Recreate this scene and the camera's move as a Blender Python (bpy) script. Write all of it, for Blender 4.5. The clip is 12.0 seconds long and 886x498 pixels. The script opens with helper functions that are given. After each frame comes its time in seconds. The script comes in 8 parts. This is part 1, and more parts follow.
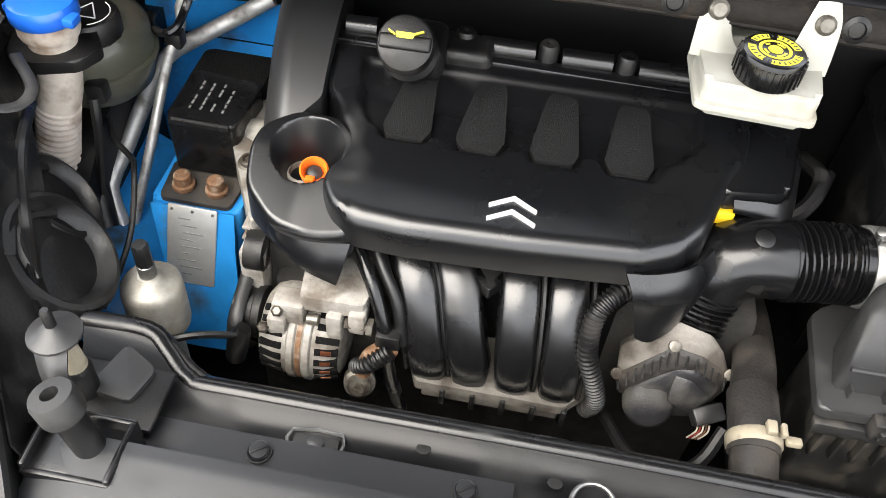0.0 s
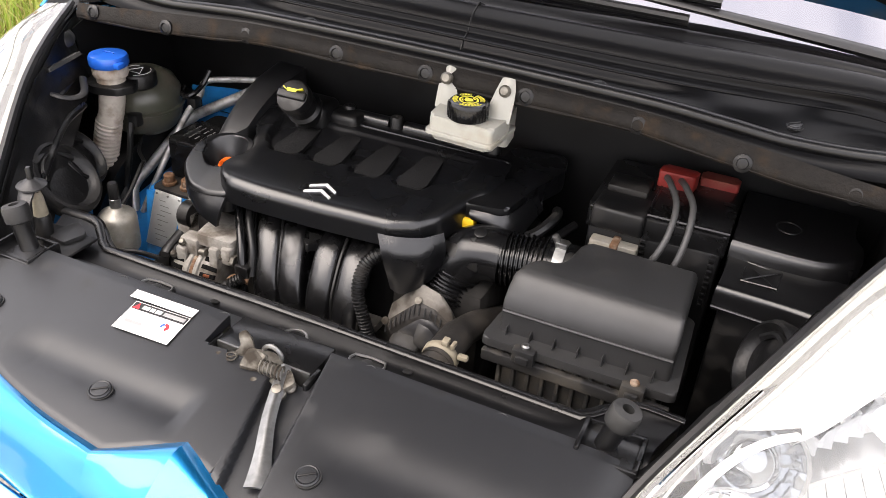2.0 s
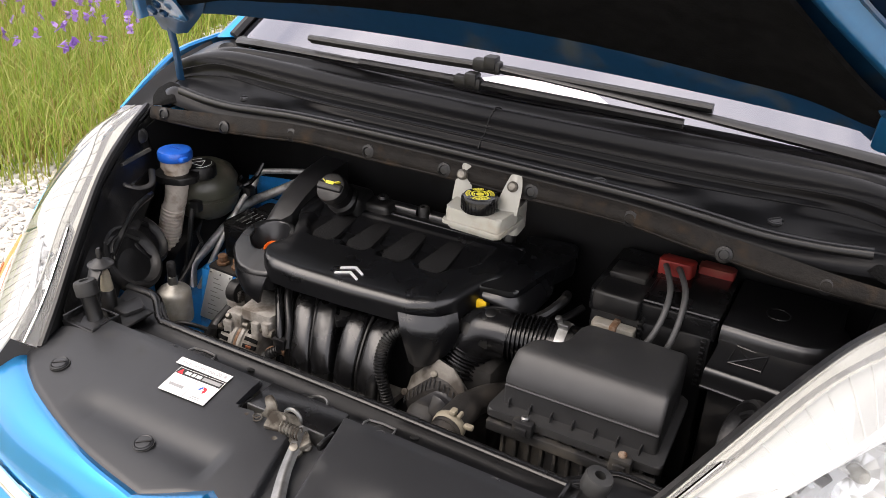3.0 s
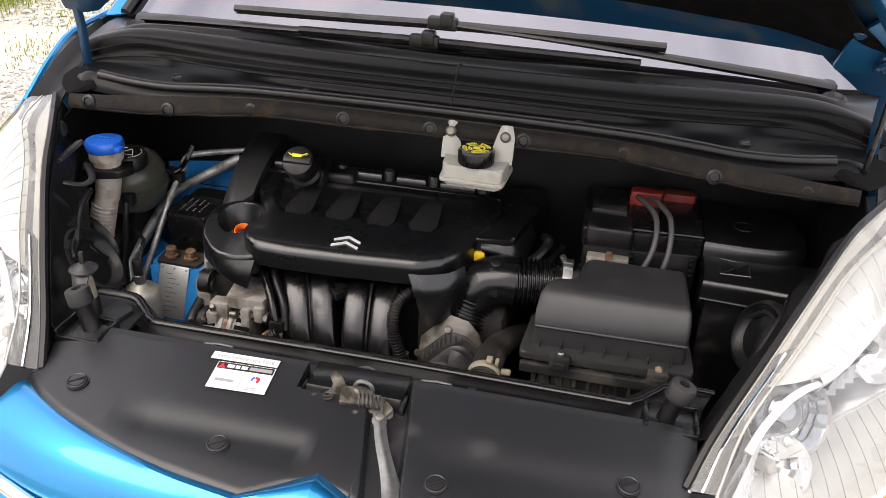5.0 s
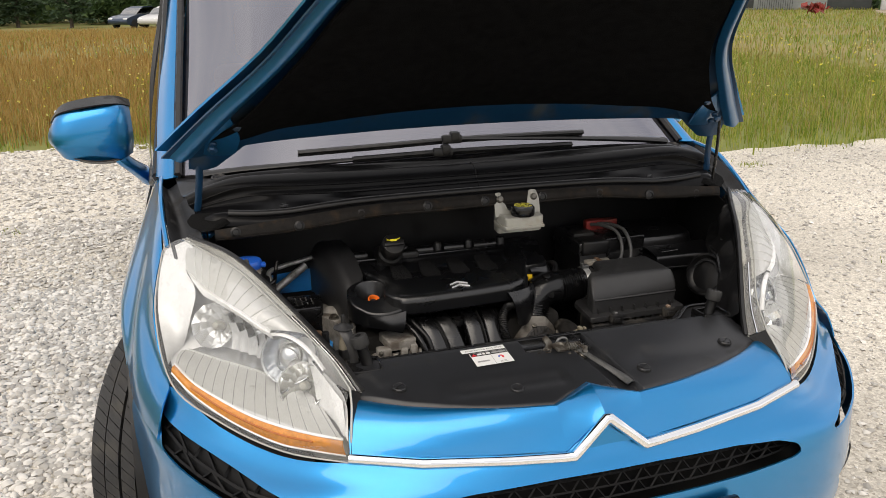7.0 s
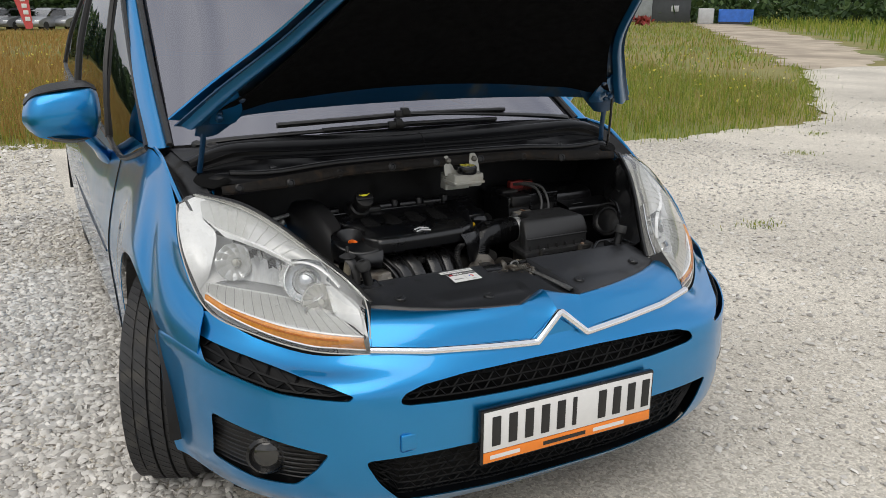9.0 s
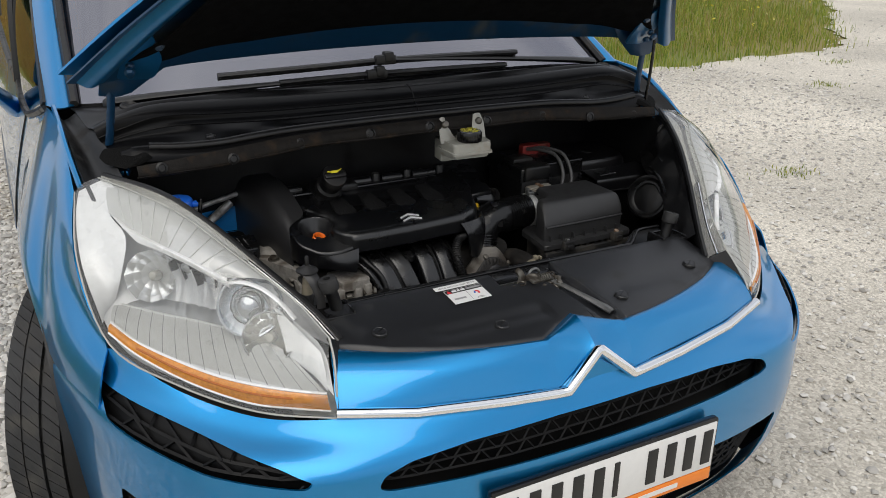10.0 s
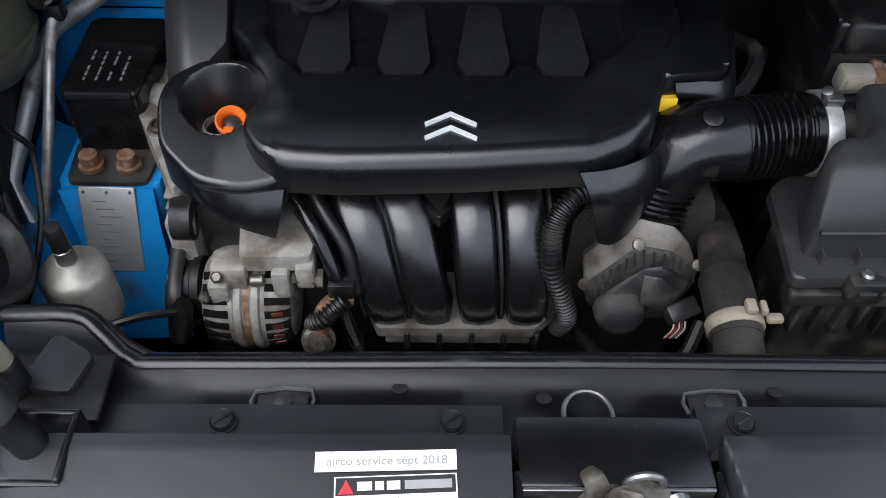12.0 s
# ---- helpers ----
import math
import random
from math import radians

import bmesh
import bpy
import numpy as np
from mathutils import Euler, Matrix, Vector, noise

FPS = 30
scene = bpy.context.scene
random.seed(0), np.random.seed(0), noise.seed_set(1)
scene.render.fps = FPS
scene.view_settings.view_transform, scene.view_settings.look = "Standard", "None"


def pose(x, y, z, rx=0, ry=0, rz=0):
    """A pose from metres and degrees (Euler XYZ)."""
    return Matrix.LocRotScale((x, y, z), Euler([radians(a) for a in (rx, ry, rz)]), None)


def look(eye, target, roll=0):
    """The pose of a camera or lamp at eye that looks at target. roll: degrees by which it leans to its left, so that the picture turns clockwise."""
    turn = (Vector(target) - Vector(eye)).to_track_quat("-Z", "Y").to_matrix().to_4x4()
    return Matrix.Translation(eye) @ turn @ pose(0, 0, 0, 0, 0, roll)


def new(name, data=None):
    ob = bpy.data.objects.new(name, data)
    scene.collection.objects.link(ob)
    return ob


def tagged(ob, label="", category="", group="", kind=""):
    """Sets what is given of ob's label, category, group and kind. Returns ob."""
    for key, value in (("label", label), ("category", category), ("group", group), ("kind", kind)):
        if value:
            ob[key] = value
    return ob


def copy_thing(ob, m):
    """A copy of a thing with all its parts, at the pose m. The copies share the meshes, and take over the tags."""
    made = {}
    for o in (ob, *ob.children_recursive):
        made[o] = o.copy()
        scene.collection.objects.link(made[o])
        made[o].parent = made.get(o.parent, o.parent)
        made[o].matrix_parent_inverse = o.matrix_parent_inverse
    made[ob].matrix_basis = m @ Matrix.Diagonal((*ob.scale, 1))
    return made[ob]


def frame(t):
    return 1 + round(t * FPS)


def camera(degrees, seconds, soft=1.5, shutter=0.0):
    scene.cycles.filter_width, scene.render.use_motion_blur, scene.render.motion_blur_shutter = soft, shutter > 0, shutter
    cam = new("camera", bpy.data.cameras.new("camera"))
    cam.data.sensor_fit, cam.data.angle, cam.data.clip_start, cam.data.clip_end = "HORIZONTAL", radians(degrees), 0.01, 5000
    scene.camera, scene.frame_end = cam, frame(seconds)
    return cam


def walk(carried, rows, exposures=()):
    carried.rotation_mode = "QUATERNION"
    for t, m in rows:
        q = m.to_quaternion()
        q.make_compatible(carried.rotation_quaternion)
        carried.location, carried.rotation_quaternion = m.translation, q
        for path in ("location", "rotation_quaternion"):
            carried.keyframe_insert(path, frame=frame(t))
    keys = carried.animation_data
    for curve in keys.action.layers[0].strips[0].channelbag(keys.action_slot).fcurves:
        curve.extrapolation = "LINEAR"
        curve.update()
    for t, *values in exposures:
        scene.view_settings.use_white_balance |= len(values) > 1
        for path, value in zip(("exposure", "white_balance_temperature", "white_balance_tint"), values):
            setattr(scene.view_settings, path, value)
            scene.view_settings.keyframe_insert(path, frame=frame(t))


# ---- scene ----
cam = camera(56.2, 12.0, soft=0.4)
PATH = [
    (0, -0.1267, 0.0705, 1.3073, 41.926, -3.967, 9.718),
    (0.5, 0.0341, 0.0347, 1.3382, 50.122, -4.652, 19.262),
    (1, 0.1585, -0.1084, 1.3430, 55.059, -4.416, 20.170),
    (1.5, 0.2912, -0.2610, 1.3485, 55.689, -4.082, 21.446),
    (2, 0.4847, -0.3205, 1.3638, 57.601, -3.751, 24.752),
    (2.5, 0.5917, -0.3630, 1.4085, 61.482, -2.280, 28.480),
    (3, 0.6091, -0.3836, 1.4378, 62.818, -2.261, 29.451),
    (3.5, 0.6134, -0.3998, 1.4159, 61.944, -2.253, 29.060),
    (5.5, 0.0365, -0.6314, 1.4104, 62.576, -2.141, 2.803),
    (6, -0.2359, -0.7635, 1.4099, 66.156, -1.058, -6.670),
    (6.5, -0.4740, -0.9661, 1.4372, 70.546, 0.021, -12.223),
    (8.5, -1.1593, -1.6093, 1.4211, 74.895, 0.396, -26.325),
    (9, -1.1708, -1.5346, 1.4111, 73.273, -0.462, -27.282),
    (9.5, -1.1107, -1.2614, 1.4208, 71.752, -0.618, -28.785),
    (10, -0.8946, -0.9771, 1.4013, 67.785, -0.854, -27.827),
    (10.5, -0.6852, -0.6699, 1.4045, 61.130, -2.236, -24.618),
    (11, -0.4964, -0.3865, 1.3767, 57.860, -2.410, -18.539),
    (11.5, -0.2347, -0.1917, 1.3038, 51.267, -1.658, -7.055),
    (12, -0.1364, 0.0669, 1.2360, 41.045, -1.097, -0.311),
]
exposure_keys = [(t, e, k, w) for t, e, k, w in ((0.0, 2.27, 6500, 10), (0.5, 2.02, 6500, 10), (1.0, 2.02, 6500, 10), (1.5, 2.0, 6500, 10), (2.0, 1.6, 6650, 16), (2.5, 1.05, 6650, 16), (3.0, 1.10, 6650, 16), (3.5, 1.10, 6650, 16), (5.5, 0.80, 6650, 16), (6.0, 0.48, 6750, 14), (6.5, 0.3, 6800, 13), (8.5, -0.2, 6450, 10), (9.5, -0.2, 6250, 10), (10.0, -0.2, 6300, 10), (10.5, -0.1, 6500, 12), (11.0, 0.15, 6150, 10), (11.5, 0.45, 5700, 10), (12.0, 1.0, 5800, 10))]
walk(cam, [(t, pose(*p)) for t, *p in PATH], exposure_keys)

# ---- world and light ----
SUN_UP, SUN_TURN = 55.0, 215.0
world = bpy.data.worlds.new("overcast_sky")
scene.world = world
world.use_nodes = True
wn, wl = world.node_tree.nodes, world.node_tree.links
wn.clear()
w_out, w_bg, w_sky = wn.new("ShaderNodeOutputWorld"), wn.new("ShaderNodeBackground"), wn.new("ShaderNodeTexSky")
w_sky.sky_type, w_sky.sun_disc = "NISHITA", False
w_sky.sun_elevation, w_sky.sun_rotation = radians(SUN_UP), radians(SUN_TURN)
w_sky.air_density, w_sky.dust_density, w_sky.ozone_density = 1.0, 3.0, 1.0
w_co, w_no, w_ramp, w_mix = wn.new("ShaderNodeTexCoord"), wn.new("ShaderNodeTexNoise"), wn.new("ShaderNodeValToRGB"), wn.new("ShaderNodeMix")
w_map = wn.new("ShaderNodeMapping")
w_map.inputs["Scale"].default_value = (1.0, 1.0, 2.6)
w_no.inputs["Scale"].default_value, w_no.inputs["Detail"].default_value = 2.2, 7
w_ramp.color_ramp.elements[0].position, w_ramp.color_ramp.elements[0].color = 0.32, (8.2, 8.4, 9.2, 1)
w_ramp.color_ramp.elements[1].position, w_ramp.color_ramp.elements[1].color = 0.72, (15.5, 15.4, 15.0, 1)
w_mix.data_type, w_mix.inputs[0].default_value = "RGBA", 0.86
wl.new(w_co.outputs["Generated"], w_map.inputs["Vector"])
wl.new(w_map.outputs[0], w_no.inputs["Vector"])
wl.new(w_no.outputs["Fac"], w_ramp.inputs[0])
wl.new(w_sky.outputs[0], w_mix.inputs[6])
wl.new(w_ramp.outputs[0], w_mix.inputs[7])
wl.new(w_mix.outputs[2], w_bg.inputs["Color"])
w_bg.inputs["Strength"].default_value = 0.085
wl.new(w_bg.outputs[0], w_out.inputs["Surface"])
sun_data = bpy.data.lights.new("sun", "SUN")
sun_data.energy, sun_data.angle, sun_data.color = 1.7, radians(55), (1.0, 0.93, 0.82)
sun = new("sun", sun_data)
# the sun stands behind the camera, over its right shoulder
sun.matrix_world = look((math.sin(radians(SUN_TURN)) * 30 * math.cos(radians(SUN_UP)), math.cos(radians(SUN_TURN)) * 30 * math.cos(radians(SUN_UP)), 30 * math.sin(radians(SUN_UP))), (0, 0, 0))


# ---- materials ----
def nodes_of(name):
    m = bpy.data.materials.new(name)
    m.use_nodes = True
    return m, m.node_tree.nodes, m.node_tree.links, m.node_tree.nodes["Principled BSDF"]


def stuff(name, col, rough=0.5, metal=0.0, var=0.15, scale=25.0, bump=0.0, bscale=500.0, coat=0.0, dirt=None, dirt_at=0.58, dscale=14.0, rvar=0.1, each=0.0, trans=0.0, spec=0.5):
    """A surface: base colour that varies by noise, fine relief, and dirt of its own colour in patches."""
    m, n, l, b = nodes_of(name)
    co = n.new("ShaderNodeTexCoord")
    no = n.new("ShaderNodeTexNoise")
    no.inputs["Scale"].default_value, no.inputs["Detail"].default_value, no.inputs["Roughness"].default_value = scale, 6, 0.65
    l.new(co.outputs["Object"], no.inputs["Vector"])
    mp = n.new("ShaderNodeMapRange")
    mp.inputs["From Min"].default_value, mp.inputs["From Max"].default_value = 0.3, 0.7
    mp.inputs["To Min"].default_value, mp.inputs["To Max"].default_value = 1 - var, 1 + var
    l.new(no.outputs["Fac"], mp.inputs["Value"])
    hs = n.new("ShaderNodeHueSaturation")
    hs.inputs["Color"].default_value = (*col, 1)
    l.new(mp.outputs[0], hs.inputs["Value"])
    tint = hs.outputs[0]
    if each:
        oi, r2, h2 = n.new("ShaderNodeObjectInfo"), n.new("ShaderNodeMapRange"), n.new("ShaderNodeHueSaturation")
        r2.inputs["To Min"].default_value, r2.inputs["To Max"].default_value = 1 - each, 1 + each
        l.new(oi.outputs["Random"], r2.inputs["Value"])
        l.new(r2.outputs[0], h2.inputs["Value"])
        l.new(tint, h2.inputs["Color"])
        tint = h2.outputs[0]
    rr = n.new("ShaderNodeMapRange")
    rr.inputs["To Min"].default_value, rr.inputs["To Max"].default_value = max(0.02, rough - rvar), min(1, rough + rvar)
    n3 = n.new("ShaderNodeTexNoise")
    n3.inputs["Scale"].default_value, n3.inputs["Detail"].default_value = dscale, 8
    l.new(co.outputs["Object"], n3.inputs["Vector"])
    l.new(n3.outputs["Fac"], rr.inputs["Value"])
    ro = rr.outputs[0]
    if dirt:
        ramp = n.new("ShaderNodeMapRange")
        ramp.inputs["From Min"].default_value, ramp.inputs["From Max"].default_value = dirt_at - 0.09, dirt_at + 0.09
        l.new(n3.outputs["Fac"], ramp.inputs["Value"])
        mx, mr = n.new("ShaderNodeMix"), n.new("ShaderNodeMix")
        mx.data_type, mx.inputs[7].default_value = "RGBA", (*dirt, 1)
        l.new(ramp.outputs[0], mx.inputs[0])
        l.new(tint, mx.inputs[6])
        tint = mx.outputs[2]
        mr.inputs[3].default_value = 0.9
        l.new(ramp.outputs[0], mr.inputs[0])
        l.new(ro, mr.inputs[2])
        ro = mr.outputs[0]
    l.new(tint, b.inputs["Base Color"])
    l.new(ro, b.inputs["Roughness"])
    b.inputs["Metallic"].default_value = metal
    b.inputs["Coat Weight"].default_value, b.inputs["Coat Roughness"].default_value = coat, 0.04
    b.inputs["Transmission Weight"].default_value = trans
    b.inputs["Specular IOR Level"].default_value = spec
    if bump:
        nb, bp = n.new("ShaderNodeTexNoise"), n.new("ShaderNodeBump")
        nb.inputs["Scale"].default_value, nb.inputs["Detail"].default_value = bscale, 3
        l.new(co.outputs["Object"], nb.inputs["Vector"])
        bp.inputs["Strength"].default_value, bp.inputs["Distance"].default_value = bump, 0.002
        l.new(nb.outputs["Fac"], bp.inputs["Height"])
        l.new(bp.outputs[0], b.inputs["Normal"])
    return m


def clear(name, tint=(0.95, 0.97, 0.98), rough=0.02, gloss=1.0, milky=0.0, sheen=(1, 1, 1)):
    """A thin clear pane: what is behind shows through, and Fresnel adds the mirror image."""
    m, n, l, b = nodes_of(name)
    n.remove(b)
    out = n["Material Output"]
    tr, gl, mix, fr = n.new("ShaderNodeBsdfTransparent"), n.new("ShaderNodeBsdfGlossy"), n.new("ShaderNodeMixShader"), n.new("ShaderNodeFresnel")
    tr.inputs[0].default_value, gl.inputs["Roughness"].default_value = (*tint, 1), rough
    gl.inputs["Color"].default_value = (*sheen, 1)
    fr.inputs["IOR"].default_value = 1.5 * gloss
    l.new(fr.outputs[0], mix.inputs[0])
    base = tr
    if milky:
        df, mm = n.new("ShaderNodeBsdfDiffuse"), n.new("ShaderNodeMixShader")
        df.inputs[0].default_value, mm.inputs[0].default_value = (0.8, 0.8, 0.78, 1), milky
        l.new(tr.outputs[0], mm.inputs[1])
        l.new(df.outputs[0], mm.inputs[2])
        base = mm
    l.new(base.outputs[0], mix.inputs[1])
    l.new(gl.outputs[0], mix.inputs[2])
    l.new(mix.outputs[0], out.inputs["Surface"])
    return m


paint = stuff("blue_metallic_paint", (0.010, 0.245, 0.57), 0.33, 0.88, 0.05, 900, 0.0, coat=1.0, rvar=0.05)
# body blue twice more, with the bonnet underside's shade mixed into the colour
paint_half_dim = stuff("half_darkened_blue_paint", (0.007, 0.105, 0.25), 0.35, 0.5, 0.06, 60, 0.0, coat=0.7)
paint_dim = stuff("darkened_blue_paint", (0.0045, 0.042, 0.105), 0.4, 0.3, 0.08, 60, 0.0, coat=0.5, dirt=(0.05, 0.06, 0.06), dirt_at=0.66, dscale=10)
bay_blue = stuff("blue_bay_paint", (0.015, 0.21, 0.55), 0.4, 0.0, 0.10, 40, 0.0, coat=0.4, dirt=(0.04, 0.06, 0.07), dirt_at=0.64, dscale=16)
trim_black = stuff("grained_black_plastic", (0.0100, 0.0106, 0.0124), 0.38, 0, 0.12, 30, 0.10, 2200, rvar=0.08, spec=0.62, dirt=(0.02, 0.02, 0.02), dirt_at=0.70, dscale=11)
cover_black = stuff("satin_black_cover", (0.0046, 0.0048, 0.0056), 0.28, 0, 0.1, 30, 0.04, 1800, rvar=0.05, spec=0.72, dirt=(0.012, 0.012, 0.012), dirt_at=0.70, dscale=9)
fuse_black = stuff("smooth_black_lid", (0.0036, 0.0036, 0.0042), 0.30, 0, 0.12, 30, 0.05, 1500, rvar=0.05, spec=0.75)
lid_black = stuff("satin_black_lid", (0.023, 0.023, 0.0237), 0.44, 0, 0.12, 30, 0.10, 1800, rvar=0.06, spec=0.6, dirt=(0.035, 0.034, 0.032), dirt_at=0.68, dscale=12)
dusty_black = stuff("dust_covered_black_plastic", (0.014, 0.014, 0.0145), 0.45, 0, 0.25, 30, 0.2, 600, dirt=(0.06, 0.053, 0.043), dirt_at=0.57, dscale=26)
runner_black = stuff("black_intake_plastic", (0.0045, 0.0045, 0.005), 0.27, 0, 0.15, 30, 0.05, 900, dirt=(0.030, 0.028, 0.026), dirt_at=0.66, dscale=16, spec=0.75)
clip_beige = stuff("dusty_beige_plastic", (0.26, 0.23, 0.17), 0.6, 0, 0.15, 50, 0.1, 300, dirt=(0.12, 0.10, 0.08), dirt_at=0.58, dscale=40)
stamp_grey = stuff("faint_stamped_print", (0.16, 0.16, 0.155), 0.5, 0, 0.05, 60)
pad_black = stuff("rough_black_pad", (0.0058, 0.0058, 0.0062), 0.55, 0, 0.7, 1000, 1.0, 1100, spec=0.3)
dull_black = stuff("dusty_black_plastic", (0.0042, 0.0042, 0.0046), 0.40, 0, 0.25, 30, 0.15, 600, dirt=(0.022, 0.020, 0.018), dirt_at=0.64, dscale=18, spec=0.45)
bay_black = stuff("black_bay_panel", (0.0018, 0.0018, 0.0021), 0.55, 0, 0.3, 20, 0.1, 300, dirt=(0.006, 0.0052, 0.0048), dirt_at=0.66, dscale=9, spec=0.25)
steel_black = stuff("black_painted_steel", (0.005, 0.005, 0.0055), 0.27, 0.0, 0.15, 30, 0.03, 200, dirt=(0.05, 0.05, 0.05), dirt_at=0.69, dscale=12)
cowl_black = stuff("satin_scuttle_plastic", (0.0042, 0.0042, 0.0048), 0.32, 0, 0.12, 30, 0.06, 900, rvar=0.06, spec=0.16)
rubber_shine = stuff("smooth_seal_rubber", (0.005, 0.005, 0.0055), 0.34, 0, 0.12, 30, 0.05, 600, rvar=0.06, spec=0.45)
rubber = stuff("black_rubber", (0.007, 0.007, 0.0075), 0.42, 0, 0.15, 40, 0.1, 300, dirt=(0.03, 0.028, 0.025), dirt_at=0.67, dscale=20)
hose_black = stuff("shiny_black_hose", (0.005, 0.005, 0.0055), 0.22, 0, 0.15, 40, 0.03, 300, dirt=(0.03, 0.028, 0.025), dirt_at=0.68, dscale=22)
cast_dark = stuff("grimy_cast_aluminium", (0.15, 0.142, 0.13), 0.6, 0.2, 0.35, 60, 0.4, 500, dirt=(0.07, 0.06, 0.05), dirt_at=0.54, dscale=26)
cast_alu = stuff("dusty_cast_aluminium", (0.29, 0.275, 0.25), 0.6, 0.2, 0.3, 60, 0.4, 500, dirt=(0.13, 0.11, 0.09), dirt_at=0.56, dscale=26)
bright_alu = stuff("drawn_aluminium_pipe", (0.50, 0.50, 0.49), 0.46, 0.7, 0.15, 80, 0.1, 300, dirt=(0.24, 0.23, 0.21), dirt_at=0.60, dscale=30)
can_alu = stuff("dull_silver_can", (0.32, 0.305, 0.27), 0.5, 0.5, 0.25, 60, 0.15, 200, dirt=(0.33, 0.30, 0.25), dirt_at=0.56, dscale=20)
zinc = stuff("zinc_steel", (0.24, 0.24, 0.235), 0.36, 0.9, 0.25, 60, 0.1, 300)
rust = stuff("rusty_bolt", (0.16, 0.085, 0.045), 0.75, 0.3, 0.4, 120, 0.4, 500, dirt=(0.32, 0.25, 0.19), dirt_at=0.60, dscale=80)
grease = stuff("greasy_latch_steel", (0.16, 0.15, 0.13), 0.42, 0.7, 0.35, 60, 0.3, 300, dirt=(0.06, 0.05, 0.04), dirt_at=0.52, dscale=40)
chrome = stuff("chrome", (0.86, 0.87, 0.88), 0.05, 1.0, 0.02, 40, rvar=0.02)
mirror_alu = stuff("lamp_reflector", (0.80, 0.81, 0.82), 0.18, 0.7, 0.03, 60, rvar=0.05)
lamp_white = stuff("silver_lamp_bezel", (0.82, 0.825, 0.83), 0.28, 0.08, 0.06, 60)
amber = stuff("amber_lamp_plastic", (0.56, 0.22, 0.03), 0.2, 0, 0.25, 120, coat=1.0)
chrome_lamp = stuff("bright_lamp_chrome", (0.88, 0.89, 0.9), 0.09, 1.0, 0.03, 60, rvar=0.04)
lens_clear = clear("headlamp_lens", (0.97, 0.98, 0.98), 0.03, 1.0, 0.07)
lens_side = clear("clouded_lens_side", (0.92, 0.92, 0.87), 0.12, 0.95, 0.24)
glass_ball = stuff("projector_glass", (0.35, 0.37, 0.39), 0.05, 0.85, 0.03, 60, coat=1.0, rvar=0.02)
lamp_pale = stuff("pale_frosted_plastic", (0.54, 0.545, 0.535), 0.30, 0.10, 0.05, 60)
lamp_dusty = stuff("dusty_lamp_rim", (0.36, 0.355, 0.32), 0.45, 0.1, 0.25, 40, dirt=(0.22, 0.21, 0.18), dirt_at=0.55, dscale=30)
amber_dark = stuff("deep_amber_plastic", (0.42, 0.12, 0.015), 0.25, 0, 0.1, 60, coat=0.8)
lens_edge = stuff("clouded_lens_edge", (0.42, 0.42, 0.39), 0.35, 0, 0.1, 40, coat=0.4)
pane_dark = clear("tinted_window", (0.10, 0.11, 0.11), 0.01, 2.5)
fog_mat = stuff("dark_fog_glass", (0.035, 0.035, 0.034), 0.08, 0.4, 0.1, 40, coat=0.8)
pane_shield = clear("windscreen_glass", (0.25, 0.26, 0.30), 0.01, 2.4, 0.0, (0.93, 0.92, 1.0))
frit = stuff("black_windscreen_frit", (0.02, 0.02, 0.022), 0.12, 0, 0.1, 30, coat=0.6)
tank_white = stuff("milky_white_tank", (0.353, 0.349, 0.311), 0.4, 0, 0.05, 30, coat=0.2, dirt=(0.30, 0.27, 0.21), dirt_at=0.64, dscale=22)
neck_white = stuff("grubby_white_plastic", (0.55, 0.50, 0.44), 0.55, 0, 0.1, 50, 0.1, 300, dirt=(0.26, 0.20, 0.15), dirt_at=0.56, dscale=26)
tank_olive = stuff("yellowed_coolant_tank", (0.06, 0.062, 0.045), 0.36, 0, 0.15, 30, coat=0.3, dirt=(0.07, 0.06, 0.045), dirt_at=0.58, dscale=22)
cap_blue = stuff("blue_cap_plastic", (0.012, 0.11, 0.55), 0.35, 0, 0.06, 50, coat=0.3)
cap_yellow = stuff("yellow_print", (0.72, 0.65, 0.03), 0.5, 0, 0.05, 50)
orange_pl = stuff("orange_plastic", (0.85, 0.17, 0.015), 0.35, 0, 0.05, 50, coat=0.2)
yellow_pl = stuff("yellow_plastic", (0.85, 0.55, 0.02), 0.4, 0, 0.05, 50)
red_pl = stuff("dusty_red_plastic", (0.24, 0.022, 0.017), 0.5, 0, 0.1, 50, dirt=(0.25, 0.10, 0.07), dirt_at=0.6)
white_label = stuff("white_label", (0.70, 0.70, 0.69), 0.5, 0, 0.03, 60)
silver_label = stuff("stamped_alloy_label", (0.52, 0.53, 0.52), 0.42, 0.7, 0.08, 60, 0.05, 600, dirt=(0.4, 0.38, 0.32), dirt_at=0.6)
ink_black = stuff("black_print", (0.012, 0.012, 0.012), 0.5, 0, 0.05, 60)
ink_grey = stuff("grey_print", (0.28, 0.28, 0.28), 0.6, 0, 0.05, 60)
ink_red = stuff("red_print", (0.62, 0.02, 0.03), 0.5, 0, 0.05, 60)
ink_blue = stuff("blue_print", (0.03, 0.10, 0.45), 0.5, 0, 0.05, 60)
logo_white = stuff("silver_white_badge", (0.82, 0.83, 0.84), 0.3, 0.3, 0.03, 60)
brown_seal = stuff("weathered_seal_flange", (0.0095, 0.008, 0.0068), 0.65, 0, 0.5, 40, 0.4, 250, dirt=(0.034, 0.024, 0.016), dirt_at=0.64, dscale=30, spec=0.2)
foam = stuff("black_foam", (0.006, 0.006, 0.006), 0.95, 0, 0.4, 300, 0.9, 350, spec=0.1)
lamp_grey = stuff("grey_lamp_plastic", (0.42, 0.425, 0.43), 0.25, 0.5, 0.05, 60)
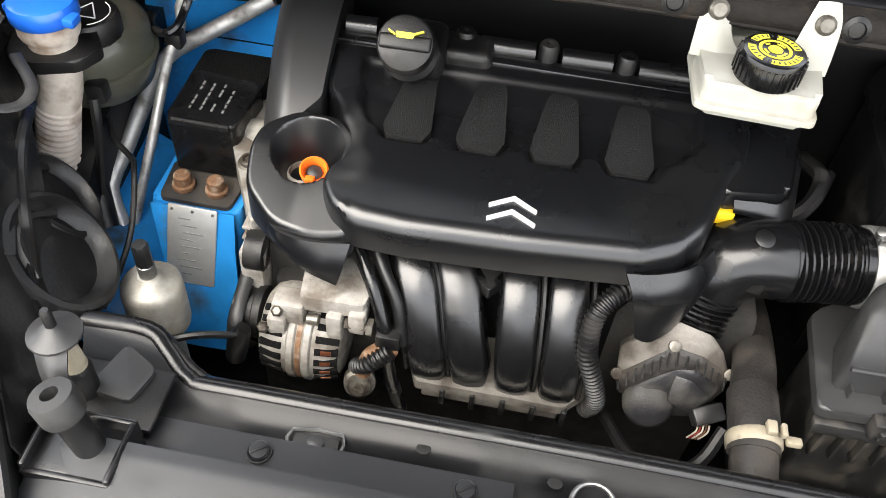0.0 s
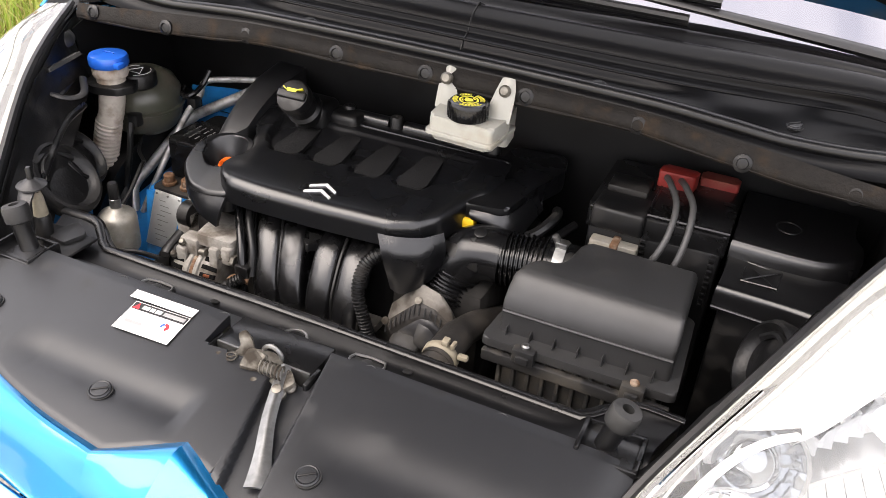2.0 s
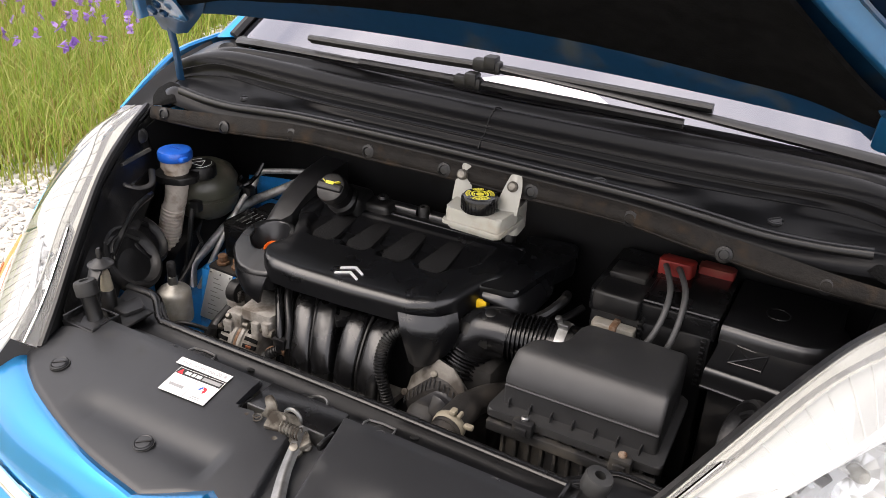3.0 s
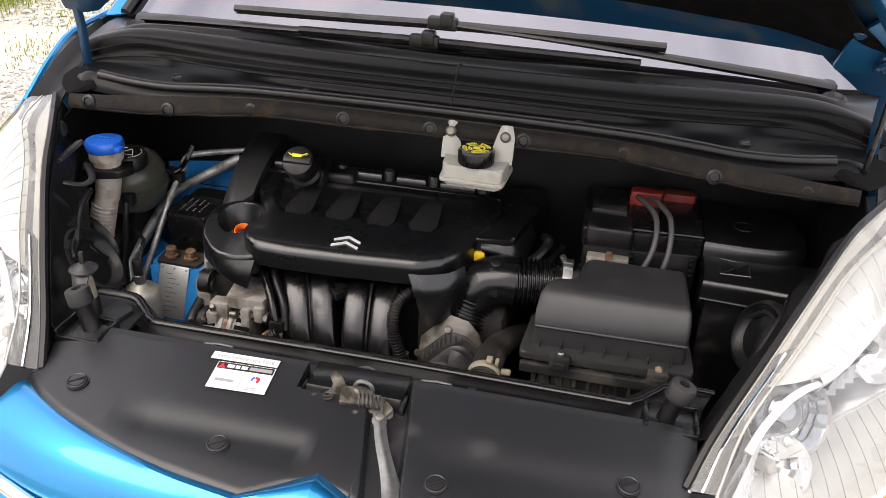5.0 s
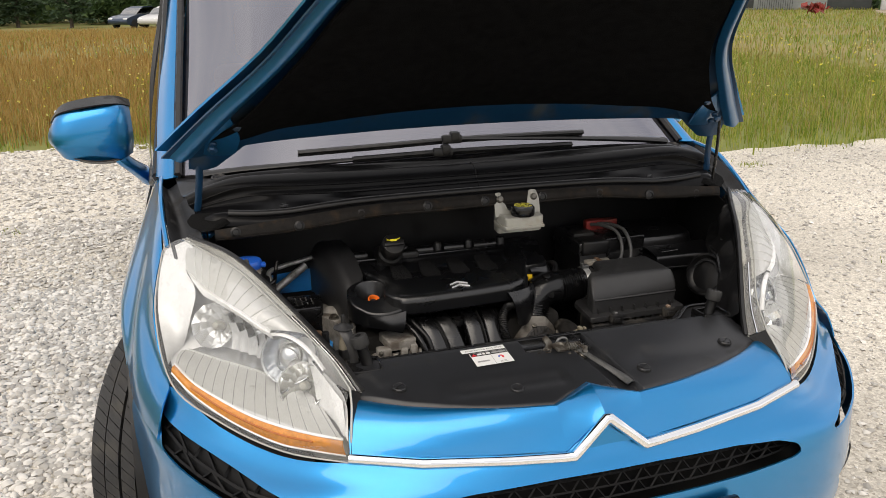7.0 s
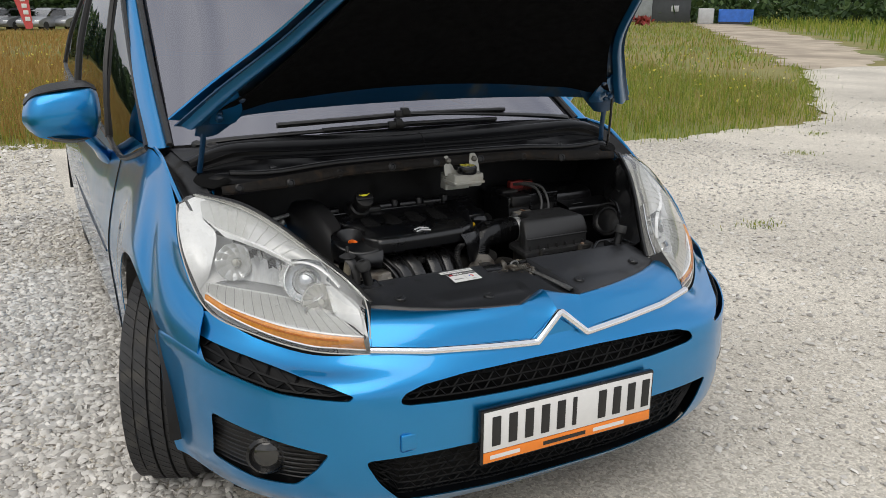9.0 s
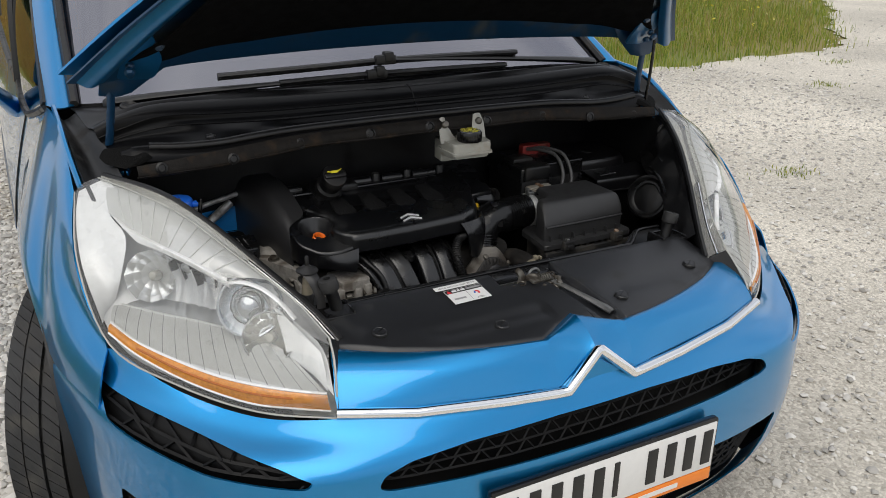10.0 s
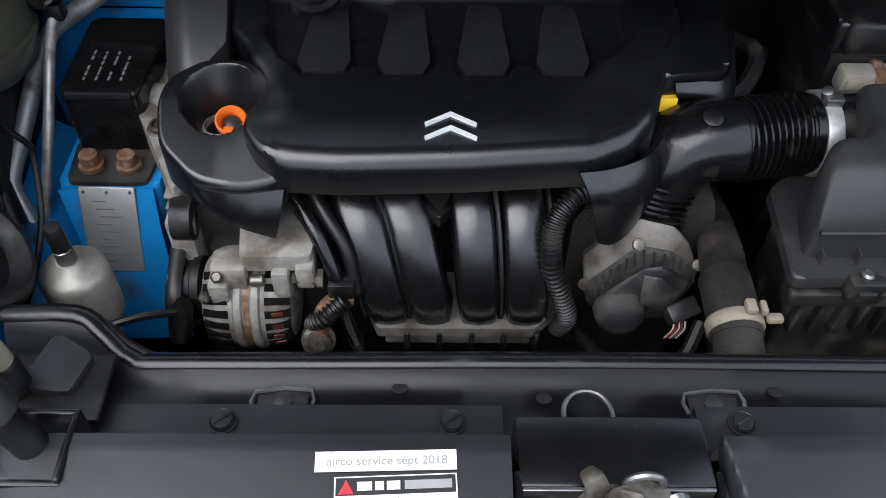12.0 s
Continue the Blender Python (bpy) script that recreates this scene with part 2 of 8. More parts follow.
liner = stuff("bonnet_insulation_felt", (0.0044, 0.0045, 0.0048), 0.95, 0, 0.5, 40, 0.6, 300, spec=0.05)
tyre_black = stuff("tyre_rubber", (0.022, 0.022, 0.023), 0.70, 0, 0.2, 60, 0.15, 300, dirt=(0.055, 0.052, 0.047), dirt_at=0.62, dscale=20)
rim_alloy = stuff("alloy_rim", (0.5, 0.5, 0.5), 0.35, 0.8, 0.1, 40)
seat_cloth = stuff("grey_cabin_trim", (0.06, 0.06, 0.062), 0.8, 0, 0.2, 60)
hose_dusty = stuff("dusty_brown_rubber", (0.013, 0.0115, 0.0105), 0.6, 0, 0.3, 40, 0.3, 300, dirt=(0.040, 0.034, 0.028), dirt_at=0.52, dscale=24)
cable_grey = stuff("grey_cable_sleeve", (0.06, 0.06, 0.06), 0.45, 0, 0.1, 60)
cast_dark = stuff("grubby_dark_casting", (0.165, 0.153, 0.135), 0.6, 0.2, 0.3, 60, 0.4, 500, dirt=(0.07, 0.06, 0.05), dirt_at=0.55, dscale=30)
timing_grey = stuff("dark_grey_timing_plastic", (0.020, 0.020, 0.021), 0.40, 0, 0.1, 30, 0.04, 1500, rvar=0.04, spec=0.9)
beam_black = stuff("black_painted_beam", (0.0042, 0.0042, 0.0048), 0.30, 0.0, 0.25, 12, 0.05, 300, dirt=(0.020, 0.020, 0.0205), dirt_at=0.63, dscale=7, spec=0.28)
bracket_grey = stuff("grey_bracket_steel", (0.030, 0.030, 0.031), 0.42, 0.3, 0.15, 30, 0.05, 300, dirt=(0.07, 0.068, 0.066), dirt_at=0.6, dscale=20)
rubber_worn = stuff("worn_grey_rubber", (0.014, 0.014, 0.014), 0.5, 0, 0.2, 40, 0.1, 400, dirt=(0.03, 0.03, 0.03), dirt_at=0.55, dscale=30)
block_grime = stuff("grimy_engine_casting", (0.030, 0.028, 0.026), 0.65, 0.2, 0.4, 40, 0.4, 300, dirt=(0.012, 0.011, 0.010), dirt_at=0.5, dscale=20)
sheet_black = stuff("creased_black_sheet", (0.0045, 0.0045, 0.005), 0.42, 0, 0.2, 40, 0.2, 250, dirt=(0.016, 0.015, 0.014), dirt_at=0.62, dscale=22, spec=0.4)
throttle_dark = stuff("dark_dusty_cover", (0.016, 0.016, 0.018), 0.42, 0, 0.25, 40, 0.2, 400, dirt=(0.05, 0.047, 0.042), dirt_at=0.6, dscale=26)
copper = stuff("copper_winding", (0.20, 0.07, 0.035), 0.4, 0.8, 0.2, 200)
plate_orange = stuff("orange_plate_strip", (0.80, 0.22, 0.02), 0.45, 0, 0.05, 60)


# ---- mesh tools ----
def V(*a):
    return Vector(a)


def link(name, data, material, parent=None, label="", smooth=40, kind=""):
    for p in data.polygons:
        p.use_smooth = smooth > 0
    if smooth > 0:
        data.set_sharp_from_angle(angle=radians(smooth))
    if material:
        data.materials.append(material)
    ob = new(name, data)
    if parent:
        at, up = Vector(), parent
        while up:
            at, up = at + up.location, up.parent
        data.transform(Matrix.Translation(-at))
        ob.parent = parent
    if label or kind:
        tagged(ob, label=label, kind=kind)
    return ob


def part(name, bm, material, parent=None, label="", smooth=40):
    bmesh.ops.recalc_face_normals(bm, faces=bm.faces)
    data = bpy.data.meshes.new(name)
    bm.to_mesh(data)
    bm.free()
    return link(name, data, material, parent, label, smooth)


def sheet(name, bm, material, parent=None, label="", smooth=60):
    data = bpy.data.meshes.new(name)
    bm.to_mesh(data)
    bm.free()
    return link(name, data, material, parent, label, smooth)


def outward(bm, way):
    """Turn a sheet's faces to look along way."""
    bm.normal_update()
    if sum((f.normal * f.calc_area() for f in bm.faces), Vector()).dot(Vector(way)) < 0:
        bmesh.ops.reverse_faces(bm, faces=bm.faces)
    return bm


def thing(name, at, label, category, group="", kind=""):
    ob = new(name)
    ob.location, ob.empty_display_size = at, 0.02
    return tagged(ob, label, category, group, kind)


def spline(pts, n):
    """Catmull-Rom through the points, n steps to each span."""
    p = [Vector(a) for a in pts]
    p = [2 * p[0] - p[1]] + p + [2 * p[-1] - p[-2]]
    out = []
    for i in range(1, len(p) - 2):
        a, b, c, d = p[i - 1:i + 3]
        for k in range(n):
            u = k / n
            out.append(0.5 * (2 * b + (c - a) * u + (2 * a - 5 * b + 4 * c - d) * u * u + (3 * b - a - 3 * c + d) * u ** 3))
    return out + [p[-2]]


def patch(rows, nu=6, nv=6, thick=0.0):
    """A smooth sheet through a net of control points; thick: how far it is given a back, along its normal."""
    net = [spline(r, nu) for r in rows]
    cols = [spline(c, nv) for c in zip(*net)]
    grid = [list(r) for r in zip(*cols)]
    bm = bmesh.new()
    h, w = len(grid), len(grid[0])
    front = [[bm.verts.new(p) for p in r] for r in grid]
    for i in range(h - 1):
        for j in range(w - 1):
            bm.faces.new((front[i][j], front[i][j + 1], front[i + 1][j + 1], front[i + 1][j]))
    if thick:
        bm.normal_update()
        back = [[bm.verts.new(v.co - v.normal * thick) for v in r] for r in front]
        for i in range(h - 1):
            for j in range(w - 1):
                bm.faces.new((back[i][j], back[i + 1][j], back[i + 1][j + 1], back[i][j + 1]))
        ring = [(0, j) for j in range(w)] + [(i, w - 1) for i in range(1, h)] + [(h - 1, j) for j in range(w - 2, -1, -1)] + [(i, 0) for i in range(h - 2, 0, -1)]
        for (a, b), (c, d) in zip(ring, ring[1:] + ring[:1]):
            bm.faces.new((front[c][d], front[a][b], back[a][b], back[c][d]))
    return bm


def tube(path, r, seg=10, n=6, caps=True, flat=1.0, up=(0, 0, 1)):
    """A round bar along a smooth path. r: one radius, or one for each point of the path."""
    pts = spline(path, n) if n > 1 else [Vector(p) for p in path]
    rs = [r] * len(pts)
    if isinstance(r, (list, tuple)):
        rs = [v.x for v in (spline([(a, 0, 0) for a in r], n) if n > 1 else [Vector((a, 0, 0)) for a in r])]
    bm = bmesh.new()
    rings = []
    side = None
    for i, p in enumerate(pts):
        d = (pts[min(i + 1, len(pts) - 1)] - pts[max(i - 1, 0)]).normalized()
        if side is None:
            side = d.cross(Vector(up))
            if side.length < 0.05:
                side = d.cross(Vector((1, 0.2, 0)))
        side = (side - d * side.dot(d)).normalized()
        lift = side.cross(d)
        rings.append([bm.verts.new(p + rs[i] * (math.cos(a) * side + flat * math.sin(a) * lift)) for a in [2 * math.pi * k / seg for k in range(seg)]])
    for a, b in zip(rings, rings[1:]):
        for k in range(seg):
            bm.faces.new((a[k], a[(k + 1) % seg], b[(k + 1) % seg], b[k]))
    if caps:
        bm.faces.new(rings[0][::-1]), bm.faces.new(rings[-1])
    return bm


def lathe(profile, seg=24, at=(0, 0, 0), way=(0, 0, 1), caps=True):
    """A turned body: (radius, height) pairs about the axis way from at."""
    turn = Vector(way).to_track_quat("Z", "Y").to_matrix().to_4x4()
    m = Matrix.Translation(at) @ turn
    bm = bmesh.new()
    rings = []
    for r, z in profile:
        if r < 1e-5:
            rings.append([bm.verts.new(m @ Vector((0, 0, z)))])
        else:
            rings.append([bm.verts.new(m @ Vector((r * math.cos(2 * math.pi * k / seg), r * math.sin(2 * math.pi * k / seg), z))) for k in range(seg)])
    for a, b in zip(rings, rings[1:]):
        for k in range(seg):
            q = [a[k % len(a)], a[(k + 1) % len(a)], b[(k + 1) % len(b)], b[k % len(b)]]
            q = list(dict.fromkeys(q))
            if len(q) > 2:
                bm.faces.new(q)
    for ring in (rings[0], rings[-1]):
        if caps and len(ring) > 2:
            bm.faces.new(ring)
    return bm


def block(lo, hi, bevel=0.004, m=None, seg=2, taper=0.0):
    """A box from corner to corner with rounded edges; taper: how far its top is drawn in."""
    bm = bmesh.new()
    bmesh.ops.create_cube(bm, size=1)
    lo, hi = Vector(lo), Vector(hi)
    for v in bm.verts:
        k = 1 - (taper if v.co.z > 0 else 0)
        v.co = Vector([(lo[i] + hi[i]) / 2 + v.co[i] * (hi[i] - lo[i]) * (k if i < 2 else 1) for i in range(3)])
    if bevel:
        bmesh.ops.bevel(bm, geom=list(bm.edges), offset=bevel, segments=seg, profile=0.5, affect="EDGES")
    if m is not None:
        bm.transform(m)
    return bm


def prism(outline, z0, z1, bevel=0.004, m=None, seg=3, bottom=False, draw=0.0):
    """An outline in x and y raised from z0 to z1, its top edge rounded. z1 may be a function of x and y."""
    bm = bmesh.new()
    top = z1 if callable(z1) else (lambda x, y: z1)
    c = Vector((sum(p[0] for p in outline) / len(outline), sum(p[1] for p in outline) / len(outline)))
    lo = [bm.verts.new((p[0], p[1], z0)) for p in outline]
    hi = []
    for p in outline:
        q = Vector(p[:2]) + (c - Vector(p[:2])) * draw
        hi.append(bm.verts.new((q.x, q.y, top(q.x, q.y))))
    n = len(outline)
    for k in range(n):
        bm.faces.new((lo[k], lo[(k + 1) % n], hi[(k + 1) % n], hi[k]))
    base = bm.faces.new(lo[::-1])
    f = bm.faces.new(hi)
    if bevel:
        edges = list(f.edges) + (list(base.edges) if bottom else [])
        bmesh.ops.bevel(bm, geom=edges, offset=bevel, segments=seg, profile=0.5, affect="EDGES", clamp_overlap=True)
    if m is not None:
        bm.transform(m)
    return bm


def rounded(pts, r=0.01, n=4):
    """An outline with its corners rounded."""
    out = []
    k = len(pts)
    for i in range(k):
        a, b, c = Vector(pts[i - 1]), Vector(pts[i]), Vector(pts[(i + 1) % k])
        ra = min(r, (a - b).length * 0.45, (c - b).length * 0.45)
        p, q = b + (a - b).normalized() * ra, b + (c - b).normalized() * ra
        for j in range(n + 1):
            u = j / n
            out.append(tuple((1 - u) ** 2 * p + 2 * u * (1 - u) * b + u * u * q))
    return out


def merge(*bms):
    out = bmesh.new()
    for b in bms:
        data = bpy.data.meshes.new("piece")
        b.to_mesh(data)
        b.free()
        out.from_mesh(data)
        bpy.data.meshes.remove(data)
    return out


def cut(ob, cutters):
    """Takes the cutters' bodies away from ob's mesh."""
    made = []
    for bm in cutters:
        bmesh.ops.recalc_face_normals(bm, faces=bm.faces)
        data = bpy.data.meshes.new("cutter")
        bm.to_mesh(data)
        bm.free()
        c = new("cutter", data)
        made.append(c)
        mod = ob.modifiers.new("cut", "BOOLEAN")
        mod.operation, mod.object, mod.solver = "DIFFERENCE", c, "EXACT"
    dg = bpy.context.evaluated_depsgraph_get()
    dg.update()
    data = bpy.data.meshes.new_from_object(ob.evaluated_get(dg))
    ob.modifiers.clear()
    ob.data = data
    for c in made:
        bpy.data.objects.remove(c)
    for p in data.polygons:
        p.use_smooth = True
    data.set_sharp_from_angle(angle=radians(40))
    return ob


def hull_soft(pts, bevel=.008):
    """A soft block: the skin round its corners, well rounded."""
    bm = bmesh.new()
    for p in pts:
        bm.verts.new(p)
    bmesh.ops.convex_hull(bm, input=bm.verts)
    bmesh.ops.bevel(bm, geom=list(bm.edges), offset=bevel, segments=3, profile=.5, affect="EDGES", clamp_overlap=True)
    return bm


def mirrored(rows):
    return [[(-x, y, z) for x, y, z in r[:0:-1]] + list(r) for r in rows]


def flip(rows, s):
    return [[(s * p[0], p[1], p[2]) for p in r] for r in rows]


def flip1(pts, s):
    return [(s * p[0], *p[1:]) for p in pts]


def moved(m, bm):
    bm.transform(m)
    return bm


# ---- ground ----
def ground_material():
    """White limestone gravel with a dirt road, giving way to meadow along an uneven edge."""
    m, n, l, b = nodes_of("gravel_and_meadow")
    co = n.new("ShaderNodeTexCoord")
    vo, vd = n.new("ShaderNodeTexVoronoi"), n.new("ShaderNodeTexVoronoi")
    vo.inputs["Scale"].default_value, vd.inputs["Scale"].default_value = 105.0, 240.0
    no, big = n.new("ShaderNodeTexNoise"), n.new("ShaderNodeTexNoise")
    no.inputs["Scale"].default_value, no.inputs["Detail"].default_value = 6.0, 8
    big.inputs["Scale"].default_value, big.inputs["Detail"].default_value = 0.5, 5
    warp, sub, scl, tot = n.new("ShaderNodeTexNoise"), n.new("ShaderNodeVectorMath"), n.new("ShaderNodeVectorMath"), n.new("ShaderNodeVectorMath")
    warp.inputs["Scale"].default_value, warp.inputs["Detail"].default_value = 9.0, 5
    sub.operation, scl.operation, tot.operation = "SUBTRACT", "SCALE", "ADD"
    sub.inputs[1].default_value, scl.inputs["Scale"].default_value = (0.5, 0.5, 0.5), 0.05
    l.new(co.outputs["Object"], warp.inputs["Vector"])
    l.new(warp.outputs["Color"], sub.inputs[0])
    l.new(sub.outputs[0], scl.inputs[0])
    l.new(co.outputs["Object"], tot.inputs[0])
    l.new(scl.outputs[0], tot.inputs[1])
    for k in (vo, vd, no, big):
        l.new((tot if k in (vo, vd) else co).outputs["Vector" if k in (vo, vd) else "Object"], k.inputs["Vector"])
    stone = n.new("ShaderNodeValToRGB")
    e = stone.color_ramp.elements
    e[0].position, e[0].color, e[1].position, e[1].color = 0.0, (0.44, 0.405, 0.345, 1), 1.0, (0.94, 0.885, 0.785, 1)
    l.new(vo.outputs["Color"], stone.inputs[0])
    fine = n.new("ShaderNodeMix")
    fine.data_type, fine.blend_type, fine.inputs[0].default_value = "RGBA", "MULTIPLY", 0.30
    l.new(stone.outputs[0], fine.inputs[6])
    grey = n.new("ShaderNodeRGBToBW")
    l.new(vd.outputs["Color"], grey.inputs[0])
    l.new(grey.outputs[0], fine.inputs[7])
    wide = n.new("ShaderNodeMapRange")
    wide.inputs["From Min"].default_value, wide.inputs["From Max"].default_value = 0.3, 0.7
    wide.inputs["To Min"].default_value, wide.inputs["To Max"].default_value = 0.75, 1.2
    l.new(big.outputs["Fac"], wide.inputs["Value"])
    hs = n.new("ShaderNodeHueSaturation")
    hs.inputs["Saturation"].default_value = 1.1
    l.new(fine.outputs[2], hs.inputs["Color"])
    l.new(wide.outputs[0], hs.inputs["Value"])
    l.new(hs.outputs[0], b.inputs["Base Color"])
    b.inputs["Roughness"].default_value = 0.9
    bp = n.new("ShaderNodeBump")
    bp.inputs["Strength"].default_value, bp.inputs["Distance"].default_value = 0.6, 0.004
    add = n.new("ShaderNodeMath")
    add.operation = "ADD"
    l.new(vo.outputs["Distance"], add.inputs[0])
    l.new(no.outputs["Fac"], add.inputs[1])
    inv = n.new("ShaderNodeMath")
    inv.operation, inv.inputs[0].default_value = "SUBTRACT", 1.5
    l.new(add.outputs[0], inv.inputs[1])
    l.new(inv.outputs[0], bp.inputs["Height"])
    l.new(bp.outputs[0], b.inputs["Normal"])
    return m


gravel_mat = ground_material()
meadow_mat = stuff("meadow_soil", (0.17, 0.19, 0.045), 0.95, 0, 0.35, 0.35, 0.8, 12, dirt=(0.24, 0.20, 0.07), dirt_at=0.5, dscale=0.25)
dirt_mat = stuff("pale_dirt_road", (0.46, 0.39, 0.30), 0.95, 0, 0.25, 1.2, 0.8, 14, dirt=(0.30, 0.25, 0.19), dirt_at=0.55, dscale=0.5)


def land(x, y):
    """The meadow's height: it sinks gently towards the far car park and stays level towards the road."""
    fall = min(1, max(0, (y - 22) / 44))
    hold = min(1, max(0, (24 - x) / 16))
    return -.82 * fall * fall * (3 - 2 * fall) * hold


def field(xs, ys, height):
    bm = bmesh.new()
    g = [[bm.verts.new((x, y, height(x, y))) for x in xs] for y in ys]
    for a, b in zip(g, g[1:]):
        for i in range(len(xs) - 1):
            bm.faces.new((a[i], a[i + 1], b[i + 1], b[i]))
    return bm


# the meadow's sheet reaches the horizon; the gravel yard lies on it, and the dirt road leads away
ground = sheet("ground", field([-900, -400, -150, *range(-60, 81, 4), 150, 400, 900], [-600, -200, -60, *range(-20, 101, 4), 200, 500, 1200], lambda x, y: land(x, y) - 0.02), meadow_mat)
tagged(ground, "wide meadow soil under tall summer grass", "ground", kind="structure")


def strip(name, outline, z, material, label):
    bm = bmesh.new()
    f = bm.faces.new([bm.verts.new((x, y, z)) for x, y in outline])
    ob = sheet(name, bm, material, smooth=0)
    return tagged(ob, label, "ground", kind="structure")


def wavy(pts, amp, step=.10, seed=3):
    """A path with soft irregular bays, small ones on large ones."""
    out, run = [], 0.0
    for a, b in zip(pts, pts[1:]):
        a, b = Vector(a), Vector(b)
        d = b - a
        n = max(1, int(d.length / step))
        side = Vector((-d.y, d.x)).normalized()
        for k in range(n):
            q = run + d.length * k / n + seed
            w = .5 * math.sin(q * 1.3) + .3 * math.sin(q * 3.7 + 1) + .25 * math.sin(q * 9.1 + 2) + .15 * math.sin(q * 21)
            out.append(tuple(a + d * k / n + side * amp * w))
        run += d.length
    return out + [tuple(pts[-1])]


YARD_EDGE = wavy([(-3.2, -14), (-3.3, -2), (-3.0, 1.6), (-3.5, 3.4), (-4.6, 5.8), (-4.2, 7.6), (-1.5, 7.6), (1.5, 6.4), (4.0, 5.3), (5.2, 5.2), (7.8, 5.6), (9.8, 7.2), (14.2, 11.2)], 0.16)
yard = strip("gravel_yard", YARD_EDGE + [(16, 11.6), (30, 9), (30, -14)], 0.0, gravel_mat, "pale limestone gravel yard with loose stones")
road = strip("dirt_road", wavy([(13.9, 10.9), (23.7, 22.2), (41, 43)], 0.5, .4) + [(44, 42)] + wavy([(44, 42), (27, 20.5), (18.9, 12.6), (16, 11.2)], 0.4, .4), -0.012, dirt_mat, "rutted pale dirt road through the grass")

# ---- the car ----
car = thing("car", (0, 2.2, 0), "bright blue family car with its bonnet wide open", "car")

# bumper skin, half rows from the middle outwards, bottom to top
BUMPER = [
    [(0, .085, .19), (.2, .09, .19), (.4, .115, .19), (.55, .165, .195), (.66, .235, .20), (.75, .33, .205), (.81, .44, .21), (.858, .55, .22), (.884, .592, .225)],
    [(0, .035, .245), (.2, .04, .245), (.4, .065, .25), (.56, .115, .25), (.68, .195, .255), (.77, .30, .26), (.83, .43, .265), (.872, .555, .27), (.893, .586, .275)],
    [(0, .024, .34), (.2, .028, .34), (.4, .05, .34), (.565, .095, .345), (.69, .18, .35), (.785, .30, .355), (.845, .43, .36), (.884, .565, .37), (.901, .588, .38)],
    [(0, .022, .45), (.2, .026, .45), (.4, .048, .45), (.565, .09, .455), (.69, .18, .465), (.785, .30, .475), (.845, .43, .480), (.886, .570, .49), (.903, .618, .49)],
    [(0, .032, .535), (.2, .038, .535), (.4, .06, .535), (.55, .092, .54), (.675, .18, .550), (.775, .30, .560), (.838, .424, .561), (.880, .570, .562), (.901, .656, .553)],
    [(0, .052, .58), (.2, .062, .58), (.36, .085, .582), (.49, .125, .582), (.61, .196, .574), (.72, .313, .590), (.800, .442, .616), (.830, .49, .59), (.850, .53, .590)],
    [(0, .068, .604), (.2, .082, .604), (.36, .108, .607), (.486, .146, .606), (.602, .230, .594), (.712, .343, .616), (.799, .468, .657), (.820, .495, .63), (.835, .53, .625)],
]
bumper = part("bumper", patch(mirrored(BUMPER), 5, 5, 0.004), paint, car)


def upright(outline, y0, y1):
    """An outline in x and z pushed along y."""
    return prism([(x, z) for x, z in outline], -y1, -y0, 0, pose(0, 0, 0, 90))


GRILLE_TOP = [(-.452, .508), (-.440, .528), (-.39, .544), (-.28, .556), (-.1, .562), (.1, .562), (.28, .556), (.39, .544), (.440, .528), (.452, .508), (.43, .500), (.30, .495), (0, .492), (-.30, .495), (-.43, .500)]
GRILLE_LOW = [(-.535, .366), (-.30, .374), (.30, .374), (.535, .366), (.50, .30), (.44, .232), (-.44, .232), (-.50, .30)]
SIDE_SLOT = [(.828, .602), (.70, .576), (.60, .554), (.553, .534), (.565, .523), (.70, .528), (.828, .556)]
FOG_SLOT = [(.824, .428), (.74, .412), (.610, .386), (.635, .340), (.675, .290), (.75, .283), (.824, .300)]
cut(bumper, [upright(rounded(GRILLE_TOP, .012), -0.2, 0.4), upright(rounded(GRILLE_LOW, .02), -0.2, 0.4)]
    + [upright(rounded(flip1(o, s), .01), -0.2, 0.5) for o in (SIDE_SLOT, FOG_SLOT) for s in (1, -1)])

# nose panel between the chrome strip and the black panel, with its raised chevron
NOSE = [
    [(0, .072, .640), (.040, .070, .612), (.085, .068, .604), (.2, .086, .607), (.36, .112, .610), (.486, .150, .616)],
    [(0, .088, .657), (.042, .082, .636), (.087, .084, .628), (.2, .098, .632), (.36, .124, .634), (.484, .168, .640)],
    [(0, .115, .676), (.043, .104, .663), (.088, .100, .653), (.2, .112, .658), (.355, .144, .662), (.476, .193, .668)],
    [(0, .150, .690), (.043, .132, .682), (.089, .116, .675), (.2, .134, .677), (.345, .176, .680), (.466, .232, .686)],
    [(0, .172, .686), (.043, .155, .676), (.089, .135, .668), (.2, .152, .670), (.335, .196, .674), (.45, .252, .682)],
]
cuts = ((0, 1, 2), (2, 3, 4, 5))
part("nose_panel", merge(*[patch(flip([[r[k] for k in c] for r in NOSE], q), 6, 4, 0.003 * q) for c in cuts for q in (1, -1)]), paint, car, smooth=24)
CHROME = [(-.489, .148, .616), (-.36, .104, .607), (-.2, .074, .600), (-.10, .062, .595), (-.076, .060, .594), (-.072, .060, .597), (-.004, .074, .654), (.004, .074, .654), (.072, .060, .597), (.076, .060, .594), (.10, .062, .595), (.2, .074, .600), (.36, .104, .607), (.489, .148, .616)]


